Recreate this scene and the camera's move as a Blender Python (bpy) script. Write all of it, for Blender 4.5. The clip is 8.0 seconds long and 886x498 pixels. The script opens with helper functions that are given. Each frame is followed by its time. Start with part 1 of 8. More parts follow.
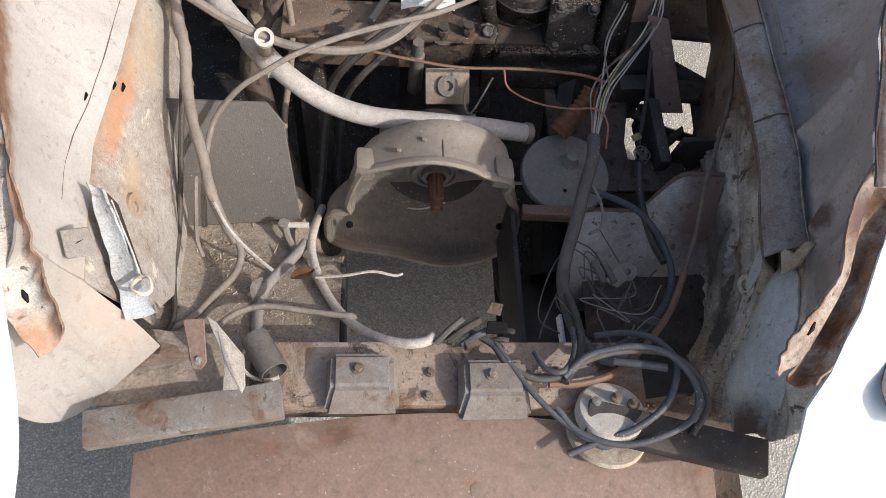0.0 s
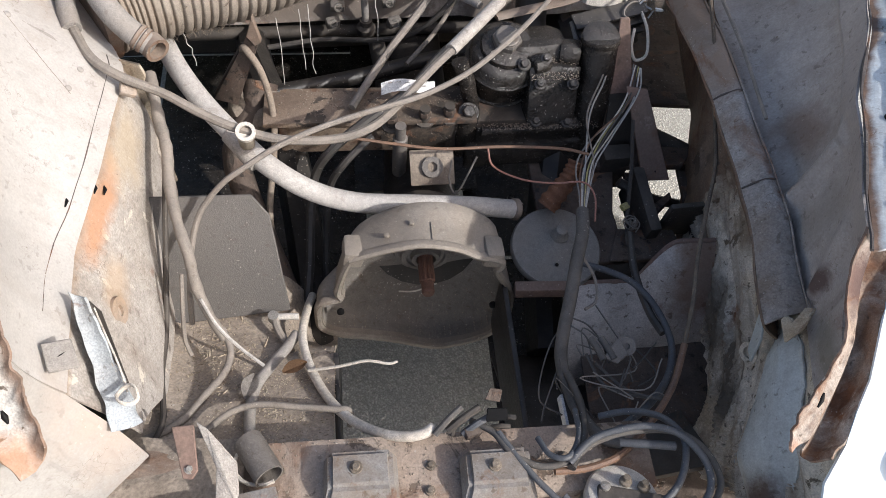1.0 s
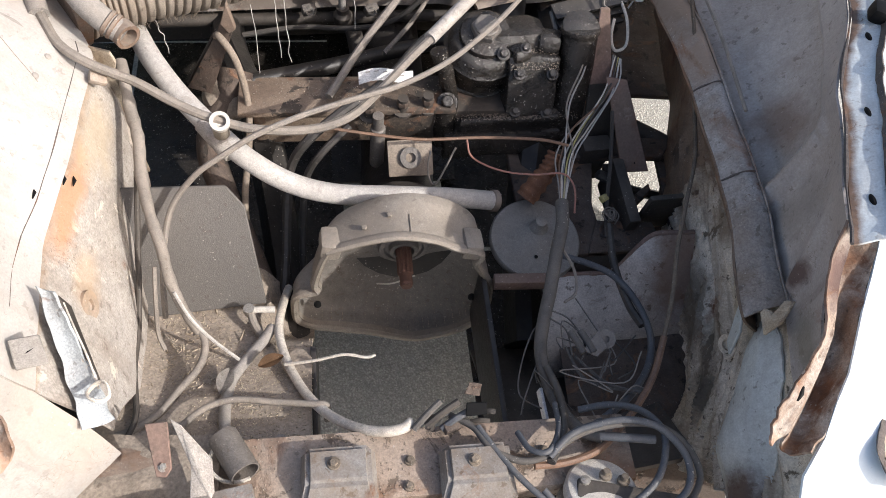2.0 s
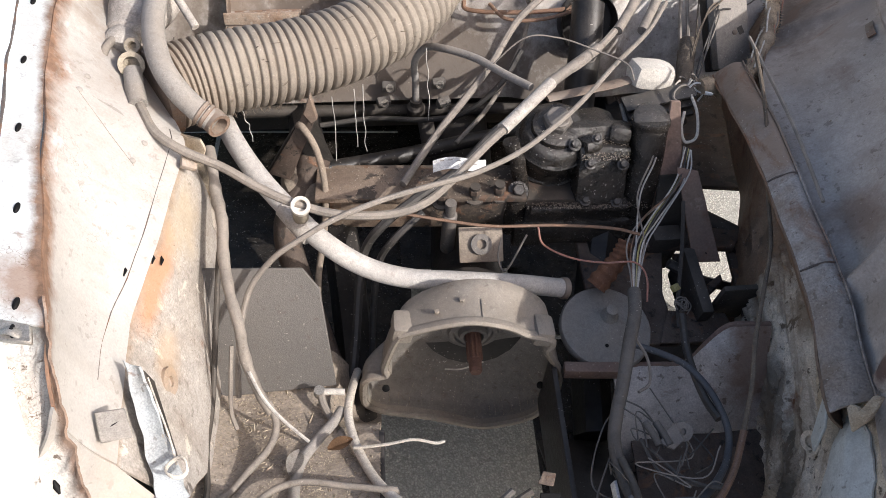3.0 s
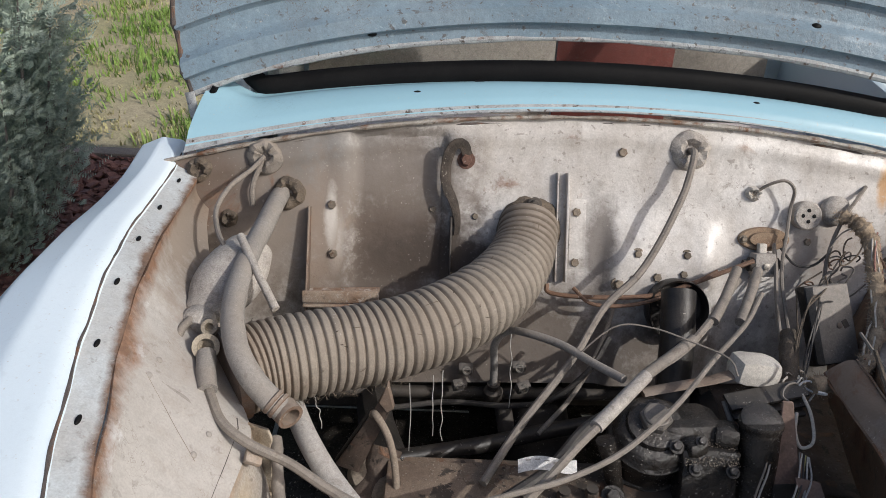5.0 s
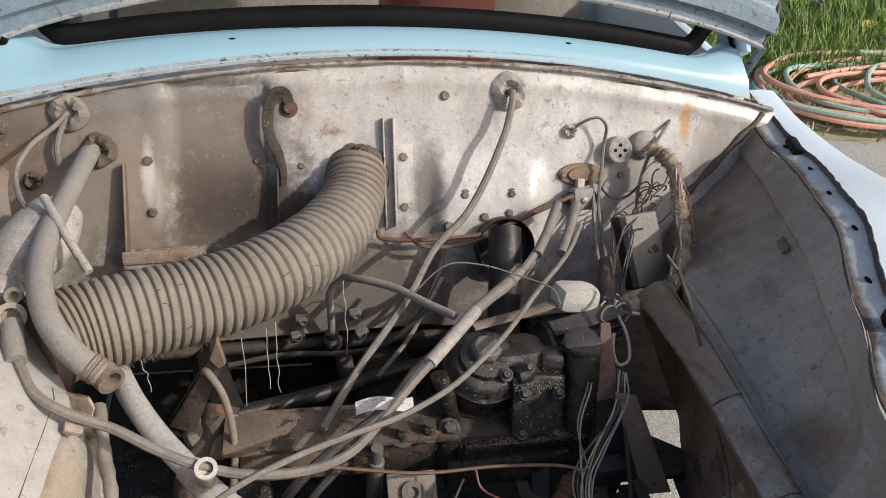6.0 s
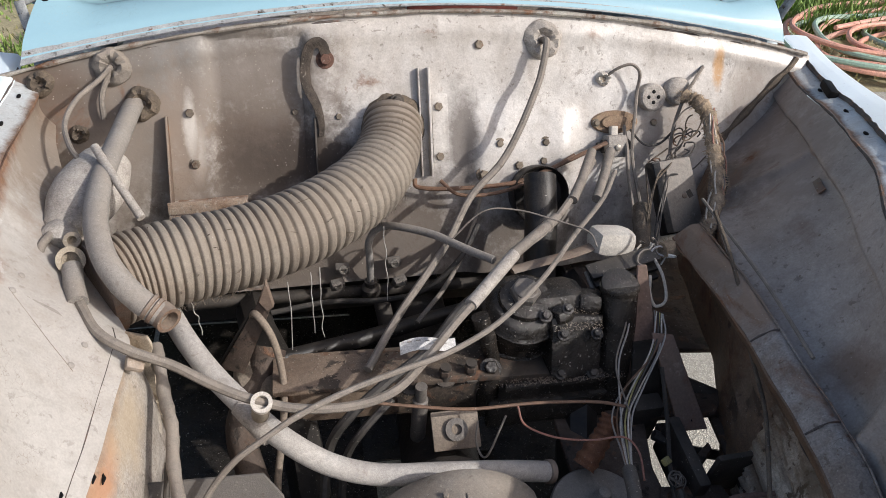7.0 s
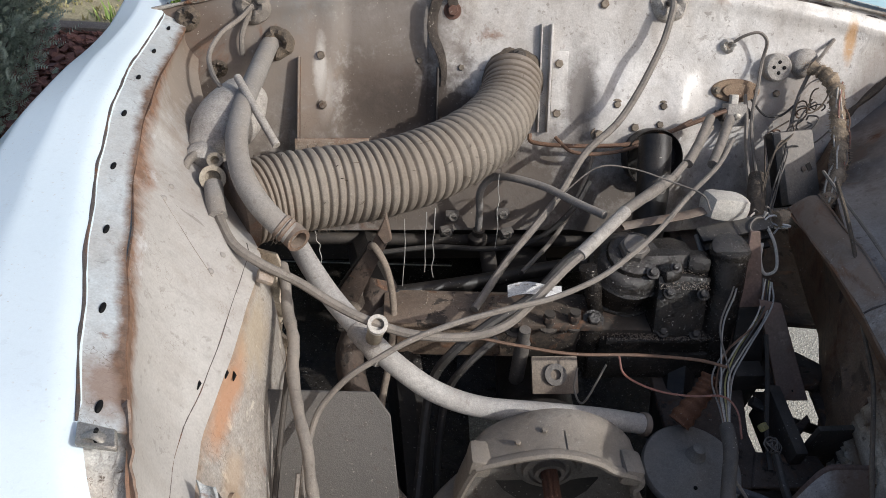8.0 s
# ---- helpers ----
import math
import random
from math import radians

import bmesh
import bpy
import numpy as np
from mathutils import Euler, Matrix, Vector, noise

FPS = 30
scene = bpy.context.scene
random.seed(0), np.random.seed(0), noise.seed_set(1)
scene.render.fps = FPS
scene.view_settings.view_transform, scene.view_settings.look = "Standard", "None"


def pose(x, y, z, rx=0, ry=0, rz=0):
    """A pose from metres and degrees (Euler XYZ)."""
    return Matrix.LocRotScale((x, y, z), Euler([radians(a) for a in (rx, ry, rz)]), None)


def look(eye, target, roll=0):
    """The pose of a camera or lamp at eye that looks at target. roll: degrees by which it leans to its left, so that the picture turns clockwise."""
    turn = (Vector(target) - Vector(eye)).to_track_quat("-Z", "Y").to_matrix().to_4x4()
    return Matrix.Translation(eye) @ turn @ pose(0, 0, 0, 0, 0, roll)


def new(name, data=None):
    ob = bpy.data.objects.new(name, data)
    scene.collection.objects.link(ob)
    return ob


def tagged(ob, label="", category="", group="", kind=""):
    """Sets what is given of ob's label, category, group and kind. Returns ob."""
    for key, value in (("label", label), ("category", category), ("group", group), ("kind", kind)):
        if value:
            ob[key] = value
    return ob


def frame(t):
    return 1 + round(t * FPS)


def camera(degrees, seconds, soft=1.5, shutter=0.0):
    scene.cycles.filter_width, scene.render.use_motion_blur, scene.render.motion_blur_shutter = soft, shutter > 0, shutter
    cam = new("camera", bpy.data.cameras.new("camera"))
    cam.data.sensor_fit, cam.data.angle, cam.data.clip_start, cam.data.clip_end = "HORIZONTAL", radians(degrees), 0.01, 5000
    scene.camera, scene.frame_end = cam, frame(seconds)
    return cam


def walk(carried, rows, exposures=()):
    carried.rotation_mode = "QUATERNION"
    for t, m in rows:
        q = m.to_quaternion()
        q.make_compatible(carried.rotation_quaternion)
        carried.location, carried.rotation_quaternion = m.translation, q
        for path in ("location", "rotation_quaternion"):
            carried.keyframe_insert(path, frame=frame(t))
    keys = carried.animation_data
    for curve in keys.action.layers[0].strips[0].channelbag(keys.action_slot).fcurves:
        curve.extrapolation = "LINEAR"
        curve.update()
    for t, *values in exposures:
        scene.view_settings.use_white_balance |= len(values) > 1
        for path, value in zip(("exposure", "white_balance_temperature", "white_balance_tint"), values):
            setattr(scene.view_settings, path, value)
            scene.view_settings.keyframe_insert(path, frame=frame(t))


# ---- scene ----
cam = camera(57.8, 8.0, soft=0.6)
METRES, EYE, TILT, LEAN, TURN = 0.485, 1.5, -61.0, -5.0, -2.0
ROWS = [
    (0.0, 0.0, 0.0, 0.0, 0.0, 0.0, -0.0),
    (0.5, -0.0162, 0.0413, 0.0759, -0.75, 1.71, 2.85),
    (1.0, 0.0037, 0.038, 0.0527, -0.41, 4.67, 3.35),
    (2.3, -0.0055, 0.0772, 0.0615, -2.34, 3.65, 3.47),
    (2.5, -0.0342, 0.0797, 0.056, -1.17, 4.86, 2.78),
    (3.0, -0.0573, 0.0502, 0.0506, 1.54, 10.39, 1.91),
    (3.5, -0.1299, 0.059, 0.0706, 1.43, 14.64, 1.97),
    (4.0, -0.1728, 0.1549, 0.1403, 4.0, 23.26, 0.72),
    (4.2, -0.1809, 0.1727, 0.1641, 4.48, 25.65, -1.30),
    (5.3, -0.1412, 0.1918, 0.2296, 3.72, 28.51, -1.05),
    (5.5, -0.0907, 0.1775, 0.2133, 0.93, 28.04, 1.83),
    (6.0, -0.0953, 0.2093, 0.185, -3.68, 24.94, 6.81),
    (6.5, -0.1735, 0.2144, 0.1369, -2.7, 23.92, 6.65),
    (7.0, -0.1684, 0.1956, 0.1113, -2.1, 22.71, 6.92),
    (7.5, -0.2285, 0.2155, 0.0358, 1.14, 22.5, 4.84),
    (8.0, -0.2621, 0.1615, -0.0084, 1.82, 21.37, 0.35),
]
walk(cam, [(t, pose(0, 0, EYE, TILT, LEAN, TURN) @ pose(METRES * x, METRES * y, METRES * z, 90 + pitch, roll, yaw)) for t, x, y, z, yaw, pitch, roll in ROWS],
     exposures=[(0.0, 0.23, 6300, 13), (0.5, 0.33, 6150, 12), (1.0, 0.38, 6100, 12), (2.5, 0.63, 6300, 13), (3.0, 0.55, 6250, 13), (3.5, 0.25, 5950, 10), (4.0, -0.12, 5900, 9), (4.2, -0.22, 5900, 9), (5.5, -0.35, 6300, 12), (6.5, -0.02, 6350, 12), (7.0, -0.07, 6200, 12), (7.5, -0.12, 6050, 11), (8.0, -0.27, 6000, 10)])

# ---- world, sun ----
world = bpy.data.worlds.new("sky")
scene.world = world
world.use_nodes = True
wn = world.node_tree
sky = wn.nodes.new("ShaderNodeTexSky")
sky.sky_type, sky.sun_disc = "NISHITA", False
SUN_WAY = Vector((0.69, -0.43, 0.57)).normalized()
sky.dust_density, sky.ozone_density = 4.0, 0.2
sky.sun_elevation = math.asin(SUN_WAY.z)
sky.sun_rotation = math.atan2(SUN_WAY.x, SUN_WAY.y)
wn.links.new(sky.outputs[0], wn.nodes["Background"].inputs[0])
wn.nodes["Background"].inputs[1].default_value = 0.15
sun = new("sun", bpy.data.lights.new("sun", "SUN"))
sun.data.energy, sun.data.angle, sun.data.color = 3.15, radians(0.6), (1.0, 0.95, 0.87)
sun.matrix_world = look(SUN_WAY * 20, (0, 0, 0))


# ---- materials ----
def surf(name, a, b, rough=0.7, metal=0.0, scale=6.0, fine=90.0, bump=0.25, rust=0.0, rust_scale=7.0,
         dust=0.0, grime=0.0, drip=0.0, spots=0.3, speck=0.7, chips=None, chip_amount=0.0, rand=0.0, grit=0.0, spec=0.4, stains=(), scratch=0.0, fleck=0.5, edges=(), lean=0.0):
    """Two-tone surface with grain, rust patches, flaking to a colour below, and settled dust."""
    m = bpy.data.materials.new(name)
    m.use_nodes = True
    nt = m.node_tree
    N, L = nt.nodes, nt.links
    bsdf = N["Principled BSDF"]
    co = N.new("ShaderNodeTexCoord").outputs["Object"]

    def noise_of(s, detail=5.0, roughness=0.6, distort=0.0):
        n = N.new("ShaderNodeTexNoise")
        n.inputs["Scale"].default_value, n.inputs["Detail"].default_value = s, detail
        n.inputs["Roughness"].default_value, n.inputs["Distortion"].default_value = roughness, distort
        L.new(co, n.inputs["Vector"])
        return n.outputs["Fac"]

    def ramp_of(sock, lo, hi):
        r = N.new("ShaderNodeMapRange")
        r.inputs["From Min"].default_value, r.inputs["From Max"].default_value = lo, hi
        r.clamp = True
        L.new(sock, r.inputs["Value"])
        return r.outputs["Result"]

    def mix_of(fac, x, y, mode="MIX"):
        k = N.new("ShaderNodeMix")
        k.data_type, k.blend_type = "RGBA", mode
        for i, v in ((0, fac), (6, x), (7, y)):
            if isinstance(v, bpy.types.NodeSocket):
                L.new(v, k.inputs[i])
            else:
                k.inputs[i].default_value = v if i == 0 else (*v, 1)
        return k.outputs[2]

    def maths(op, x, y):
        k = N.new("ShaderNodeMath")
        k.operation = op
        for i, v in enumerate((x, y)):
            if isinstance(v, bpy.types.NodeSocket):
                L.new(v, k.inputs[i])
            else:
                k.inputs[i].default_value = v
        return k.outputs[0]

    broad, grain = noise_of(scale), noise_of(fine, 4.0, 0.7)
    col = mix_of(ramp_of(broad, 0.34, 0.66), a, b)
    col = mix_of(speck, col, mix_of(ramp_of(grain, 0.25, 0.75), (0.62, 0.62, 0.62), (1.25, 1.25, 1.25)), "MULTIPLY")
    tiny = noise_of(fine * 4.5, 2.0, 0.6)
    col = mix_of(speck * 0.7, col, mix_of(ramp_of(tiny, 0.3, 0.7), (0.56, 0.55, 0.54), (1.38, 1.38, 1.37)), "MULTIPLY")
    rough_sock = maths("ADD", rough - 0.12, maths("MULTIPLY", grain, 0.24))
    height = maths("ADD", maths("MULTIPLY", broad, 0.4), maths("MULTIPLY", grain, 0.6))
    if chips is not None:
        c = ramp_of(noise_of(scale * 2.3, 9.0, 0.68, 0.4), 0.70 - chip_amount, 0.73 - chip_amount)
        col = mix_of(c, col, chips)
        height = maths("SUBTRACT", height, maths("MULTIPLY", c, 0.3))
    if spots > 0:
        sm = maths("MULTIPLY", ramp_of(noise_of(74.0, 3.0, 0.6, 0.3), 0.62, 0.68), spots)
        sm = maths("MAXIMUM", sm, maths("MULTIPLY", ramp_of(noise_of(17.0, 8.0, 0.7, 1.0), 0.62, 0.74), spots * 0.8))
        col = mix_of(sm, col, (0.085, 0.062, 0.045))
    if drip > 0:
        mp = N.new("ShaderNodeMapping")
        mp.inputs["Scale"].default_value = (28.0, 28.0, 3.0)
        turn = N.new("ShaderNodeMapping")
        turn.inputs["Rotation"].default_value = (lean, 0, 0)
        L.new(co, turn.inputs["Vector"])
        L.new(turn.outputs["Vector"], mp.inputs["Vector"])
        dn = N.new("ShaderNodeTexNoise")
        dn.inputs["Scale"].default_value, dn.inputs["Detail"].default_value = 1.0, 6.0
        L.new(mp.outputs["Vector"], dn.inputs["Vector"])
        dk = maths("MULTIPLY", ramp_of(dn.outputs["Fac"], 0.50, 0.72), drip)
        col = mix_of(dk, col, (0.19, 0.135, 0.09))
        mq = N.new("ShaderNodeMapping")
        mq.inputs["Scale"].default_value = (75.0, 75.0, 6.0)
        mq.inputs["Rotation"].default_value = (0.35, 0.2, 0.0)
        L.new(turn.outputs["Vector"], mq.inputs["Vector"])
        dq = N.new("ShaderNodeTexNoise")
        dq.inputs["Scale"].default_value, dq.inputs["Detail"].default_value, dq.inputs["Distortion"].default_value = 1.0, 5.0, 0.6
        L.new(mq.outputs["Vector"], dq.inputs["Vector"])
        lines = maths("MULTIPLY", ramp_of(dq.outputs["Fac"], 0.57, 0.68), ramp_of(noise_of(5.0, 4.0), 0.42, 0.62))
        col = mix_of(maths("MULTIPLY", lines, drip), col, (0.075, 0.055, 0.04))
    if grime > 0:
        gm = maths("MULTIPLY", ramp_of(noise_of(scale * 1.3, 10.0, 0.70, 0.1), 0.40, 0.66), grime)
        col = mix_of(gm, col, (0.175, 0.135, 0.10))
        rough_sock = maths("MAXIMUM", rough_sock, maths("MULTIPLY", gm, 0.9))
    # tinted patches: stains, and on some surfaces shade painted into the colour
    for at, size, tint, much in stains:
        k = N.new("ShaderNodeVectorMath")
        k.operation = "SUBTRACT"
        L.new(co, k.inputs[0])
        k.inputs[1].default_value = Vector(at) - Vector((0.12, 1.0, 0))
        d = N.new("ShaderNodeVectorMath")
        d.operation = "DIVIDE"
        L.new(k.outputs[0], d.inputs[0])
        d.inputs[1].default_value = size
        e = N.new("ShaderNodeVectorMath")
        e.operation = "LENGTH"
        L.new(d.outputs[0], e.inputs[0])
        ragged = maths("ADD", e.outputs["Value"], maths("MULTIPLY", maths("SUBTRACT", noise_of(26.0, 10.0, 0.72, 0.1), 0.5), 1.7))
        sm = maths("MULTIPLY", ramp_of(ragged, 1.15, 0.45), much)
        col = mix_of(sm, col, tint)
        rough_sock = maths("MAXIMUM", rough_sock, maths("MULTIPLY", sm, 0.8))
    for lo, hi, tint, much in edges:
        uv = N.new("ShaderNodeTexCoord").outputs["UV"]
        sep = N.new("ShaderNodeSeparateXYZ")
        L.new(uv, sep.inputs[0])
        way = maths("ADD", sep.outputs[1], maths("MULTIPLY", maths("SUBTRACT", noise_of(34.0, 10.0, 0.72, 0.1), 0.5), abs(hi - lo) * 2.2))
        way = maths("ADD", way, maths("MULTIPLY", maths("SUBTRACT", noise_of(7.0, 3.0, 0.5, 0.1), 0.5), abs(hi - lo) * 2.4))
        em = maths("MULTIPLY", ramp_of(way, hi, lo), much)
        col = mix_of(em, col, mix_of(ramp_of(noise_of(60.0, 5.0, 0.7), 0.35, 0.65), tint, tuple(0.5 * c for c in tint)))
        rough_sock = maths("MAXIMUM", rough_sock, maths("MULTIPLY", em, 0.85))
    if scratch > 0:
        wv = N.new("ShaderNodeTexVoronoi")
        wv.feature = "DISTANCE_TO_EDGE"
        wv.inputs["Scale"].default_value = 13.0
        ad = N.new("ShaderNodeVectorMath")
        ad.operation = "ADD"
        nn = N.new("ShaderNodeTexNoise")
        nn.inputs["Scale"].default_value, nn.inputs["Detail"].default_value = 9.0, 5.0
        L.new(co, nn.inputs["Vector"])
        L.new(co, ad.inputs[0])
        L.new(nn.outputs["Color"], ad.inputs[1])
        L.new(ad.outputs[0], wv.inputs["Vector"])
        sc = maths("MULTIPLY", ramp_of(wv.outputs["Distance"], 0.016, 0.004), ramp_of(noise_of(11.0, 4.0), 0.52, 0.62))
        col = mix_of(maths("MULTIPLY", sc, scratch), col, (0.13, 0.085, 0.055))
    if rust > 0:
        rmask = ramp_of(noise_of(rust_scale, 10.0, 0.66, 0.8), 0.66 - rust * 0.34, 0.76 - rust * 0.30)
        rcol = mix_of(ramp_of(noise_of(fine * 0.35, 6.0), 0.3, 0.7), (0.075, 0.036, 0.022), (0.25, 0.125, 0.065))
        col = mix_of(rmask, col, rcol)
        rough_sock = maths("MAXIMUM", rough_sock, maths("MULTIPLY", rmask, 0.85))
        if metal > 0:
            L.new(maths("MULTIPLY", maths("SUBTRACT", 1.0, rmask), metal), bsdf.inputs["Metallic"])
        height = maths("ADD", height, maths("MULTIPLY", rmask, 0.35))
    elif metal > 0:
        bsdf.inputs["Metallic"].default_value = metal
    if dust > 0:
        g = N.new("ShaderNodeNewGeometry")
        sx = N.new("ShaderNodeSeparateXYZ")
        L.new(g.outputs["Normal"], sx.inputs[0])
        up = ramp_of(sx.outputs[2], -0.1, 0.8)
        dm = maths("MULTIPLY", maths("MULTIPLY", up, ramp_of(noise_of(scale * 1.7, 8.0), 0.28, 0.62)), dust)
        col = mix_of(dm, col, (0.33, 0.285, 0.235))
        rough_sock = maths("MAXIMUM", rough_sock, maths("MULTIPLY", dm, 0.9))
    if fleck > 0:
        fm = maths("MULTIPLY", ramp_of(noise_of(240.0, 1.0, 0.5), 0.70, 0.74), ramp_of(noise_of(14.0, 3.0), 0.46, 0.6))
        col = mix_of(maths("MULTIPLY", fm, fleck), col, (0.50, 0.46, 0.40))
    if rand > 0:
        oi = N.new("ShaderNodeObjectInfo")
        hv = N.new("ShaderNodeHueSaturation")
        v = N.new("ShaderNodeMapRange")
        v.inputs["To Min"].default_value, v.inputs["To Max"].default_value = 1 - rand, 1 + rand
        L.new(oi.outputs["Random"], v.inputs["Value"])
        L.new(v.outputs["Result"], hv.inputs["Value"])
        L.new(col, hv.inputs["Color"])
        col = hv.outputs["Color"]
    if grit > 0:
        vo = N.new("ShaderNodeTexVoronoi")
        vo.inputs["Scale"].default_value = fine * 2.6
        L.new(co, vo.inputs["Vector"])
        sp = ramp_of(vo.outputs["Distance"], 0.0, 0.6)
        col = mix_of(grit, col, mix_of(sp, (1.5, 1.5, 1.5), (0.5, 0.5, 0.5)), "MULTIPLY")
        height = maths("SUBTRACT", height, maths("MULTIPLY", sp, grit))
    bp = N.new("ShaderNodeBump")
    bp.inputs["Strength"].default_value, bp.inputs["Distance"].default_value = bump, 0.004
    L.new(height, bp.inputs["Height"])
    L.new(bp.outputs["Normal"], bsdf.inputs["Normal"])
    L.new(col, bsdf.inputs["Base Color"])
    L.new(rough_sock, bsdf.inputs["Roughness"])
    bsdf.inputs["Specular IOR Level"].default_value = spec
    return m


# the two dark brown patches behind the hose are grime plus its painted shadow
M_BULK = surf("dusty_grey_paint", (0.66, 0.64, 0.61), (0.52, 0.49, 0.455), 0.34, 0, 3.4, 70, 0.3, rust=0.10, rust_scale=7, grime=0.5, drip=0.3, spots=0.45, speck=0.35, chips=(0.76, 0.75, 0.73), chip_amount=0.07, spec=0.5, scratch=0.5, stains=(((-0.34, 1.38, 0.79), (0.34, 0.4, 0.18), (0.235, 0.215, 0.192), 0.85), ((-0.16, 1.37, 0.69), (0.155, 0.4, 0.19), (0.105, 0.078, 0.058), 0.95), ((-0.36, 1.42, 0.85), (0.24, 0.4, 0.08), (0.215, 0.205, 0.192), 0.85), ((-0.42, 1.36, 0.76), (0.17, 0.4, 0.17), (0.165, 0.145, 0.125), 0.9), ((-0.07, 1.35, 0.665), (0.17, 0.3, 0.075), (0.060, 0.045, 0.035), 0.92), ((-0.262, 1.37, 0.70), (0.016, 0.3, 0.055), (0.62, 0.59, 0.54), 0.75), ((-0.46, 1.33, 0.68), (0.20, 0.4, 0.21), (0.235, 0.195, 0.16), 0.7), ((0.0, 1.28, 0.52), (0.60, 0.3, 0.13), (0.115, 0.09, 0.07), 0.9), ((0.213, 1.37, 0.69), (0.034, 0.3, 0.11), (0.15, 0.13, 0.115), 0.85), ((0.73, 1.45, 0.79), (0.012, 0.3, 0.05), (0.50, 0.27, 0.09), 0.8), ((0.62, 1.39, 0.69), (0.10, 0.3, 0.08), (0.26, 0.215, 0.18), 0.7), ((0.80, 1.42, 0.72), (0.06, 0.3, 0.09), (0.28, 0.235, 0.195), 0.7), ((-0.285, 1.40, 0.72), (0.05, 0.3, 0.12), (0.27, 0.215, 0.17), 0.75), ((-0.49, 1.39, 0.81), (0.08, 0.3, 0.13), (0.13, 0.095, 0.072), 0.9), ((-0.15, 1.41, 0.80), (0.13, 0.3, 0.075), (0.20, 0.17, 0.145), 0.75), ((-0.43, 1.42, 0.86), (0.10, 0.3, 0.04), (0.16, 0.145, 0.13), 0.8), ((-0.270, 1.37, 0.735), (0.012, 0.3, 0.05), (0.66, 0.63, 0.58), 0.7)))
M_GRIMY = surf("brown_grimed_paint", (0.34, 0.295, 0.25), (0.22, 0.18, 0.145), 0.55, 0, 6, 70, 0.3, rust=0.12, rust_scale=8, grime=0.6, drip=0.5, spots=0.5, chips=(0.52, 0.50, 0.46), chip_amount=0.06)
M_WINGL = surf("chalky_white_paint", (0.38, 0.367, 0.345), (0.31, 0.288, 0.262), 0.55, 0, 4, 80, 0.22, rust=0.06, rust_scale=6, drip=0.2, spots=0.25, speck=0.25, chips=(0.56, 0.555, 0.545), chip_amount=0.07, scratch=0.45, stains=(((-0.44, 1.28, 0.79), (0.26, 0.30, 0.14), (0.25, 0.20, 0.155), 0.85), ((-0.36, 1.02, 0.76), (0.07, 0.14, 0.06), (0.36, 0.30, 0.25), 0.5), ((-0.30, 0.40, 0.62), (0.08, 0.06, 0.10), (0.40, 0.32, 0.26), 0.6)))
M_WINGLS = surf("chalky_white_paint_with_rust_seam", (0.47, 0.453, 0.428), (0.415, 0.39, 0.36), 0.55, 0, 4, 80, 0.22, rust=0.06, rust_scale=6, drip=0.2, spots=0.25, speck=0.25, chips=(0.56, 0.555, 0.545), chip_amount=0.07, scratch=0.45, stains=(((-0.50, 1.38, 0.77), (0.05, 0.07, 0.07), (0.13, 0.08, 0.055), 0.9), ((-0.44, 1.28, 0.79), (0.26, 0.30, 0.14), (0.25, 0.20, 0.155), 0.85), ((-0.36, 1.02, 0.76), (0.07, 0.14, 0.06), (0.36, 0.30, 0.25), 0.5), ((-0.30, 0.40, 0.62), (0.08, 0.06, 0.10), (0.40, 0.32, 0.26), 0.6)), edges=((0.02, 0.17, (0.27, 0.15, 0.09), 0.95),))
# rear patches: brown dirt, plus shade painted in behind the relay box
M_WINGR = surf("stained_grey_blue_paint", (0.43, 0.387, 0.358), (0.33, 0.285, 0.255), 0.42, 0, 4, 70, 0.32, rust=0.10, rust_scale=6, drip=0.25, spots=0.5, speck=0.4, chips=(0.30, 0.26, 0.23), chip_amount=0.03, scratch=0.5, stains=(((0.74, 1.22, 0.74), (0.20, 0.30, 0.20), (0.225, 0.185, 0.162), 0.75), ((0.68, 1.27, 0.66), (0.10, 0.16, 0.10), (0.10, 0.078, 0.064), 0.85), ((0.60, 0.72, 0.72), (0.03, 0.05, 0.05), (0.16, 0.10, 0.07), 0.7), ((0.66, 1.00, 0.78), (0.03, 0.06, 0.05), (0.15, 0.085, 0.06), 0.8), ((0.545, 0.485, 0.715), (0.03, 0.016, 0.030), (0.095, 0.055, 0.045), 0.9), ((0.53, 0.40, 0.70), (0.03, 0.05, 0.03), (0.20, 0.18, 0.14), 0.7), ((0.58, 0.56, 0.74), (0.05, 0.035, 0.06), (0.23, 0.20, 0.165), 0.6), ((0.80, 1.40, 0.72), (0.12, 0.14, 0.14), (0.22, 0.18, 0.155), 0.7)))
M_SKIRTR = surf("rust_brown_stained_paint", (0.21, 0.125, 0.075), (0.215, 0.155, 0.11), 0.75, 0, 6, 80, 0.5, rust=0.42, rust_scale=6, drip=0.8, spots=0.5, chips=(0.08, 0.058, 0.042), chip_amount=0.1, scratch=0.6, lean=1.0)
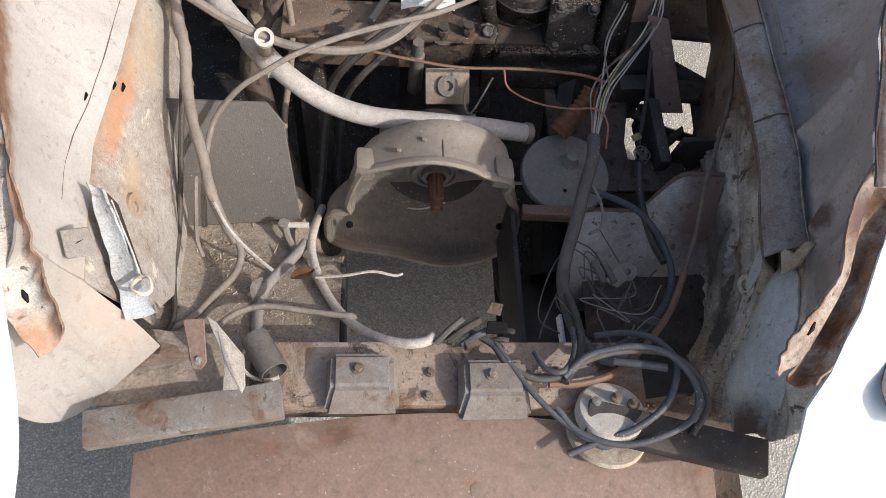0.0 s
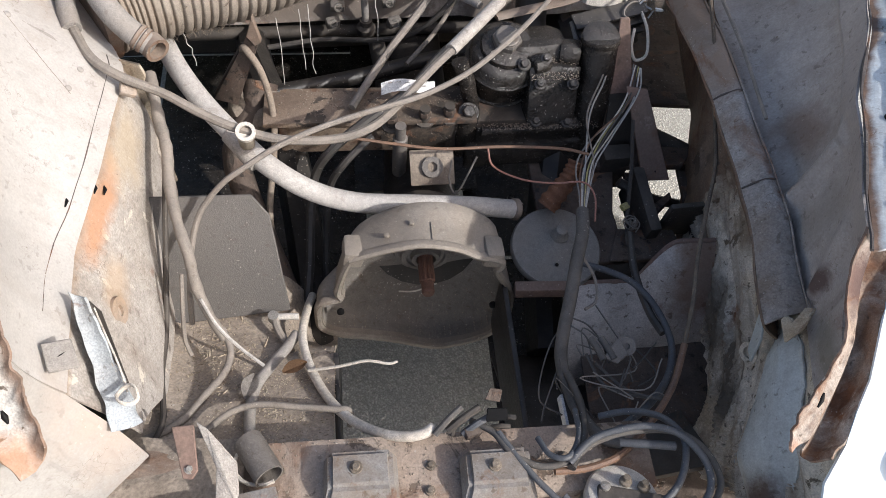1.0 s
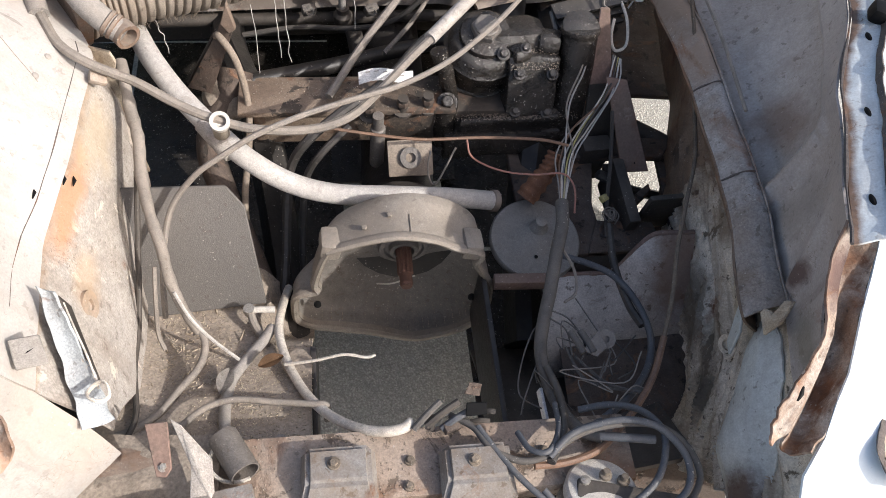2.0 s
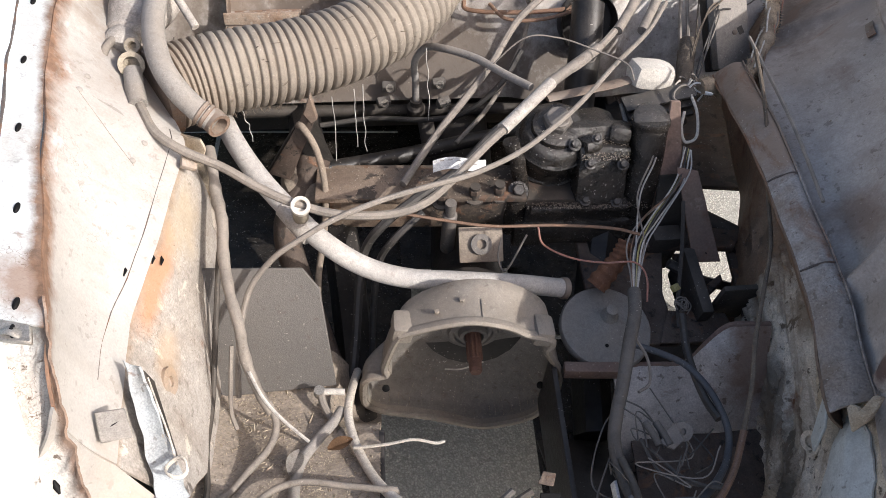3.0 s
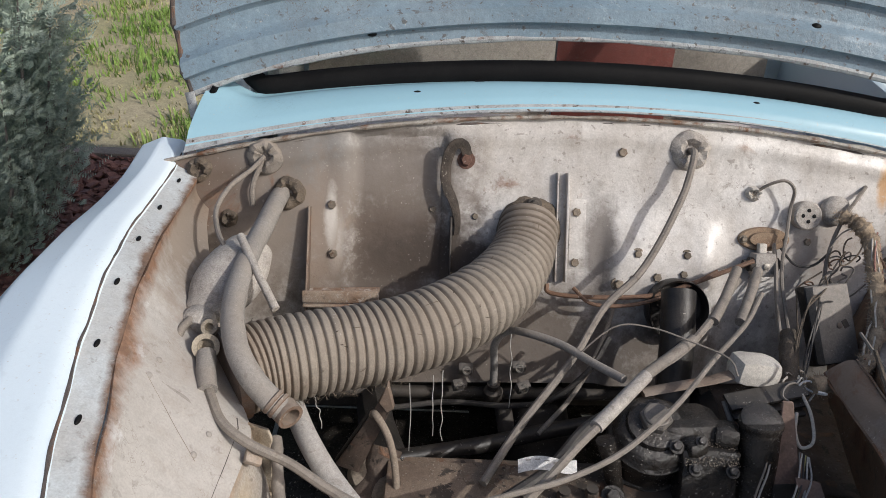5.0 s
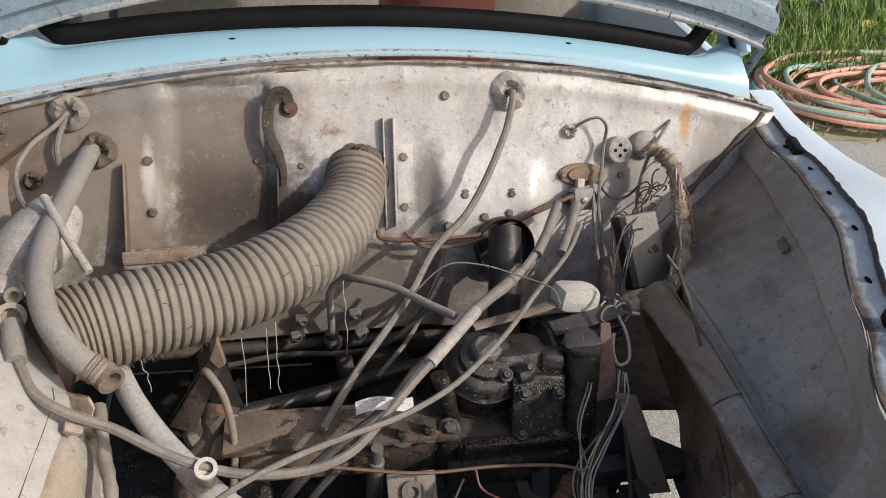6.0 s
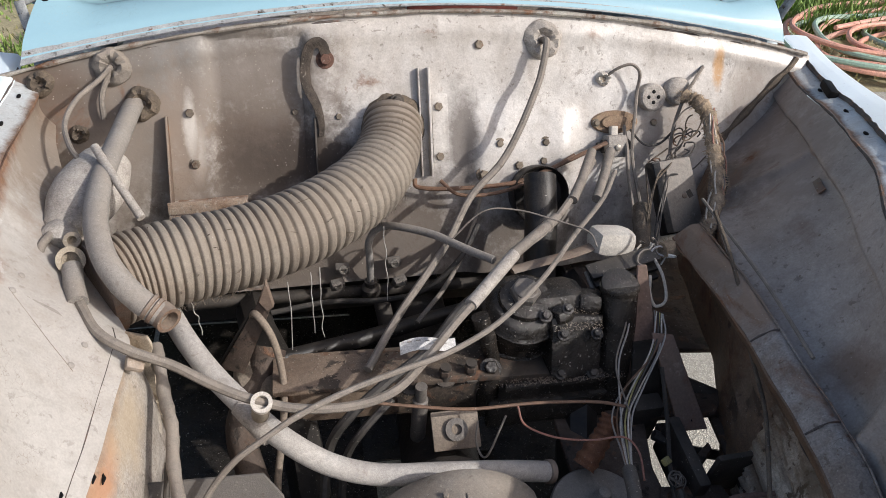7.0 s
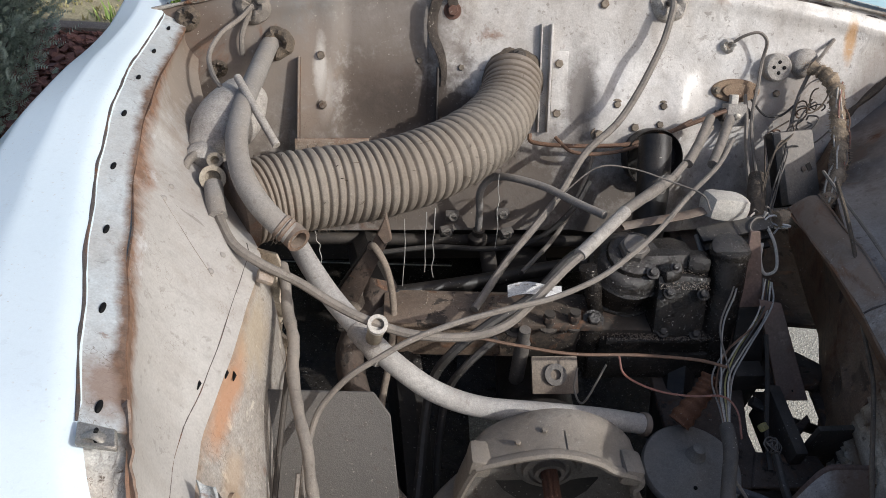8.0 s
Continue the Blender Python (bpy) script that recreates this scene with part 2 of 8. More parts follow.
# the last two patches darken the foot of the skirt below the lobe
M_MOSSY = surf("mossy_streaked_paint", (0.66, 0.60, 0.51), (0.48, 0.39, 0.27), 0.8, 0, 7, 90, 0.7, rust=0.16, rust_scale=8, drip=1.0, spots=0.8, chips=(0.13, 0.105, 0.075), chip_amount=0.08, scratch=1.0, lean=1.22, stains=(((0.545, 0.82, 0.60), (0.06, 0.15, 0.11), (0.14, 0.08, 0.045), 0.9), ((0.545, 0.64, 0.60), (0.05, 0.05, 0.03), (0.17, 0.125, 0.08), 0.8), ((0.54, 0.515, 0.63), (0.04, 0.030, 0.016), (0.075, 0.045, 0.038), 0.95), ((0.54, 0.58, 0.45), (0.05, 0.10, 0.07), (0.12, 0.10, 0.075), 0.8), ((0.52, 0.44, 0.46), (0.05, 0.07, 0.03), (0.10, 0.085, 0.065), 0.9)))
# rust along the front foot, then a darker patch at the lower corner
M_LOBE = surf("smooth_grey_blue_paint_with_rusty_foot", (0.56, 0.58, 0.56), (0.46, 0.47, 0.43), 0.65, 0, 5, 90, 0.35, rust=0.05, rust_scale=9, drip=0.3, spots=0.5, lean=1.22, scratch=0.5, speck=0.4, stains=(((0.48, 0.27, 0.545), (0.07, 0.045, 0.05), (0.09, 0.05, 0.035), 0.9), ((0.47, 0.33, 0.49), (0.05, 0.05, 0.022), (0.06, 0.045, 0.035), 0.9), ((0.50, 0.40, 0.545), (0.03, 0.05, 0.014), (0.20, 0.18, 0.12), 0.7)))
M_TORND = surf("dark_rust_channel", (0.24, 0.155, 0.10), (0.40, 0.36, 0.31), 0.8, 0, 14, 110, 0.8, rust=0.62, rust_scale=12, spots=0.8, scratch=0.8)
M_DISC = surf("dull_grey_pressed_steel", (0.26, 0.247, 0.226), (0.195, 0.183, 0.166), 0.65, 0.1, 12, 150, 0.3, dust=0.3, scratch=0.4)
M_GUARD = surf("brown_grey_rusting_steel", (0.62, 0.58, 0.54), (0.45, 0.40, 0.355), 0.6, 0.0, 7, 90, 0.4, rust=0.36, rust_scale=9, spots=0.8, dust=0.3, scratch=0.5, stains=(((0.20, 1.06, 0.15), (0.06, 0.09, 0.12), (0.20, 0.105, 0.06), 0.8),))
M_SKIRT = surf("rust_streaked_cream_paint", (0.43, 0.40, 0.365), (0.34, 0.305, 0.265), 0.75, 0, 9, 80, 0.6, rust=0.14, rust_scale=6, drip=0.45, spots=0.45, chips=(0.58, 0.53, 0.45), chip_amount=0.10, scratch=0.8, stains=(((-0.316, 0.665, 0.672), (0.05, 0.085, 0.030), (0.45, 0.235, 0.125), 0.8), ((-0.305, 0.77, 0.655), (0.05, 0.07, 0.05), (0.44, 0.35, 0.23), 0.5), ((-0.305, 0.58, 0.61), (0.04, 0.05, 0.03), (0.48, 0.35, 0.23), 0.5)), edges=((0.01, 0.06, (0.40, 0.27, 0.17), 0.5),))
M_FENDER = surf("faded_pale_blue_paint", (0.74, 0.83, 0.88), (0.69, 0.79, 0.85), 0.32, 0, 2.5, 150, 0.04, speck=0.06, spots=0.05, spec=0.5)
M_SCUTTLE = surf("light_blue_car_paint", (0.33, 0.53, 0.62), (0.30, 0.50, 0.59), 0.2, 0, 2.5, 150, 0.02, speck=0.05, spots=0.0, spec=0.6, scratch=0.15)
M_BONNET = surf("flaking_blue_grey_paint", (0.23, 0.31, 0.37), (0.17, 0.24, 0.295), 0.42, 0, 6, 90, 0.6, grime=0.18, spots=0.7, speck=0.4, chips=(0.28, 0.36, 0.42), chip_amount=0.07, scratch=1.0)
M_FLANGE = surf("rusty_blue_flange", (0.56, 0.61, 0.63), (0.46, 0.465, 0.455), 0.5, 0, 9, 90, 0.4, rust=0.12, rust_scale=22, spots=0.3, speck=0.35, drip=0.1, scratch=0.8, stains=(((-0.29, 0.26, 0.76), (0.09, 0.17, 0.10), (0.36, 0.25, 0.175), 0.85), ((-0.33, 0.40, 0.80), (0.06, 0.03, 0.06), (0.22, 0.12, 0.08), 0.9), ((-0.36, 0.52, 0.85), (0.06, 0.04, 0.05), (0.24, 0.15, 0.10), 0.8)), edges=((0.05, 0.30, (0.21, 0.125, 0.08), 0.95),))
M_LIP = surf("flaking_rusty_seam", (0.42, 0.40, 0.36), (0.22, 0.185, 0.15), 0.7, 0, 16, 110, 0.7, rust=0.42, rust_scale=22, spots=0.8)
M_RUST = surf("rusted_steel", (0.19, 0.135, 0.10), (0.125, 0.095, 0.075), 0.85, 0, 9, 110, 0.6, rust=0.36, rust_scale=14, dust=0.6)
M_BROWN = surf("dusty_red_brown_primer", (0.235, 0.15, 0.12), (0.175, 0.115, 0.092), 0.65, 0, 5, 60, 0.35, rust=0.30, rust_scale=6, grime=0.45, spots=0.6, dust=0.15, scratch=0.5, chips=(0.30, 0.22, 0.185), chip_amount=0.1)
M_DIRT = surf("dry_dirt_over_steel", (0.40, 0.34, 0.275), (0.27, 0.225, 0.18), 0.95, 0, 9, 60, 0.6, grit=0.16, spots=0.5)
M_PLATE = surf("gritty_dark_grey_board", (0.160, 0.148, 0.136), (0.132, 0.123, 0.113), 0.95, 0, 5, 210, 0.4, speck=0.3, grit=0.2, rust=0.04)
# the strong pale flecks are painted in for glints on wet oil
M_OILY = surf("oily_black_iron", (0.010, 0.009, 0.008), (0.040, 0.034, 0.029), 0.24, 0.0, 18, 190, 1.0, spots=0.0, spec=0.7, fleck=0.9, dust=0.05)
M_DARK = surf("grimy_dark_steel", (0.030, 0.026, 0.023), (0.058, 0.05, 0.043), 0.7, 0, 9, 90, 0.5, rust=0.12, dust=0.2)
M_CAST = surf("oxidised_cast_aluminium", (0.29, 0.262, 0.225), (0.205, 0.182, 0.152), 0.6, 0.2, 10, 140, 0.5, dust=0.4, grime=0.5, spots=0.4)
M_CASTDARK = surf("oily_cast_aluminium", (0.175, 0.16, 0.145), (0.105, 0.096, 0.087), 0.5, 0.1, 9, 120, 0.6, dust=0.22, spots=0.5)
M_HOSE = surf("dusty_grey_corrugated_rubber", (0.29, 0.258, 0.215), (0.195, 0.17, 0.142), 0.85, 0, 7, 130, 0.35, dust=0.6, grime=0.35, stains=(((0.29, 1.28, 0.06), (0.10, 0.13, 0.12), (0.115, 0.085, 0.062), 0.8), ((-0.11, 0.88, 0.01), (0.07, 0.07, 0.09), (0.19, 0.125, 0.085), 0.6), ((0.12, 0.98, 0.055), (0.22, 0.12, 0.03), (0.15, 0.115, 0.085), 0.5)))
M_RUBBER = surf("dusty_grey_rubber", (0.30, 0.285, 0.265), (0.23, 0.215, 0.20), 0.8, 0, 12, 150, 0.3, dust=0.45)
M_RUBBERW = surf("whitened_rubber", (0.50, 0.48, 0.45), (0.38, 0.36, 0.34), 0.85, 0, 14, 150, 0.35, dust=0.2)
M_CABLE = surf("dusty_cable_sheath", (0.245, 0.22, 0.193), (0.165, 0.147, 0.128), 0.75, 0, 22, 160, 0.35, dust=0.45, spots=0.5)
M_BLACKC = surf("black_cable_sheath", (0.028, 0.027, 0.027), (0.05, 0.047, 0.044), 0.5, 0, 18, 160, 0.3, dust=0.14, spots=0.0)
M_BLUEC = surf("blue_grey_cable_sheath", (0.055, 0.064, 0.082), (0.085, 0.092, 0.10), 0.55, 0, 18, 160, 0.3, dust=0.12)
M_WHITEC = surf("aged_white_cable", (0.62, 0.58, 0.52), (0.50, 0.45, 0.38), 0.6, 0, 18, 160, 0.2)
M_COPPER = surf("brown_wire", (0.215, 0.125, 0.08), (0.15, 0.095, 0.065), 0.6, 0, 18, 160, 0.2)
M_REDW = surf("faded_red_wire", (0.36, 0.16, 0.12), (0.28, 0.15, 0.115), 0.6, 0, 18, 160, 0.2)
M_YELLOWW = surf("faded_yellow_wire", (0.50, 0.43, 0.16), (0.36, 0.32, 0.18), 0.6, 0, 18, 160, 0.2)
M_STEEL = surf("dull_plated_steel", (0.42, 0.40, 0.36), (0.30, 0.27, 0.23), 0.5, 0.6, 14, 140, 0.35, rust=0.2, rust_scale=30)
M_BOLT = surf("dirty_bolt_steel", (0.26, 0.22, 0.17), (0.17, 0.14, 0.11), 0.6, 0.4, 30, 200, 0.4, rust=0.3, rust_scale=40, rand=0.3)
M_REDBOLT = surf("red_rust_bolt", (0.15, 0.078, 0.055), (0.10, 0.055, 0.042), 0.75, 0, 30, 200, 0.5)
M_BRASS = surf("tarnished_brass", (0.42, 0.37, 0.29), (0.28, 0.24, 0.185), 0.6, 0.25, 16, 150, 0.2)
M_PUTTY = surf("grey_sealing_putty", (0.44, 0.41, 0.37), (0.33, 0.30, 0.27), 0.9, 0, 20, 110, 0.8)
M_TAPE = surf("frayed_cloth_tape", (0.185, 0.148, 0.11), (0.10, 0.082, 0.065), 0.95, 0, 30, 220, 1.0)
M_SEAL = surf("black_rubber_seal", (0.006, 0.006, 0.0065), (0.010, 0.010, 0.010), 0.55, 0, 8, 120, 0.15, spec=0.12, spots=0.0, fleck=0.0)
M_THREAD = surf("pale_thread", (0.62, 0.60, 0.56), (0.5, 0.48, 0.45), 0.9, 0, 30, 200, 0.1)
M_WHITEP = surf("dusty_white_plastic", (0.66, 0.63, 0.57), (0.54, 0.50, 0.44), 0.5, 0, 12, 140, 0.15, dust=0.3)
M_ORANGE = surf("rust_orange_gaiter", (0.22, 0.105, 0.055), (0.14, 0.065, 0.038), 0.85, 0, 16, 120, 0.5)
M_TAG = surf("white_paper_tag", (0.72, 0.71, 0.69), (0.64, 0.63, 0.61), 0.8, 0, 14, 120, 0.1)
M_CONCRETE = surf("pale_concrete", (0.56, 0.55, 0.50), (0.46, 0.455, 0.415), 0.95, 0, 1.6, 75, 0.7, grit=0.5, spots=0.2)
M_GRASSOIL = surf("dry_lawn_soil", (0.42, 0.36, 0.25), (0.33, 0.31, 0.17), 0.95, 0, 1.6, 30, 0.8)
M_GRASS = surf("green_grass_blades", (0.15, 0.27, 0.05), (0.26, 0.36, 0.09), 0.7, 0, 1.2, 20, 0.1, spots=0)
M_STRAW = surf("dry_grass_blades", (0.48, 0.43, 0.24), (0.38, 0.36, 0.17), 0.8, 0, 2.0, 20, 0.1, spots=0)
M_MULCH = surf("red_bark_mulch", (0.16, 0.08, 0.068), (0.09, 0.05, 0.045), 0.95, 0, 14, 60, 0.9, rand=0.3)
M_KERB = surf("weathered_timber_edging", (0.25, 0.22, 0.20), (0.19, 0.17, 0.15), 0.9, 0, 5, 70, 0.5)
M_SHRUB = surf("silver_green_leaves", (0.40, 0.46, 0.385), (0.26, 0.33, 0.25), 0.7, 0, 4, 30, 0.1)
M_HOSEO = surf("faded_orange_garden_hose", (0.76, 0.36, 0.26), (0.70, 0.42, 0.33), 0.5, 0, 5, 60, 0.1, spots=0.1)
M_HOSEG = surf("faded_green_garden_hose", (0.36, 0.52, 0.41), (0.44, 0.56, 0.46), 0.5, 0, 5, 60, 0.1, spots=0.1)
M_YELLOWP = surf("yellow_plastic", (0.72, 0.56, 0.06), (0.66, 0.52, 0.08), 0.5, 0, 6, 60, 0.1)
M_ORUST = surf("orange_surface_rust", (0.25, 0.15, 0.095), (0.42, 0.34, 0.27), 0.9, 0, 26, 110, 0.7, spots=0.6, chips=(0.50, 0.44, 0.38), chip_amount=0.13)
M_LEAF = surf("dry_brown_leaf", (0.26, 0.15, 0.08), (0.17, 0.10, 0.055), 0.8, 0, 25, 160, 0.2)
M_CREAM = surf("flaking_cream_underseal", (0.50, 0.445, 0.36), (0.38, 0.305, 0.22), 0.9, 0, 16, 110, 0.8, rust=0.3, rust_scale=16)
M_INTERIOR = surf("dark_red_vinyl", (0.20, 0.06, 0.05), (0.15, 0.05, 0.04), 0.5, 0, 5, 60, 0.2)
M_SEAT = surf("pale_tan_vinyl", (0.42, 0.375, 0.33), (0.34, 0.30, 0.265), 0.5, 0, 3, 80, 0.2)
M_DASH = surf("grey_dashboard_paint", (0.78, 0.71, 0.69), (0.70, 0.64, 0.62), 0.4, 0, 5, 60, 0.1)

M_XMEM = surf("oil_soaked_rusty_steel", (0.27, 0.205, 0.15), (0.18, 0.13, 0.095), 0.8, 0, 9, 110, 0.6, rust=0.34, rust_scale=14, dust=0.12, scratch=0.7, spots=0.7, chips=(0.045, 0.035, 0.028), chip_amount=0.13, stains=(((0.30, 0.965, 0.5), (0.30, 0.3, 0.2), (0.022, 0.019, 0.017), 0.95), ((0.13, 0.965, 0.47), (0.08, 0.2, 0.04), (0.03, 0.025, 0.021), 0.9)))
M_DUSTY = surf("dust_caked_iron", (0.32, 0.27, 0.215), (0.22, 0.18, 0.145), 0.9, 0, 8, 80, 0.4, grime=0.4, spots=0.5)
M_FRONT = surf("dirty_tan_rusty_steel", (0.38, 0.31, 0.25), (0.24, 0.165, 0.12), 0.85, 0, 8, 90, 0.7, rust=0.42, rust_scale=9, dust=0.35, spots=0.7, scratch=0.8, chips=(0.10, 0.07, 0.05), chip_amount=0.12)
M_PADS = surf("dirty_grey_pressing", (0.26, 0.255, 0.245), (0.165, 0.148, 0.132), 0.75, 0, 14, 100, 0.5, rust=0.26, rust_scale=16, grime=0.75, spots=0.8, scratch=0.8, chips=(0.12, 0.09, 0.07), chip_amount=0.08)
M_LOOM = surf("frayed_tan_loom", (0.47, 0.37, 0.26), (0.22, 0.17, 0.12), 0.95, 0, 40, 220, 1.0)
M_RELAY = surf("dusty_brown_grey_box", (0.27, 0.243, 0.213), (0.20, 0.178, 0.153), 0.6, 0, 14, 120, 0.3, dust=0.3, scratch=0.5)
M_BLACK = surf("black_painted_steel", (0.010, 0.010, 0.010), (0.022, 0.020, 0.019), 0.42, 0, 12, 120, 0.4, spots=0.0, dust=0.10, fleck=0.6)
M_COWL = surf("flaking_grey_cowl_paint", (0.40, 0.425, 0.435), (0.32, 0.325, 0.325), 0.5, 0, 24, 110, 0.5, rust=0.16, rust_scale=30, spots=1.0, chips=(0.16, 0.165, 0.16), chip_amount=0.11)
M_TORNR = surf("rust_eaten_white_flange", (0.43, 0.40, 0.36), (0.30, 0.22, 0.16), 0.75, 0, 12, 110, 0.7, rust=0.42, rust_scale=14, spots=0.7, scratch=0.8, stains=(((0.545, 0.425, 0.815), (0.06, 0.048, 0.06), (0.12, 0.072, 0.06), 0.95), ((0.430, 0.270, 0.745), (0.02, 0.016, 0.02), (0.38, 0.22, 0.15), 0.8)), edges=((0.03, 0.14, (0.26, 0.16, 0.11), 0.8),))
M_TORNL = surf("rust_eaten_cream_flange", (0.52, 0.52, 0.50), (0.43, 0.38, 0.33), 0.7, 0, 12, 110, 0.8, rust=0.30, rust_scale=10, spots=0.9, scratch=0.9, edges=((0.05, 0.26, (0.25, 0.16, 0.11), 0.9),), stains=(((-0.32, 0.31, 0.745), (0.05, 0.03, 0.04), (0.36, 0.19, 0.10), 0.8),))
M_BRACK = surf("flaking_blue_white_paint", (0.42, 0.46, 0.485), (0.34, 0.35, 0.35), 0.6, 0, 14, 110, 0.5, rust=0.12, rust_scale=18, spots=0.5, scratch=0.7, chips=(0.40, 0.36, 0.31), chip_amount=0.05)
M_LOOMG = surf("dark_grey_loom_tape", (0.098, 0.092, 0.086), (0.06, 0.057, 0.054), 0.75, 0, 18, 140, 0.4, dust=0.18)
M_EDGE = surf("dark_rusting_edge", (0.075, 0.065, 0.06), (0.12, 0.10, 0.09), 0.7, 0, 18, 110, 0.6, rust=0.38, rust_scale=18)
M_STRAP = surf("dark_braided_strap", (0.085, 0.068, 0.056), (0.03, 0.025, 0.021), 0.85, 0, 40, 160, 0.9)
M_BELLIN = surf("darker_casting_inside", (0.205, 0.188, 0.168), (0.12, 0.11, 0.098), 0.55, 0.0, 9, 120, 0.6, dust=0.25, spots=0.6, fleck=0.8, scratch=0.5)
M_RUSTD = surf("dark_pitted_rust", (0.105, 0.075, 0.058), (0.065, 0.05, 0.042), 0.85, 0, 16, 110, 0.9, rust=0.3, rust_scale=22, chips=(0.025, 0.02, 0.018), chip_amount=0.12, dust=0.15)
M_RAIL = surf("brown_grey_box_rail", (0.36, 0.335, 0.315), (0.245, 0.20, 0.165), 0.6, 0, 7, 80, 0.5, rust=0.30, rust_scale=8, drip=0.7, spots=0.6, scratch=0.8, stains=(((0.55, 1.02, 0.69), (0.10, 0.16, 0.10), (0.20, 0.145, 0.105), 0.9), ((0.55, 0.86, 0.69), (0.06, 0.05, 0.06), (0.26, 0.19, 0.14), 0.8)))
M_RAILS = surf("rusty_brown_rail_side", (0.215, 0.145, 0.098), (0.145, 0.095, 0.065), 0.8, 0, 8, 80, 0.6, rust=0.40, rust_scale=8, drip=0.7, spots=0.6, scratch=0.6, lean=1.2)
M_TAN = surf("rust_tan_plate", (0.34, 0.25, 0.165), (0.22, 0.145, 0.095), 0.8, 0, 20, 140, 0.6, rust=0.25, rust_scale=25)


def glass_material():
    m = bpy.data.materials.new("window_glass")
    m.use_nodes = True
    b = m.node_tree.nodes["Principled BSDF"]
    b.inputs["Transmission Weight"].default_value, b.inputs["Roughness"].default_value = 1.0, 0.03
    b.inputs["IOR"].default_value, b.inputs["Base Color"].default_value = 1.45, (0.93, 0.96, 0.95, 1)
    return m


M_GLASS = glass_material()


# ---- building helpers ----
def thing(name, label, category, at=(0, 0, 0), group="", kind=""):
    e = new(name)
    e.empty_display_size = 0.05
    e.location = at
    return tagged(e, label, category, group, kind)


def part(name, bm, material, parent=None, label="", smooth=True):
    """Links a bmesh, made in world coordinates, as one mesh object under a thing or part."""
    me = bpy.data.meshes.new(name)
    bmesh.ops.recalc_face_normals(bm, faces=bm.faces[:])
    bm.to_mesh(me)
    bm.free()
    me.materials.append(material)
    for p in me.polygons:
        p.use_smooth = smooth
    if smooth:
        me.set_sharp_from_angle(angle=radians(42))
    ob = new(name, me)
    if parent is not None:
        ob.parent = parent
        base = Vector((0, 0, 0))
        q = parent
        while q is not None:
            base += q.location
            q = q.parent
        me.transform(Matrix.Translation(-base))
    if label:
        ob["label"] = label
    return ob


def solo(name, bm, material, label, category, group="", smooth=True, kind=""):
    ob = part(name, bm, material, None, "", smooth)
    return tagged(ob, label, category, group, kind)


def spline(pts, n=8):
    """A smooth line through the points."""
    P = [Vector(p) for p in pts]
    P = [P[0] * 2 - P[1]] + P + [P[-1] * 2 - P[-2]]
    out = []
    for i in range(1, len(P) - 2):
        a, b, c, d = P[i - 1:i + 3]
        for k in range(n):
            t = k / n
            out.append(0.5 * ((2 * b) + (c - a) * t + (2 * a - 5 * b + 4 * c - d) * t * t + (3 * b - a - 3 * c + d) * t ** 3))
    out.append(P[-2].copy())
    return out


def sweep(bm, line, r, sides=10, shape=None, cap=True, wobble=0.0, seed=0.0):
    """A tube along a line. r: a radius, or a function of the way along (0 to 1)."""
    rings = []
    up = Vector((0.13, 0.21, 0.97)).normalized()
    total = len(line) - 1
    side = None
    for i, p in enumerate(line):
        t = (line[min(i + 1, total)] - line[max(i - 1, 0)]).normalized()
        if side is None:
            side = t.cross(up)
            if side.length < 0.05:
                side = t.cross(Vector((1, 0, 0)))
        side = (side - t * side.dot(t)).normalized()
        other = t.cross(side)
        rad = r(i / total) if callable(r) else r
        if wobble:
            rad *= 1 + wobble * noise.noise(Vector((i * 0.37 + seed, seed * 3.1, 0.5)))
        ring = []
        for k in range(sides):
            an = 2 * math.pi * k / sides
            ca, sa = math.cos(an), math.sin(an)
            if shape:
                ca, sa = ca * shape[0], sa * shape[1]
            ring.append(bm.verts.new(p + side * (rad * ca) + other * (rad * sa)))
        rings.append(ring)
    for a, b in zip(rings, rings[1:]):
        for k in range(sides):
            bm.faces.new((a[k], a[(k + 1) % sides], b[(k + 1) % sides], b[k]))
    if cap:
        bm.faces.new(rings[0][::-1])
        bm.faces.new(rings[-1])
    return bm


def tube(pts, r, sides=10, n=8, **k):
    return sweep(bmesh.new(), spline(pts, n) if len(pts) > 2 else [Vector(p) for p in pts], r, sides, **k)


def pipe_end(bm, p, way, r_out, r_in, length, sides=20):
    """A short open collar with a bore."""
    w = Vector(way).normalized()
    s = w.orthogonal().normalized()
    o = w.cross(s)
    prof = [(r_out, 0), (r_out, length), (r_in, length), (r_in, length * 0.15)]
    rings = []
    for rr, h in prof:
        rings.append([bm.verts.new(Vector(p) + w * h + (s * math.cos(2 * math.pi * k / sides) + o * math.sin(2 * math.pi * k / sides)) * rr) for k in range(sides)])
    for a, b in zip(rings, rings[1:]):
        for k in range(sides):
            bm.faces.new((a[k], a[(k + 1) % sides], b[(k + 1) % sides], b[k]))
    bm.faces.new(rings[-1])
    bm.faces.new(rings[0][::-1])
    return bm


def lathe(bm, base, way, prof, sides=24):
    """A turned body: prof holds (radius, height along way)."""
    w = Vector(way).normalized()
    s = w.orthogonal().normalized()
    o = w.cross(s)
    rings = [[bm.verts.new(Vector(base) + w * h + (s * math.cos(2 * math.pi * k / sides) + o * math.sin(2 * math.pi * k / sides)) * max(rr, 1e-4)) for k in range(sides)] for rr, h in prof]
    for a, b in zip(rings, rings[1:]):
        for k in range(sides):
            bm.faces.new((a[k], a[(k + 1) % sides], b[(k + 1) % sides], b[k]))
    bm.faces.new(rings[0][::-1])
    bm.faces.new(rings[-1])
    return bm


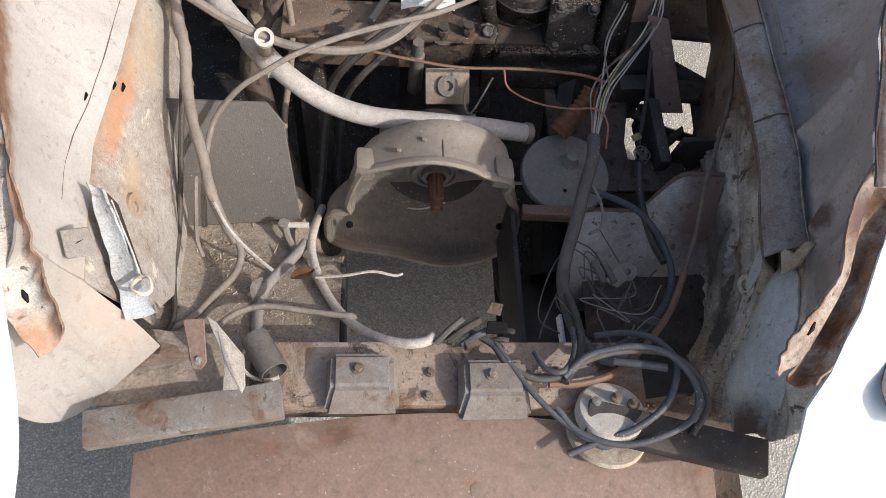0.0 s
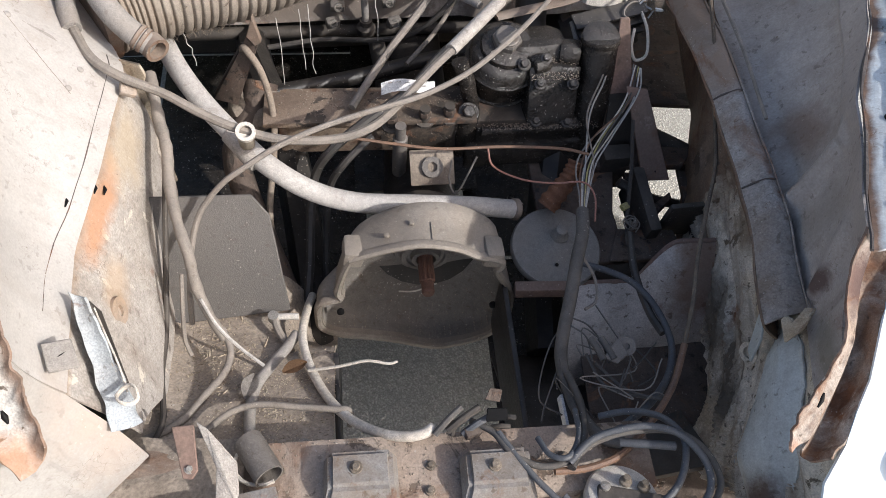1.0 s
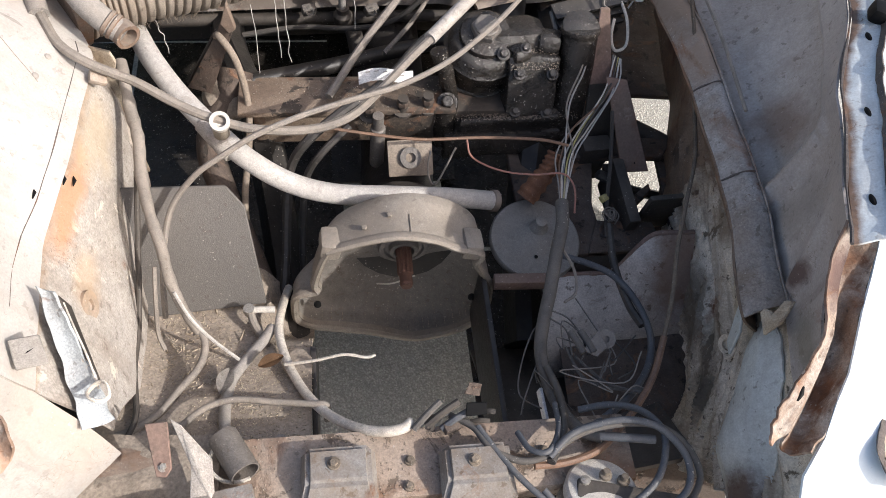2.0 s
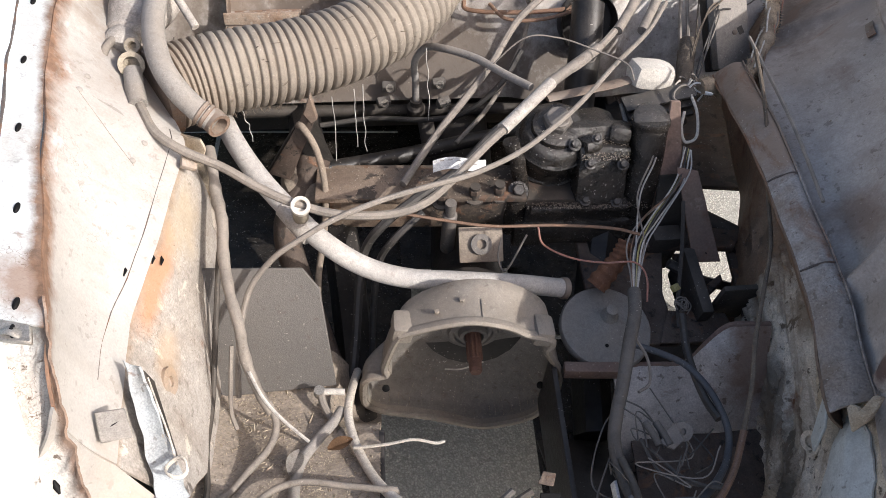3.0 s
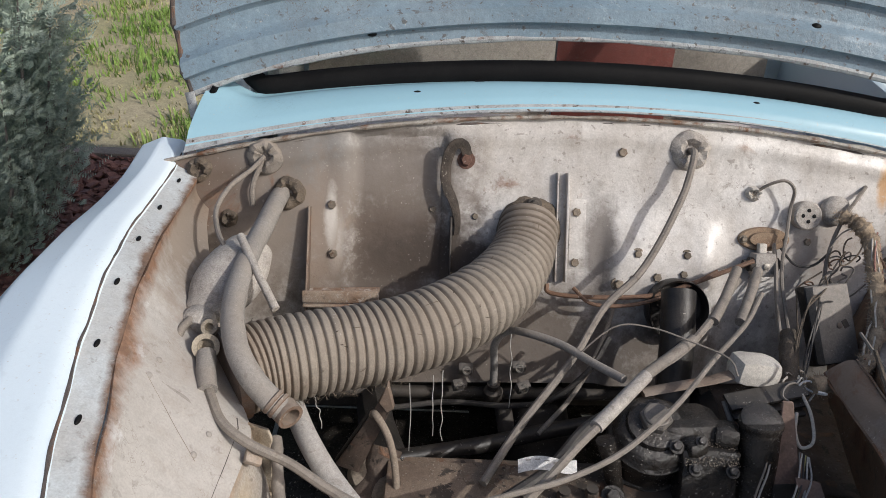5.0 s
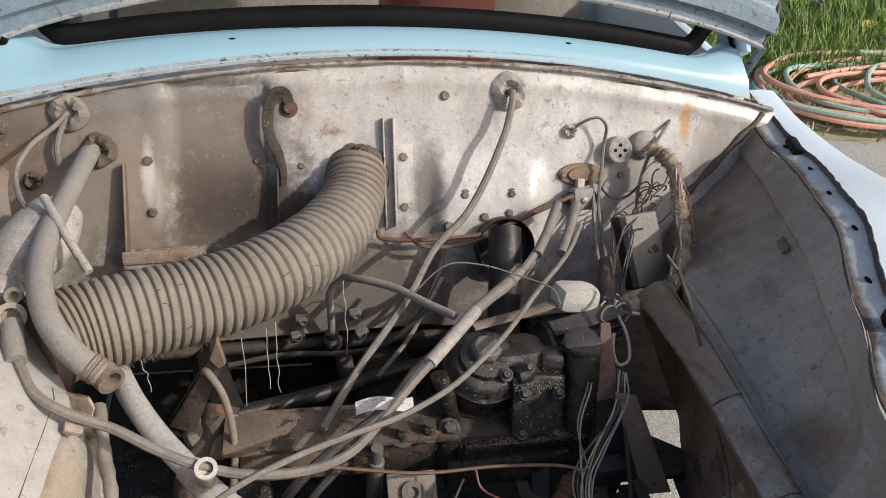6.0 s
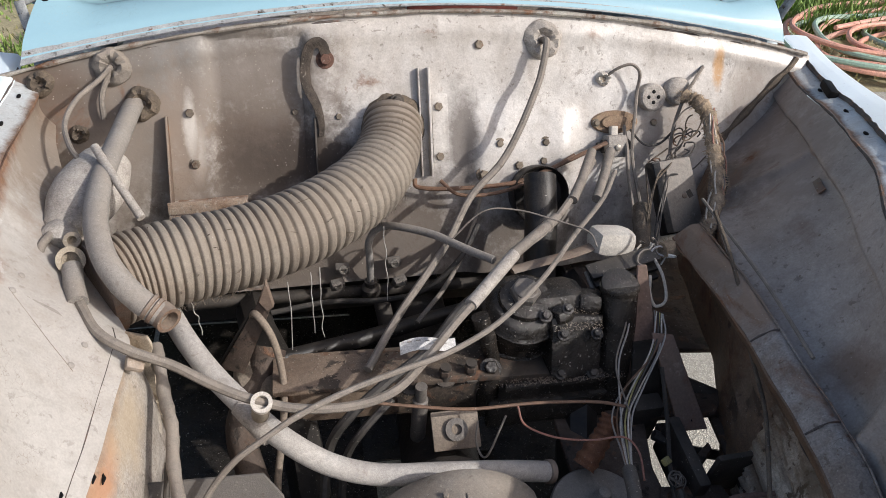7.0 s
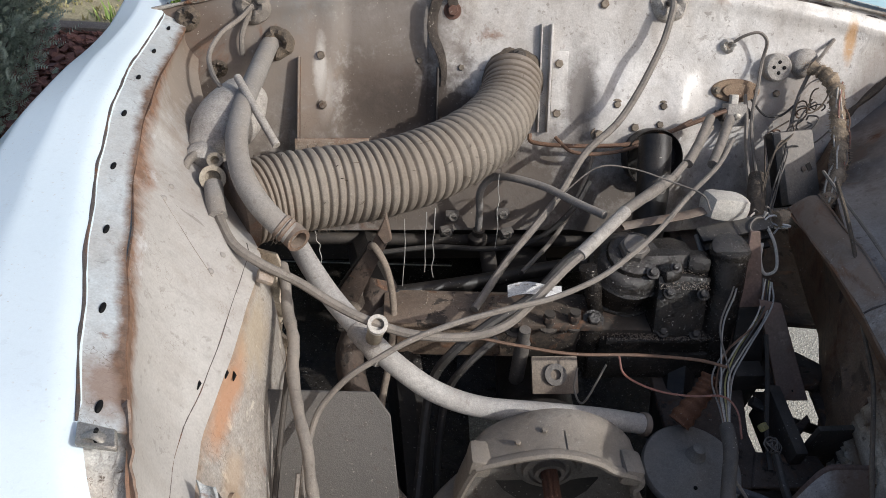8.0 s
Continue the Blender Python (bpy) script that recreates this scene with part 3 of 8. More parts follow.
def box(bm, at, size, rot=(0, 0, 0), bevel=0.003, m=None):
    r = bmesh.ops.create_cube(bm, size=1.0)
    vs = r["verts"]
    mm = (m if m is not None else pose(*at, *rot)) @ Matrix.Diagonal((*size, 1))
    bmesh.ops.transform(bm, matrix=mm, verts=vs)
    if bevel > 0:
        es = list({e for v in vs for e in v.link_edges})
        bmesh.ops.bevel(bm, geom=es, offset=bevel, segments=2, affect="EDGES", profile=0.6)
    return bm


def sheet(f, nu, nv, thick=0.003):
    """A sheet-metal skin over f(u, v), with thickness."""
    bm = bmesh.new()
    g = [[bm.verts.new(f(i / nu, j / nv)) for j in range(nv + 1)] for i in range(nu + 1)]
    fs = [bm.faces.new((g[i][j], g[i + 1][j], g[i + 1][j + 1], g[i][j + 1])) for i in range(nu) for j in range(nv)]
    uv = bm.loops.layers.uv.new("sheet")
    for k, f in enumerate(fs):
        i, j = divmod(k, nv)
        for lp, (a, b) in zip(f.loops, ((0, 0), (1, 0), (1, 1), (0, 1))):
            lp[uv].uv = ((i + a) / nu, (j + b) / nv)
    if thick:
        bmesh.ops.recalc_face_normals(bm, faces=fs)
        bmesh.ops.solidify(bm, geom=fs, thickness=thick)
    return bm


def plate_of(pts, thick=0.004, bevel=0.001):
    """A flat plate with the outline pts."""
    bm = bmesh.new()
    vs = [bm.verts.new(p) for p in pts]
    f = bm.faces.new(vs)
    f.normal_update()
    nrm = f.normal.copy()
    r = bmesh.ops.extrude_face_region(bm, geom=[f])
    bmesh.ops.translate(bm, vec=-nrm * thick, verts=[g for g in r["geom"] if isinstance(g, bmesh.types.BMVert)])
    if bevel:
        bmesh.ops.bevel(bm, geom=bm.edges[:], offset=bevel, segments=1, affect="EDGES")
    return bm


def lerp_table(table, v):
    """Piecewise smooth lookup: rows of (key, values...)."""
    if v <= table[0][0]:
        return table[0][1:]
    for a, b in zip(table, table[1:]):
        if v <= b[0]:
            t = (v - a[0]) / (b[0] - a[0])
            t = t * t * (3 - 2 * t) * 0.35 + t * 0.65
            return tuple(x + (y - x) * t for x, y in zip(a[1:], b[1:]))
    return table[-1][1:]


def hexbolt(parent, p, way, r=0.008, material=None, washer=True, name="bolt"):
    bm = bmesh.new()
    if washer:
        lathe(bm, p, way, [(r * 1.55, -0.002), (r * 1.55, 0.0015), (r * 1.45, 0.002)], 14)
    lathe(bm, Vector(p) + Vector(way).normalized() * 0.0015, way, [(r, 0), (r, r * 0.75), (r * 0.82, r * 0.95)], 6)
    return part(name, bm, material or M_BOLT, parent, smooth=False)


def gunk(bm, seed, amount=0.0030):
    """Uneven crust of oil and dirt on a casting."""
    for v in bm.verts:
        c = v.co
        v.co = c + Vector((noise.noise(c * 38 + Vector((seed, 0, 0))), noise.noise(c * 38 + Vector((0, seed, 0))), noise.noise(c * 38 + Vector((0, 0, seed))))) * amount
    return bm


# ---- ground and surroundings ----
AXIS = 0.12  # the car's middle line in x


bm = bmesh.new()
rings = [0, 1.2, 2.0, 3.0, 4.5, 7, 12, 25, 60, 200, 900]
prev = None
centre = bm.verts.new((0.3, 1.0, 0))
for rr in rings[1:]:
    ring = [bm.verts.new((0.3 + rr * math.cos(a * math.pi / 24), 1.0 + rr * math.sin(a * math.pi / 24), 0)) for a in range(48)]
    for k in range(48):
        if prev is None:
            bm.faces.new((centre, ring[k], ring[(k + 1) % 48]))
        else:
            bm.faces.new((prev[k], ring[k], ring[(k + 1) % 48], prev[(k + 1) % 48]))
    prev = ring
ground = solo("ground", bm, M_CONCRETE, "pale rough concrete yard under the car", "ground", kind="structure")


def patch(name, xs, ys, z, material, label):
    """A laid area on the ground with a wavering border."""
    bm = bmesh.new()
    nx, ny = 24, 24
    g = [[None] * (ny + 1) for _ in range(nx + 1)]
    for i in range(nx + 1):
        for j in range(ny + 1):
            u, v = i / nx, j / ny
            x, y = xs[0] + (xs[1] - xs[0]) * u, ys[0] + (ys[1] - ys[0]) * v
            edge = min(u, 1 - u, v, 1 - v) == 0
            x += 0.06 * noise.noise(Vector((x, y * 1.3, 1)))
            y += 0.06 * noise.noise(Vector((x * 1.3, y, 5)))
            g[i][j] = bm.verts.new((x, y, 0.002 if edge else z + 0.02 * noise.noise(Vector((x * 1.5, y * 1.5, 2)))))
    for i in range(nx):
        for j in range(ny):
            bm.faces.new((g[i][j], g[i + 1][j], g[i + 1][j + 1], g[i][j + 1]))
    return solo(name, bm, material, label, "ground", kind="structure")


patch("lawn", (-9, -0.75), (2.98, 14), 0.03, M_GRASSOIL, "patchy dry lawn beside the car")
patch("lawn", (1.55, 12), (2.85, 14), 0.03, M_GRASSOIL, "green lawn beyond the concrete yard")
patch("garden_bed", (-5, -0.95), (0.9, 2.93), 0.04, M_MULCH, "garden bed covered in red bark mulch")


def blades(name, xs, ys, count, h, material, label, keep=None):
    """Grass: thin bent blades in tufts."""
    rng = random.Random(hash_of(name, xs[0]))
    verts, faces = [], []
    tufts = count // 14
    for _ in range(tufts):
        cx, cy = rng.uniform(*xs), rng.uniform(*ys)
        if keep and rng.random() > keep(cx, cy):
            continue
        hh = h * rng.uniform(0.5, 1.5)
        for _ in range(14):
            x, y = cx + rng.gauss(0, 0.035), cy + rng.gauss(0, 0.035)
            a, lean, w = rng.uniform(0, 6.28), rng.uniform(0.1, 0.9) * hh, rng.uniform(0.003, 0.006)
            dx, dy = math.cos(a), math.sin(a)
            z0 = 0.02
            b = len(verts)
            verts += [(x - dy * w, y + dx * w, z0), (x + dy * w, y - dx * w, z0),
                      (x - dy * w * 0.8 + dx * lean * 0.35, y + dx * w * 0.8 + dy * lean * 0.35, z0 + hh * 0.55),
                      (x + dy * w * 0.8 + dx * lean * 0.35, y - dx * w * 0.8 + dy * lean * 0.35, z0 + hh * 0.55),
                      (x + dx * lean, y + dy * lean, z0 + hh)]
            faces += [(b, b + 1, b + 3, b + 2), (b + 2, b + 3, b + 4)]
    me = bpy.data.meshes.new(name)
    me.from_pydata(verts, [], faces)
    me.materials.append(material)
    return tagged(new(name, me), label, "grass", kind="stuff")


def hash_of(s, k):
    return sum(ord(c) * (i + 1) for i, c in enumerate(s)) + int(k * 10)


def clumpy(x, y):
    return max(0.04, min(1.0, 0.42 + 2.4 * noise.noise(Vector((x * 1.6, y * 1.6, 7)))))


blades("grass", (1.9, 6.5), (3.35, 8.5), 90000, 0.11, M_GRASS, "long green grass at the edge of the concrete")
blades("grass", (-5.5, -0.8), (3.0, 8), 64000, 0.05, M_GRASS, "green grass tufts in a patchy lawn", clumpy)
blades("dry_grass", (-5.5, -0.8), (3.0, 8), 30000, 0.02, M_STRAW, "short straw-coloured dry grass")
blades("dry_grass", (1.8, 6.5), (2.9, 9), 30000, 0.07, M_STRAW, "dry straw among the green grass")

# timber edging between the bed and the lawn
bm = bmesh.new()
box(bm, (-2.75, 2.93, 0.03), (3.9, 0.06, 0.09), (0, 0, -0.5), 0.008)
solo("edging", bm, M_KERB, "weathered grey timber edging of the garden bed", "edging", kind="structure")


# ---- car body ----
car = thing("car_body", "pale blue old car body with its engine removed and bonnet open", "car", (AXIS, 1.0, 0))


def bulk_y(x, z):
    return 1.031 + 0.05 * x + 0.487 * z


def bulk_top(x):
    u = (x - 0.16) / 0.7
    return 0.895 - 0.075 * u * u


def smooth_step(a, b, v):
    t = max(0.0, min(1.0, (v - a) / (b - a)))
    return t * t * (3 - 2 * t)


def ridge(v, c, w):
    return math.exp(-((v - c) / w) ** 2)


BULK_X0, BULK_X1, BULK_Z0 = -0.56, 0.93, 0.46
BULK_N = Vector((0.05, -1, 0.487)).normalized()


def bulk_skin(x, z):
    """The bulkhead's pressed shape: ribs, a raised field, a shallow sunk panel."""
    off = 0.0
    off += 0.002 * ridge(x, -0.262, 0.012) * smooth_step(0.62, 0.68, z)
    off -= 0.015 * smooth_step(-0.245, -0.225, x) * (1 - smooth_step(-0.075, -0.06, x)) * (1 - smooth_step(0.86, 0.875, z)) * smooth_step(0.60, 0.63, z)
    off += 0.020 * smooth_step(0.215, 0.245, x) * (1 - smooth_step(0.40, 0.46, x)) * (1 - smooth_step(0.66, 0.76, z))
    off += 0.005 * ridge(z, bulk_top(x) - 0.03, 0.012)
    off += 0.003 * noise.noise(Vector((x * 7, z * 7, 1)))
    off += 0.0012 * noise.noise(Vector((x * 23, z * 23, 4)))
    p = Vector((x, bulk_y(x, z), z))
    return p + BULK_N * off


def on_bulk(x, z, out=0.0):
    return bulk_skin(x, z) + BULK_N * out


def bulk_f(u, v):
    x = BULK_X0 + (BULK_X1 - BULK_X0) * u
    z = BULK_Z0 + (bulk_top(x) - BULK_Z0) * v
    return bulk_skin(x, z)


bulkhead = part("bulkhead", sheet(bulk_f, 150, 60, 0.003), M_BULK, car, "dusty pale grey painted steel bulkhead with rust stains")

# dark line laid along the sharp edge of the pressing beside the sunk panel
part("pressing_edge", sweep(bmesh.new(), [on_bulk(-0.255 + 0.0003 * k, 0.862 - 0.0091 * k, 0.0006) for k in range(21)], 0.0016, 6, wobble=0.9, seed=4.0), M_EDGE, bulkhead, "dark line laid along the crease beside the sunk panel")
# lip along the top of the bulkhead
lip = [on_bulk(x, bulk_top(x), 0.008) for x in [BULK_X0 + i * 0.0145 for i in range(103)]]
part("cowl_lip", sweep(bmesh.new(), lip, 0.0052, 8, (1.0, 0.8), wobble=0.6), M_LIP, car, "rusty sealed seam along the cowl")


part("lip_gap", sweep(bmesh.new(), [on_bulk(BULK_X0 + i * 0.0145, bulk_top(BULK_X0 + i * 0.0145) - 0.0075, 0.0005) for i in range(103)], 0.0024, 6, wobble=1.2, seed=5.0), M_EDGE, bulkhead, "dark rusty gap below the cowl seam")


# scuttle: from the lip back to the windscreen seal
def scuttle_rear(x):
    u = (x - 0.17) / 0.75
    k = smooth_step(0.82, 1.0, abs(x - 0.17) / 0.70)
    return Vector((x, 1.565 - 0.05 * u * u + 0.045 * k, 0.925 - 0.055 * u * u - 0.01 * u ** 4 + 0.05 * k))


def scuttle_f(u, v):
    x = -0.525 + 0.03 * v + (1.39 - 0.06 * v) * u
    a = Vector((x, bulk_y(x, bulk_top(x)) - 0.004, bulk_top(x) + 0.012))
    b = scuttle_rear(x)
    p = a.lerp(b, v)
    p.z += 0.008 * math.sin(math.pi * min(1, v * 1.2)) + 0.010 * smooth_step(0.0, 0.15, v) * (1 - smooth_step(0.7, 1.0, v))
    return p


part("scuttle", sheet(scuttle_f, 60, 14, 0.003), M_SCUTTLE, car, "glossy light blue scuttle panel")
part("cowl_flange", sheet(lambda u, v: scuttle_f(u, -0.03 + 0.105 * v + 0.006 * noise.noise(Vector((u * 90, 1, 2))) * v) + Vector((0, 0, 0.003)), 120, 5, 0.0015), M_COWL, car, "flaking pale grey flange along the cowl")
for x, v in ((-0.03, 0.80), (0.565, 0.80)):
    p = scuttle_f((x + 0.535) / 1.39, v)
    part("wiper_hole", lathe(bmesh.new(), p - Vector((0, 0, 0.006)), (0, -0.3, 1), [(0.010, 0), (0.010, 0.0085), (0.009, 0.0095)], 20), M_SEAL, car)
for x in (-0.14, 0.48):
    p = scuttle_f((x + 0.535) / 1.39, 0.42)
    bm = bmesh.new()
    sweep(bm, [p + Vector((0.009 * k / 5, 0, 0.001)) for k in range(-5, 6)], lambda t: 0.0008 + 0.0028 * math.sin(math.pi * t), 12)
    part("washer_slot", bm, M_SEAL, car)

# windscreen seal, glass and pillars
seal_line = []
for i in range(49):
    q = -1 + i / 24
    x = 0.165 + 0.635 * (1 - (1 - abs(q)) ** 1.15) * (1 if q > 0 else -1)
    k = smooth_step(0.86, 1.0, abs(x - 0.165) / 0.635) ** 2
    p = scuttle_rear(x) + Vector((0, 0.008 + 0.03 * k, 0.014 + 0.026 * k))
    seal_line.append(p)
part("windscreen_seal", sweep(bmesh.new(), seal_line, lambda t: 0.015 + 0.004 * math.sin(math.pi * t), 12, (0.75, 1.25)), M_SEAL, car, "thick black rubber windscreen seal")


def glass_f(u, v):
    i = u * 48
    k = min(47, int(i))
    p = seal_line[k].lerp(seal_line[k + 1], i - k)
    top = Vector((0.17 + (p.x - 0.17) * 0.86, 1.98 - 0.06 * ((p.x - 0.17) / 0.75) ** 2, 1.36))
    return p.lerp(top, v) + Vector((0, 0.004, 0))


pane = part("windscreen_pane", sheet(glass_f, 24, 8, 0.004), M_GLASS, car, "clear windscreen glass")
pane.visible_shadow = False
for s in (-1, 1):
    bm = bmesh.new()
    sweep(bm, spline([(0.17 + s * 0.70, 1.57, 0.88), (0.17 + s * 0.69, 1.66, 1.00), (0.17 + s * 0.66, 1.98, 1.37)], 8), 0.028, 10, (0.8, 1.2))
    part("windscreen_pillar", bm, M_SCUTTLE, car)
part("windscreen_header", sweep(bmesh.new(), spline([(0.17 - 0.66, 1.96, 1.37), (0.17, 2.02, 1.40), (0.17 + 0.66, 1.96, 1.37)], 8), 0.03, 10), M_SCUTTLE, car)
bm = bmesh.new()
box(bm, (0.17, 1.90, 0.60), (1.28, 0.20, 0.18), (0, 0, 0), 0.05)
part("dashboard", bm, M_DASH, car, "grey painted dashboard")
# seats seen through the glass; white panel stands in for a bright quarter window
for x0, x1, mt, lb in ((-0.44, 0.205, M_SEAT, "pale tan seat back behind the glass"), (0.225, 0.52, M_INTERIOR, "dark red seat back behind the glass"), (0.53, 0.76, M_SEAT, "pale tan seat back behind the glass")):
    bm = sheet(lambda u, v, a=x0, b=x1: Vector((a + (b - a) * u, 2.235 + 0.05 * v - 0.02 * math.sin(math.pi * u), 0.36 + 0.62 * v)), 12, 12, 0.05)
    part("seat_back", bm, mt, car, lb)
bm = box(bmesh.new(), (-0.475, 2.08, 0.74), (0.03, 0.42, 0.34), (0, 0, 3), 0.012)
part("door_trim", bm, M_WHITEP, car, "white panel standing in for a bright quarter window")


# bonnet, standing open above the scuttle
def bonnet_f(u, v):
    q = 2 * u - 1
    half = 0.705 + 0.22 * v - 0.50 * v * v
    x = 0.175 + half * q
    y = 1.555 - 0.05 * q * q + 0.20 * v
    z = 1.012 - 0.10 * q * q - 0.02 * q ** 6 + 0.60 * v + (0.032 if q > 0 else 0.008) * q * q
    d = 0.018 * smooth_step(0.040, 0.054, v) - 0.018 * smooth_step(0.092, 0.106, v) + 0.016 * smooth_step(0.17, 0.19, v)
    d += 0.004 * noise.noise(Vector((x * 5, v * 8, 2)))
    return Vector((x, y - d, z))


bonnet = part("bonnet", sheet(bonnet_f, 70, 90, 0.004), M_BONNET, car, "open bonnet with flaking blue-grey paint inside")
part("bonnet_edge", sweep(bmesh.new(), [bonnet_f(i / 40, 0) for i in range(41)], 0.006, 8, wobble=0.4), M_COWL, bonnet)
for u in (0, 1):
    part("bonnet_edge", sweep(bmesh.new(), [bonnet_f(u, i / 30) for i in range(31)], 0.006, 8, wobble=0.4), M_EDGE, bonnet)
for x, v in ((-0.205, 0.045), (0.56, 0.10)):
    p = bonnet_f((x - 0.175) / 1.41 + 0.5, v) + Vector((0, -0.003, 0))
    sl = [p + Vector((0.010 * k / 6, 0, 0)) for k in range(-6, 7)]
    part("bonnet_slot", sweep(bmesh.new(), sl, lambda t: 0.0005 + 0.0062 * math.sqrt(max(0.0, math.sin(math.pi * t))), 14), M_SEAL, bonnet)
for top, foot, strut in (((-0.535, 1.500, 0.905), (-0.521, 1.478, 0.836), ((-0.488, 1.505, 0.915), (-0.514, 1.500, 0.862))),
                         ((0.882, 1.505, 0.925), (0.859, 1.515, 0.846), ((0.834, 1.560, 0.935), (0.850, 1.512, 0.864)))):
    a, b = Vector(top), Vector(foot)
    bm = sweep(bmesh.new(), [a, a.lerp(b, 0.3), a.lerp(b, 0.7), b], 0.0085, 8, (0.45, 1.2))
    hinge = part("bonnet_hinge", bm, M_COWL, car, "flat blue-grey hinge arm with worn paint")
    part("hinge_strut", tube([strut[0], Vector(strut[0]).lerp(Vector(strut[1]), 0.5) + Vector((0, 0, 0.004)), strut[1]], 0.006, 8), M_SEAL, hinge)
    part("hinge_bolt", lathe(bmesh.new(), b, (0, -0.6, 0.8), [(0.009, -0.004), (0.009, 0.006), (0.006, 0.009)], 8), M_EDGE, hinge)

# ---- inner wings ----
# y, flange x offset from the axis, crease offset, crease z, foot offset, foot z
WING = [
    (0.36, 0.46, 0.42, 0.70, 0.36, 0.52),
    (0.46, 0.485, 0.435, 0.695, 0.375, 0.47),
    (0.58, 0.518, 0.45, 0.69, 0.39, 0.43),
    (0.72, 0.555, 0.435, 0.695, 0.40, 0.42),
    (0.86, 0.585, 0.425, 0.705, 0.405, 0.44),
    (1.00, 0.608, 0.49, 0.72, 0.46, 0.50),
    (1.16, 0.628, 0.55, 0.735, 0.53, 0.50),
    (1.32, 0.640, 0.595, 0.74, 0.58, 0.50),
    (1.48, 0.650, 0.63, 0.745, 0.62, 0.50),
]
def flange_z(y, side=-1):
    return 0.858 - (0.052 if side < 0 else 0.070) * smooth_step(0.95, 1.42, y)


def wing_f(side, u, v, y0=0.40, y1=1.43):
    """v: 0 at the flange, about 0.5 at the crease, 1 at the foot."""
    y = y0 + (y1 - y0) * u
    fx, cx, cz, bx, bz = lerp_table(WING, y)
    if v < 0.5:
        t = v / 0.5
        top = flange_z(y) - 0.012 - 0.11 * (1 - smooth_step(0.16, 0.50, y))
        o, z = fx - 0.021 + (cx - fx + 0.021) * t, top + (cz - top) * t
        o += 0.012 * math.sin(math.pi * t)
    else:
        t = (v - 0.5) / 0.5
        o, z = cx + (bx - cx) * t, cz + (bz - cz) * t
        o -= 0.012 * math.sin(math.pi * t)
    o += 0.004 * noise.noise(Vector((y * 6, z * 6, side * 3.0))) + 0.0015 * noise.noise(Vector((y * 20, z * 20, side)))
    return Vector((AXIS + side * o, y, z))


left_wing = part("inner_wing", sheet(lambda u, v: wing_f(-1, u, v * 0.5), 70, 24, 0.003), M_WINGLS, car, "chalky white sloping inner wing panel with a rusty seam")
part("wing_skirt", sheet(lambda u, v: wing_f(-1, u, 0.5 + v * 0.5 * (0.60 + 0.40 * smooth_step(0.0, 0.26, u)), 0.40, 0.90), 44, 20, 0.003), M_SKIRT, left_wing, "rust-streaked cream inner wing skirt")


# y and x of the inner edge of the shaded wing's flange
EDGE_R = [(0.30, 0.47), (0.40, 0.503), (0.465, 0.53), (0.645, 0.592), (0.80, 0.665), (1.02, 0.762), (1.284, 0.855), (1.46, 0.885), (1.66, 0.905)]
# y, offset and z of the foot of the field, offset and z of the foot of the skirt
RIGHT = [
    (0.24, 0.402, 0.66, 0.36, 0.50),
    (0.34, 0.405, 0.66, 0.335, 0.40),
    (0.48, 0.428, 0.665, 0.395, 0.34),
    (0.62, 0.440, 0.68, 0.432, 0.33),
    (0.75, 0.450, 0.68, 0.440, 0.36),
    (0.88, 0.455, 0.68, 0.458, 0.43),
    (1.00, 0.462, 0.672, 0.497, 0.45),
    (1.20, 0.520, 0.65, 0.505, 0.49),
    (1.37, 0.607, 0.624, 0.56, 0.50),
    (1.48, 0.640, 0.62, 0.59, 0.50),
]


def right_f(u, v):
    """The shaded wing: a sloping field above, a steep skirt below, with crossing ribs."""
    y = 0.34 + 1.07 * u
    fx = lerp_table(EDGE_R, y)[0] - AXIS
    mo, mz, bo, bz = lerp_table(RIGHT, y)
    if v < 0.55:
        t = v / 0.55
        o, z = fx + (mo - fx) * t, flange_z(y, 1) - 0.012 + (mz - flange_z(y, 1) + 0.012) * t
        o += 0.014 * math.sin(math.pi * t)
    else:
        t = (v - 0.55) / 0.45
        o, z = mo + (bo - mo) * t, mz + (bz - mz) * t
    o += 0.014 * smooth_step(0.13, 0.17, v) * smooth_step(0.24, 0.30, u) * (1 - smooth_step(0.48, 0.55, v))
    o -= 0.020 * ridge(u, 0.258 + 0.05 * (0.5 - v), 0.014) * smooth_step(0.08, 0.20, v) * (1 - smooth_step(0.5, 0.55, v))
    o -= 0.010 * ridge(u, 0.13 + 0.10 * (0.5 - v), 0.012) * smooth_step(0.1, 0.25, v) * (1 - smooth_step(0.5, 0.55, v))
    o -= 0.012 * ridge(u, 0.78 + 0.12 * (v - 0.3), 0.016) * smooth_step(0.12, 0.2, v) * (1 - smooth_step(0.45, 0.55, v))
    lean = z - 0.34 * y + 0.012 * noise.noise(Vector((y * 12, z * 9, 5)))
    fold = abs(noise.noise(Vector((y * 5, lean * 30, 2)))) + 0.5 * abs(noise.noise(Vector((y * 9, lean * 72, 7))))
    o -= 0.026 * (0.45 - fold) * smooth_step(0.50, 0.66, v) * (1 - smooth_step(0.42, 0.60, u))
    o += 0.006 * noise.noise(Vector((y * 9, z * 9, 9))) * (1 - smooth_step(0.2, 0.6, u)) + 0.002 * noise.noise(Vector((y * 24, z * 24, 3)))
    return Vector((AXIS + o, y, z))


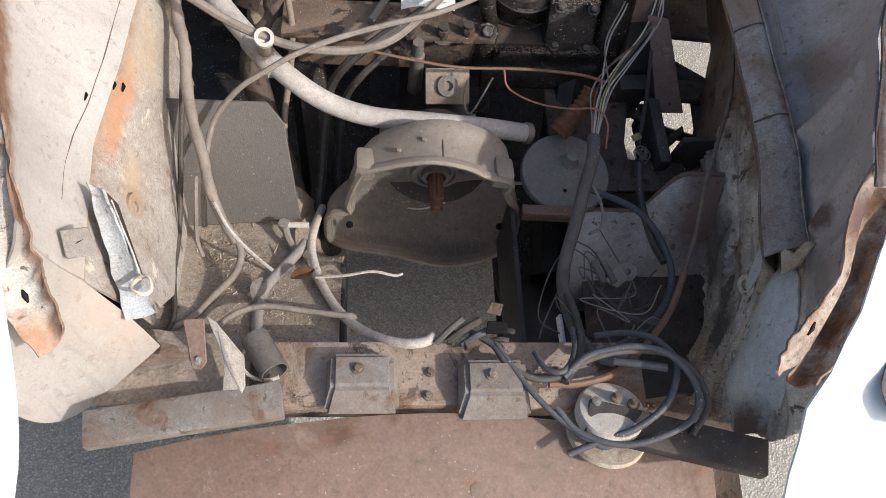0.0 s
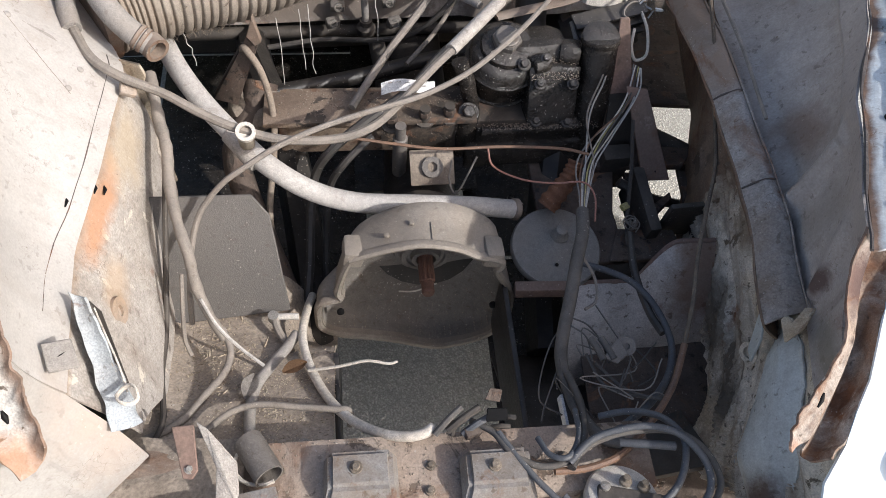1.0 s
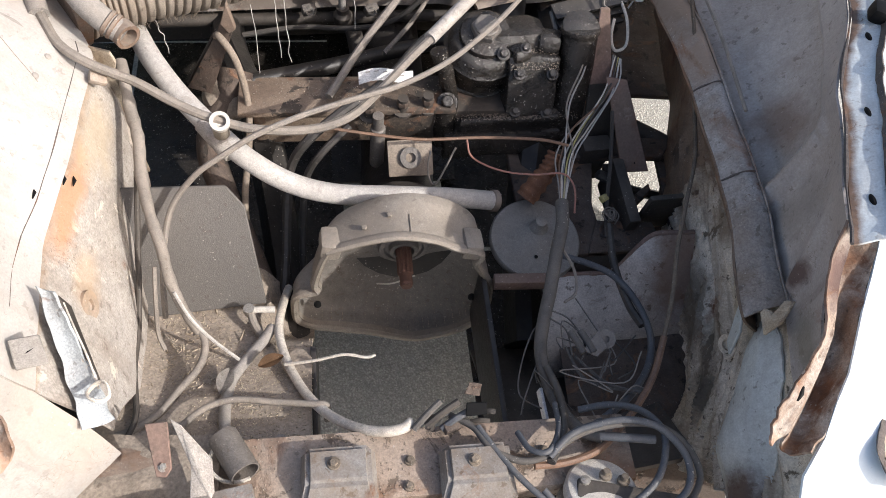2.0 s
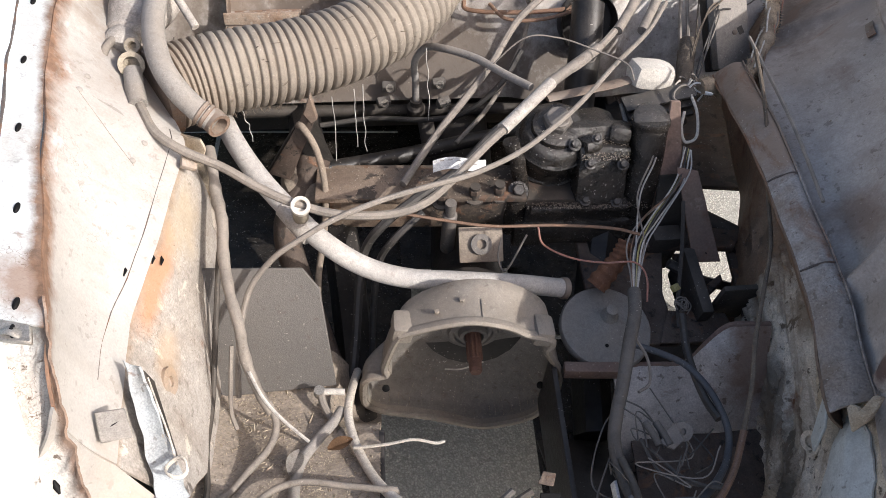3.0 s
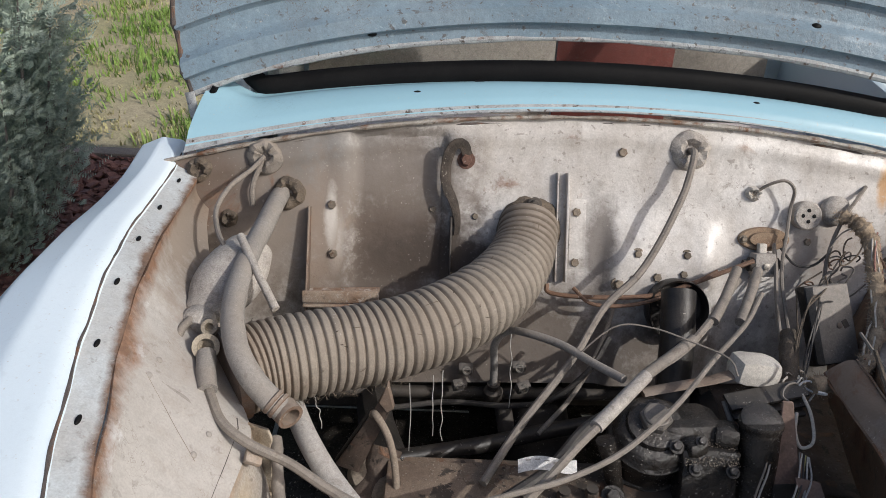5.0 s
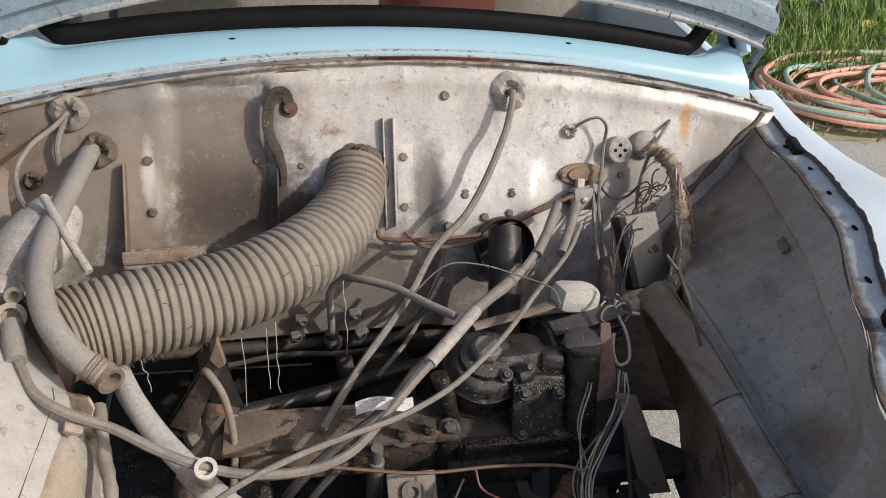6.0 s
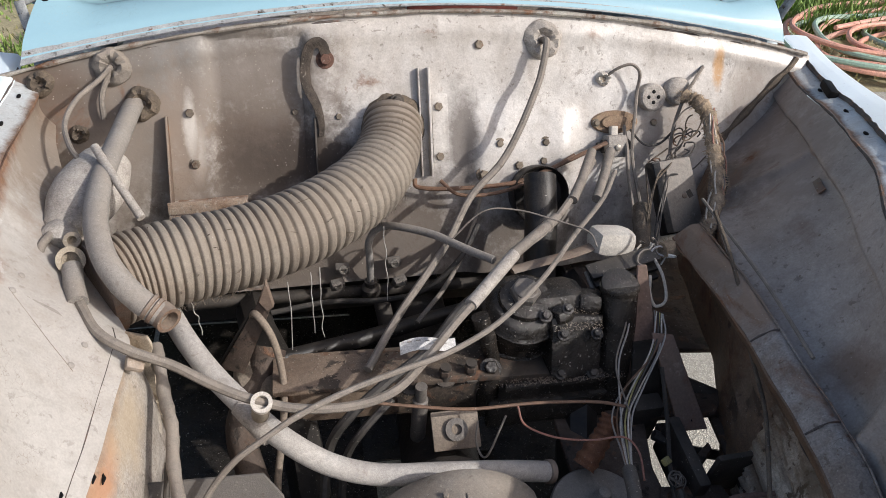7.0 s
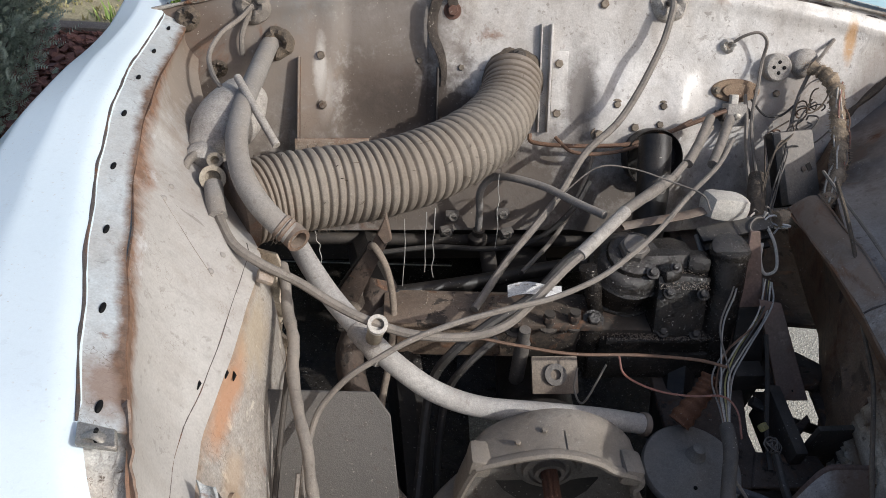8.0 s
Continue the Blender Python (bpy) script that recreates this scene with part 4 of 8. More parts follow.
right_wing = part("inner_wing", sheet(lambda u, v: right_f((0.115 - 0.18 * smooth_step(0.35, 0.95, v)) * (1 - u) + 1.02 * u, v * 0.55), 140, 64, 0.003), M_WINGR, car, "stained blue-grey inner wing with pressed ribs, in shade")
part("wing_skirt", sheet(lambda u, v: right_f(0.40 + 0.60 * u, 0.55 + 0.45 * v), 60, 20, 0.003), M_SKIRTR, right_wing, "rust-brown lower skirt of the wing")
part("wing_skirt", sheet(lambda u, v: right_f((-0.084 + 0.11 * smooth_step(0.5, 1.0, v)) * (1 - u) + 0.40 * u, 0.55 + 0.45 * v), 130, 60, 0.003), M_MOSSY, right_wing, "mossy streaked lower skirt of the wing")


# smooth bulging lobe that laps over the skirt's front: u forwards, y and z of its two edges
LOBE_A = [(0.0, 0.475, 0.640), (0.25, 0.435, 0.655), (0.55, 0.380, 0.648), (0.8, 0.320, 0.626), (1.0, 0.262, 0.575)]
LOBE_B = [(0.0, 0.470, 0.617), (0.25, 0.438, 0.570), (0.5, 0.398, 0.545), (0.75, 0.350, 0.500), (1.0, 0.275, 0.510)]


def skirt_at(y, z, out):
    mo, mz, bo, bz = lerp_table(RIGHT, y)
    t = (mz - z) / (mz - bz)
    return Vector((AXIS + mo + (bo - mo) * t - out, y, z))


def lobe_f(u, v):
    ya, za = lerp_table(LOBE_A, u)
    yb, zb = lerp_table(LOBE_B, u)
    w = v + 0.05 * noise.noise(Vector((u * 9, v * 3, 1)))
    y, z = ya + (yb - ya) * w, za + (zb - za) * w
    edge = min(v, 1 - v, u * 1.5)
    return skirt_at(y, z, 0.006 + 0.014 * smooth_step(0.0, 0.35, edge) + 0.004 * noise.noise(Vector((y * 12, z * 12, 4))))


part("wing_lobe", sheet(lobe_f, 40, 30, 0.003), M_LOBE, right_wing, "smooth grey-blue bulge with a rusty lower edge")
bm = pipe_end(bmesh.new(), skirt_at(0.477, 0.545, 0.010), (-0.9, -0.2, 0.35), 0.015, 0.008, 0.006)
part("pressed_boss", gunk(bm, 31, 0.002), M_MOSSY, right_wing)
bm = plate_of([(0.520, 0.503, 0.622), (0.516, 0.488, 0.628), (0.510, 0.462, 0.612), (0.503, 0.446, 0.580), (0.508, 0.466, 0.578)], 0.004, 0.0012)
part("skirt_flap", bm, M_LOBE, right_wing, "pale torn flap of the skirt")

# flanges with slots along the wing tops
def flange_l(u, v):
    y = 0.47 + 0.97 * u
    fx = lerp_table(WING, y)[0]
    return Vector((AXIS - (fx - 0.022 + 0.038 * v), y, flange_z(y) - 0.010 + 0.014 * v + 0.0015 * noise.noise(Vector((y * 30, v * 4, -1)))))


def flange_r(u, v):
    y = 0.44 + 1.08 * u
    return Vector((lerp_table(EDGE_R, y)[0] + 0.003 + 0.036 * v, y, flange_z(y, 1) - 0.010 + 0.012 * v + 0.002 * noise.noise(Vector((y * 26, v * 4, 1)))))


for f_of, y0, span in ((flange_l, 0.47, 0.97), (flange_r, 0.44, 1.08)):
    flange = part("wing_flange", sheet(f_of, 70, 6, 0.003), M_FLANGE, car, "rusty folded wing flange with slots")
    for k in range(8):
        p = f_of((0.49 + 0.122 * k - y0) / span, 0.6)
        sl = [p + Vector((0, 0.0075 * q / 5, 0.0006)) for q in range(-5, 6)]
        part("slot", sweep(bmesh.new(), sl, lambda t: 0.0004 + 0.0027 * math.sqrt(max(0.0, math.sin(math.pi * t))), 10), M_SEAL, flange)
part("flange_bead", sweep(bmesh.new(), [flange_l(k / 90, 1.0) + Vector((-0.001, 0, 0.002)) for k in range(91)], 0.0017, 6, wobble=0.8, seed=2.0), M_EDGE, car, "flaking rusty edge along the outer wing")
# flaking upright return between the shaded flange and its outer wing, and the gap at the flange's inner edge
bm = sheet(lambda u, v: flange_r(u, 1.0) + Vector((0.004 * v + 0.003 * noise.noise(Vector((u * 60, v * 3, 2))), 0, 0.007 * v + 0.003 * noise.noise(Vector((u * 45, 1, 7))) * v)), 110, 4, 0.002)
part("flange_return", bm, M_EDGE, car, "flaking rusty return along the outer wing")
part("flange_gap", sweep(bmesh.new(), [flange_r(k / 60, 0.0) + Vector((-0.003, 0, 0.001)) for k in range(61)], 0.0026, 6, wobble=1.0), M_EDGE, car)
bm = bmesh.new()
box(bm, tuple(flange_r(0.30, 0.7) + Vector((0.006, 0, 0.010))), (0.030, 0.026, 0.020), (0, 8, -22), 0.005)
part("bump_stop", bm, M_SEAL, car, "black rubber bump stop on the flange")
bm = bmesh.new()
box(bm, tuple(flange_r(0.82, 0.8) + Vector((0.0, 0, 0.008))), (0.018, 0.055, 0.016), (0, 8, -14), 0.004)
part("bump_stop", bm, M_SEAL, car, "black rubber bump stop on the flange")

# outer wings
FENDER = [(0.0, 0.0, 0.0), (0.06, 0.010, 0.010), (0.2, 0.045, 0.014), (0.38, 0.085, -0.004), (0.55, 0.118, -0.05), (0.7, 0.14, -0.11), (0.85, 0.155, -0.18), (1.0, 0.165, -0.26)]


# y, x and z of the inner edge of the outer wing on the shaded side
OUTER_R = [(0.16, 0.450, 0.64), (0.25, 0.462, 0.72), (0.28, 0.484, 0.750), (0.344, 0.522, 0.777), (0.385, 0.539, 0.797), (0.43, 0.557, 0.820), (0.47, 0.574, 0.846), (0.645, 0.635, 0.861), (0.80, 0.709, 0.861), (1.02, 0.805, 0.857), (1.284, 0.898, 0.804), (1.46, 0.928, 0.792), (1.62, 0.95, 0.790)]


def fender_f(side, u, v):
    y = 0.16 + (1.32 if side < 0 else 1.44) * u
    fx = lerp_table(WING, max(y, 0.36))[0] + 0.014 if side < 0 else lerp_table(OUTER_R, y)[0] - AXIS
    dx, dz = lerp_table(FENDER, v)
    if side > 0:
        dx, dz = dx * (1.45 - 0.75 * smooth_step(0.95, 1.5, y)), dz * (0.75 if dz < 0 else 0.15)
    grow = 2.1 - 1.1 * smooth_step(0.35, 1.35, y)
    front_in = -0.05 * (1 - smooth_step(0.14, 0.5, y)) if side < 0 else 0.0
    base = flange_z(y) + 0.004 - 0.11 * (1 - smooth_step(0.16, 0.50, y)) if side < 0 else lerp_table(OUTER_R, y)[1]
    return Vector((AXIS + side * (fx + front_in + dx * grow), y, base + dz))


for side in (-1, 1):
    part("outer_wing", sheet(lambda u, v, s=side: fender_f(s, u, v), 50, 40, 0.004), M_FENDER, car, "pale blue outer wing bleached nearly white")

# ragged lamp hole in the front of the outer wing
c = fender_f(1, (0.262 - 0.16) / 1.44, 0.15) + Vector((0, 0, 0.002))
bm = lathe(bmesh.new(), c, (0.25, -0.35, 0.9), [(0.040, -0.003), (0.042, 0.001), (0.036, 0.0025), (0.033, 0.001)], 36)
for v in bm.verts:
    v.co += Vector((noise.noise(v.co * 70), noise.noise(v.co * 66), 0)) * 0.004
part("lamp_rim", bm, M_EDGE, car, "rusty ragged edge of the lamp hole")
part("lamp_pan", lathe(bmesh.new(), c, (0.25, -0.35, 0.9), [(0.034, -0.002), (0.034, 0.0015), (0.030, 0.0018)], 32), M_SKIRT, car, "pale brown pan behind the lamp hole")


# dented panel that closes the sunlit wing's front
def nose(u, v):
    """Fans out from the wing's front edge (v 0) to the bent lower front (v 1)."""
    a = wing_f(-1, 0.0, 0.5 * u)
    b = Vector((-0.392, 0.298, 0.70)) * (1 - u) ** 2 + Vector((-0.385, 0.235, 0.50)) * 2 * u * (1 - u) + Vector((-0.250, 0.374, 0.580)) * u * u
    p = a.lerp(b, v)
    p += Vector((0.5, -0.3, 0.5)) * 0.016 * math.sin(math.pi * v) * math.sin(math.pi * u)
    n = smooth_step(0.0, 0.15, v)
    return p + Vector((noise.noise(p * 14), noise.noise(p * 11), noise.noise(p * 9))) * 0.006 * n


part("wing_front", sheet(nose, 24, 18, 0.003), M_WINGL, car, "dented white front panel of the inner wing")


# torn flange ends curling in at the front: inner and outer edge
TORN = (([(-0.352, 0.50, 0.846), (-0.338, 0.45, 0.834), (-0.324, 0.40, 0.803), (-0.310, 0.362, 0.772), (-0.294, 0.322, 0.742)],
         [(-0.393, 0.49, 0.851), (-0.380, 0.44, 0.840), (-0.366, 0.38, 0.810), (-0.350, 0.335, 0.774), (-0.318, 0.298, 0.733)]),
        ([(0.530, 0.47, 0.838), (0.512, 0.434, 0.805), (0.494, 0.371, 0.782), (0.469, 0.338, 0.77), (0.434, 0.305, 0.75), (0.423, 0.276, 0.74)],
         [(0.575, 0.475, 0.845), (0.556, 0.43, 0.82), (0.538, 0.385, 0.80), (0.521, 0.344, 0.78), (0.482, 0.278, 0.755), (0.446, 0.258, 0.74)]))
for inner, outer in TORN:
    ci, co_ = spline(inner, 10), spline(outer, 10)

    def torn(u, v, a=ci, b=co_, right=outer[0][0] > 0):
        k = u * (len(a) - 1)
        i = min(len(a) - 2, int(k))
        p, q = a[i].lerp(a[i + 1], k - i), b[i].lerp(b[i + 1], k - i)
        rag = (0.20 * noise.noise(Vector((u * 13, p.x * 9, 0.5))) + 0.05 * noise.noise(Vector((u * 37, v * 2, 2.5)))) * smooth_step(0.1, 0.3, u)
        r = p.lerp(q, v + rag * (v - 0.5))
        r.z += 0.010 * (1 - v) ** 5 - 0.008 * math.sin(math.pi * v) + 0.004 * noise.noise(Vector((u * 16, v * 4, 3)))
        if right:
            r.z -= 0.024 * smooth_step(0.38, 0.62, v) * (1 - 0.7 * smooth_step(0.75, 1.0, v)) * smooth_step(0.15, 0.4, u)
        return r
    if outer[0][0] > 0:
        tf = part("torn_flange", sheet(lambda u, v: torn(u, 0.44 * v * (1 - 0.6 * smooth_step(0.82, 1.0, u))), 80, 8, 0.0025), M_TORNR, car, "torn pale flange end with flaking paint")
        part("flange_channel", sheet(lambda u, v: torn(0.9 * u, 0.44 + 0.56 * v), 80, 12, 0.0025), M_TORND, tf, "dark rust-eaten channel beside the flange")
    else:
        tf = part("torn_flange", sheet(torn, 80, 14, 0.0025), M_TORNL, car, "torn rusty flange end with flaking paint")
    for uu, vv in ((0.70, 0.22),) if outer[0][0] > 0 else ((0.75, 0.5),):
        p, q = torn(uu - 0.03, vv), torn(uu + 0.03, vv)
        hole = [p + Vector((0, 0, 0.001)), p.lerp(q, 0.5) + Vector((0, 0, 0.0015)), q + Vector((0, 0, 0.001))]
        part("tear_hole", sweep(bmesh.new(), hole, lambda t: 0.0010 + 0.0022 * math.sin(math.pi * t), 8, (1.0, 0.5)), M_SEAL, tf)

# ---- front structure ----
front = part("front_crossmember", box(bmesh.new(), (0.035, 0.345, 0.535), (0.63, 0.085, 0.05), (0, 0, 0), 0.008), M_FRONT, car, "dirty tan rusted front crossmember")


def pad(x, y, z):
    bm = bmesh.new()
    lo = [(x - 0.046, y - 0.042, z - 0.03), (x + 0.046, y - 0.042, z - 0.03), (x + 0.044, y + 0.032, z - 0.03), (x - 0.044, y + 0.032, z - 0.03)]
    hi = [(x - 0.036, y - 0.014, z), (x + 0.036, y - 0.014, z), (x + 0.036, y + 0.028, z), (x - 0.036, y + 0.028, z)]
    a, b = [bm.verts.new(p) for p in lo], [bm.verts.new(p) for p in hi]
    bm.faces.new(a[::-1])
    bm.faces.new(b)
    for k in range(4):
        bm.faces.new((a[k], a[(k + 1) % 4], b[(k + 1) % 4], b[k]))
    bmesh.ops.bevel(bm, geom=bm.edges[:], offset=0.005, segments=2, affect="EDGES")
    ob = part("mounting_pad", bm, M_PADS, front, "dirty grey pressed mounting pad with one bolt")
    hexbolt(car, (x - 0.005, y + 0.008, z), (0, 0, 1), 0.005, M_BOLT)


pad(-0.005, 0.330, 0.592)
pad(0.155, 0.322, 0.592)


def valance_f(u, v):
    x = -0.27 + 0.70 * u
    q = (x - 0.08) / 0.35
    y = 0.292 - 0.035 * q * q - 0.34 * v
    z = 0.562 - 0.03 * q * q - 0.02 * v - 0.22 * v * v + 0.004 * noise.noise(Vector((x * 6, v * 3, 0)))
    return Vector((x, y, z))


part("front_valance", sheet(valance_f, 40, 24, 0.003), M_BROWN, car, "dusty red-brown front panel with rust spots")
bm = bmesh.new()
box(bm, (-0.205, 0.285, 0.585), (0.22, 0.042, 0.022), (0, 0, 9), 0.004)
part("front_rail", bm, M_PADS, car, "dirty light grey steel rail")
bm = bmesh.new()
box(bm, (0.37, 0.255, 0.575), (0.22, 0.045, 0.022), (0, 0, -14), 0.004)
part("front_rail", bm, M_DARK, car, "dark rusted steel rail")


# chassis legs and trays each side of the opening under the gearbox
def tray_f(u, v):
    x = -0.30 + 0.262 * u
    y = 0.36 + 0.36 * v
    z = 0.50 - 0.10 * smooth_step(0.0, 0.9, v) + 0.012 * noise.noise(Vector((x * 9, y * 9, 0))) + 0.02 * (1 - smooth_step(0, 0.3, u)) - 0.09 * smooth_step(0.68, 0.92, u) * smooth_step(0.58, 0.80, v)
    return Vector((x, y, z))


part("chassis_tray", sheet(tray_f, 40, 40, 0.006), M_DIRT, car, "chassis tray covered in dry dirt and debris")


part("front_apron", sheet(lambda u, v: Vector((-0.315 + 0.175 * u, 0.305 + (0.105 - 0.02 * u) * v, 0.566 + 0.004 * noise.noise(Vector((u * 5, v * 4, 1))) - 0.018 * v * (1 - u))), 24, 16, 0.003), M_DIRT, car, "dust-covered apron plate at the front")


def tray_r(u, v):
    x = 0.222 + 0.26 * u
    y = 0.36 + 0.27 * v
    z = 0.45 - 0.20 * v - 0.05 * math.sin(math.pi * u) * (1 - v) + 0.008 * noise.noise(Vector((x * 9, y * 9, 5)))
    return Vector((x, y, z))


part("chassis_tray", sheet(tray_r, 24, 24, 0.006), M_DARK, car, "dark oily chassis tray")
for x0 in (-0.036, 0.222):
    bm = bmesh.new()
    box(bm, (x0, 0.52 if x0 > 0 else 0.475, 0.385 if x0 > 0 else 0.355), (0.008, 0.30 if x0 > 0 else 0.21, 0.14 if x0 > 0 else 0.12), (14 if x0 < 0 else 0, 0, 0), 0.002)
    part("chassis_web", bm, M_BLACK, car)
bm = bmesh.new()
box(bm, (0.11, 0.965, 0.495), (0.46, 0.085, 0.07), (0, 0, 0), 0.010)
part("main_crossmember", bm, M_XMEM, car, "rusty main crossmember, dusty at one end and oily at the other")
for s in (-1, 1):
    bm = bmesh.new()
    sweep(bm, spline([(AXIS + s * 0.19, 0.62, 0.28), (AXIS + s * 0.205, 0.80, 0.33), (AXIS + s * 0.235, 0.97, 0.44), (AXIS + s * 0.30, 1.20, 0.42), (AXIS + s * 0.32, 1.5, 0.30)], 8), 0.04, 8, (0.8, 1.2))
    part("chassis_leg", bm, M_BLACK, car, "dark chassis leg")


# lower bulkhead and tunnel mouth in the dark
def toe_f(u, v):
    x = -0.56 + 1.46 * u
    z = 0.505 - 0.24 * min(1.0, v * 2.0)
    back = 0.03 + 0.10 * min(1.0, v * 4.0) + 0.92 * max(0.0, v - 0.5) * 2
    return Vector((x, bulk_y(x, 0.505) + back, z))


# black sheets added under the bay to hide lit ground and deepen its dark
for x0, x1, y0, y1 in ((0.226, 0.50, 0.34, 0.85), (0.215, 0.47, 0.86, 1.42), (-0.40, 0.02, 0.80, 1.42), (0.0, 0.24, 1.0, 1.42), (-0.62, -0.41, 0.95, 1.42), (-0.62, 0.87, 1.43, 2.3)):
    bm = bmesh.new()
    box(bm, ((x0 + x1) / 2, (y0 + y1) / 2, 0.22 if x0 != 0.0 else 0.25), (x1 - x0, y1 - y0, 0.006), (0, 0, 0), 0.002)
    part("under_tray", bm, M_OILY, car, "black sheet added to keep the depth of the bay dark")
# dark suspension tower top with two gaps to the ground
for n, pts in enumerate(([(0.40, 0.885, 0.452), (0.565, 0.880, 0.452), (0.60, 0.925, 0.45), (0.42, 0.935, 0.45)],
                         [(0.40, 0.936, 0.446), (0.548, 0.930, 0.446), (0.540, 1.04, 0.446), (0.40, 1.04, 0.446)],
                         [(0.42, 1.042, 0.45), (0.66, 1.022, 0.45), (0.68, 1.40, 0.44), (0.42, 1.40, 0.44)],
                         [(0.30, 0.70, 0.436), (0.432, 0.70, 0.436), (0.428, 0.80, 0.436), (0.450, 0.90, 0.436), (0.43, 1.0, 0.436), (0.30, 1.0, 0.436)],
                         [(0.462, 0.74, 0.434), (0.486, 0.74, 0.434), (0.500, 0.885, 0.434), (0.466, 0.885, 0.434)],
                         [(0.552, 0.74, 0.434), (0.62, 0.74, 0.434), (0.62, 0.90, 0.434), (0.565, 0.90, 0.434)],
                         [(0.485, 0.775, 0.44), (0.535, 0.82, 0.44), (0.535, 0.835, 0.44), (0.475, 0.79, 0.44)],
                         [(0.40, 0.70, 0.44), (0.53, 0.70, 0.44), (0.52, 0.755, 0.44), (0.425, 0.762, 0.44)])):
    part("tower_plate", plate_of(pts, 0.012, 0.002), M_RUSTD, car, "dark rusty suspension tower plate")
for at, size in (((0.535, 0.765, 0.455), (0.075, 0.010, 0.10)), ((0.474, 0.80, 0.435), (0.020, 0.12, 0.09)), ((0.445, 0.90, 0.43), (0.05, 0.03, 0.10))):
    bm = bmesh.new()
    box(bm, at, size, (8, 0, 4), 0.004)
    part("tower_web", bm, M_DARK, car, "black web of the suspension tower")
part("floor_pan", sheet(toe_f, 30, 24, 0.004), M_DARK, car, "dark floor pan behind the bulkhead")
# plain cabin sides behind the scuttle
for s in (-1, 1):
    bm = bmesh.new()
    box(bm, (0.17 + s * 0.70, 1.93, 0.575), (0.03, 0.84, 0.56), (0, 0, 0), 0.012)
    part("cabin_side", bm, M_FENDER, car)
bm = bmesh.new()
box(bm, (0.17, 2.34, 0.575), (1.42, 0.03, 0.60), (0, 0, 0), 0.012)
part("cabin_back", bm, M_FENDER, car)
# front wheels, unseen: added to carry the body and block low sun
for s in (-1, 1):
    cx = AXIS + s * 0.635
    bm = bmesh.new()
    lathe(bm, (cx - 0.07, 0.72, 0.295), (1, 0, 0), [(0.19, 0.004), (0.25, 0.0), (0.285, 0.015), (0.295, 0.04), (0.295, 0.10), (0.285, 0.125), (0.25, 0.14), (0.19, 0.136)], 40)
    wheel = part("wheel", bm, M_SEAL, car, "black front tyre")
    bm = bmesh.new()
    lathe(bm, (cx - 0.055, 0.72, 0.295), (1, 0, 0), [(0.06, 0.0), (0.192, 0.0), (0.192, 0.11), (0.15, 0.10), (0.06, 0.12)], 32)
    part("rim", bm, M_DARK, wheel)
    part("axle", tube([(AXIS + s * 0.25, 0.80, 0.36), (AXIS + s * 0.45, 0.75, 0.32), (cx - s * 0.05, 0.72, 0.30)], 0.022, 10), M_DARK, wheel, "dark suspension arm")

# crusted seam where bulkhead and shaded wing meet
seam = [on_bulk(0.900 - 0.0075 * k, 0.800 - 0.0066 * k, 0.004) for k in range(22)]
part("corner_seam", sweep(bmesh.new(), seam, 0.006, 7, wobble=0.9, seed=3.0), M_TAPE, bulkhead, "crusted dark seam in the corner")

# ---- gearbox and running gear ----
gearbox = thing("gearbox", "dusty cast aluminium gearbox with an open bell housing", "gearbox", (0.105, 0.70, 0.41))
BC = Vector((0.105, 0.655, 0.43))
RIM = [(-0.012, 0.541), (0.013, 0.552), (0.051, 0.566), (0.094, 0.573), (0.142, 0.559), (0.173, 0.538), (0.208, 0.524), (0.213, 0.508),
       (0.209, 0.494), (0.232, 0.444), (0.240, 0.402), (0.238, 0.343), (0.212, 0.290), (0.157, 0.263), (0.118, 0.261), (0.041, 0.296), (-0.033, 0.319),
       (-0.063, 0.344), (-0.067, 0.381), (-0.061, 0.421), (-0.031, 0.432), (-0.034, 0.456), (-0.021, 0.515)]
loop = spline([(x, 0, z) for x, z in RIM + RIM[:1]], 4)[:-1]
NU = len(loop)


def bell_f(i, v, inset):
    """Bell wall from the rim (v 0) back to the gear case face (v 1)."""
    p = loop[i % NU]
    d = Vector((p.x - BC.x, 0, p.z - BC.z))
    d *= 1 - inset / d.length
    a = math.atan2(d.z - 0.02, d.x)
    c = Vector((math.cos(a) * (0.118 - inset), 0, 0.03 + math.sin(a) * (0.118 - inset)))
    d = d.lerp(c, smooth_step(0.30, 0.95, v))
    d *= 1 - 0.25 * smooth_step(0.75, 1.0, v)
    return Vector((BC.x + d.x, BC.y + 0.092 * v, BC.z + d.z))


def bell_wall(inset, v0, v1, nv):
    bm = bmesh.new()
    g = [[bm.verts.new(bell_f(i, v0 + (v1 - v0) * j / nv, inset)) for j in range(nv + 1)] for i in range(NU)]
    for i in range(NU):
        for j in range(nv):
            bm.faces.new((g[i][j], g[(i + 1) % NU][j], g[(i + 1) % NU][j + 1], g[i][j + 1]))
    return bm, g


bm, g = bell_wall(0.0, 0.0, 1.0, 10)
gi = [bm.verts.new(bell_f(i, 0.0, 0.009)) for i in range(NU)]
gj = [bm.verts.new(bell_f(i, 0.16, 0.009)) for i in range(NU)]
for i in range(NU):
    k = (i + 1) % NU
    bm.faces.new((g[i][0], gi[i], gi[k], g[k][0]))
    bm.faces.new((gi[i], gj[i], gj[k], gi[k]))
bm.faces.new([g[i][10] for i in range(NU)])
bell = part("bell_housing", bm, M_CAST, gearbox, "dusty cast bell housing")
# the inner wall has a darker grey than the casting outside
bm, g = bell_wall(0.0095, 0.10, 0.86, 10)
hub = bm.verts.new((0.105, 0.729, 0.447))
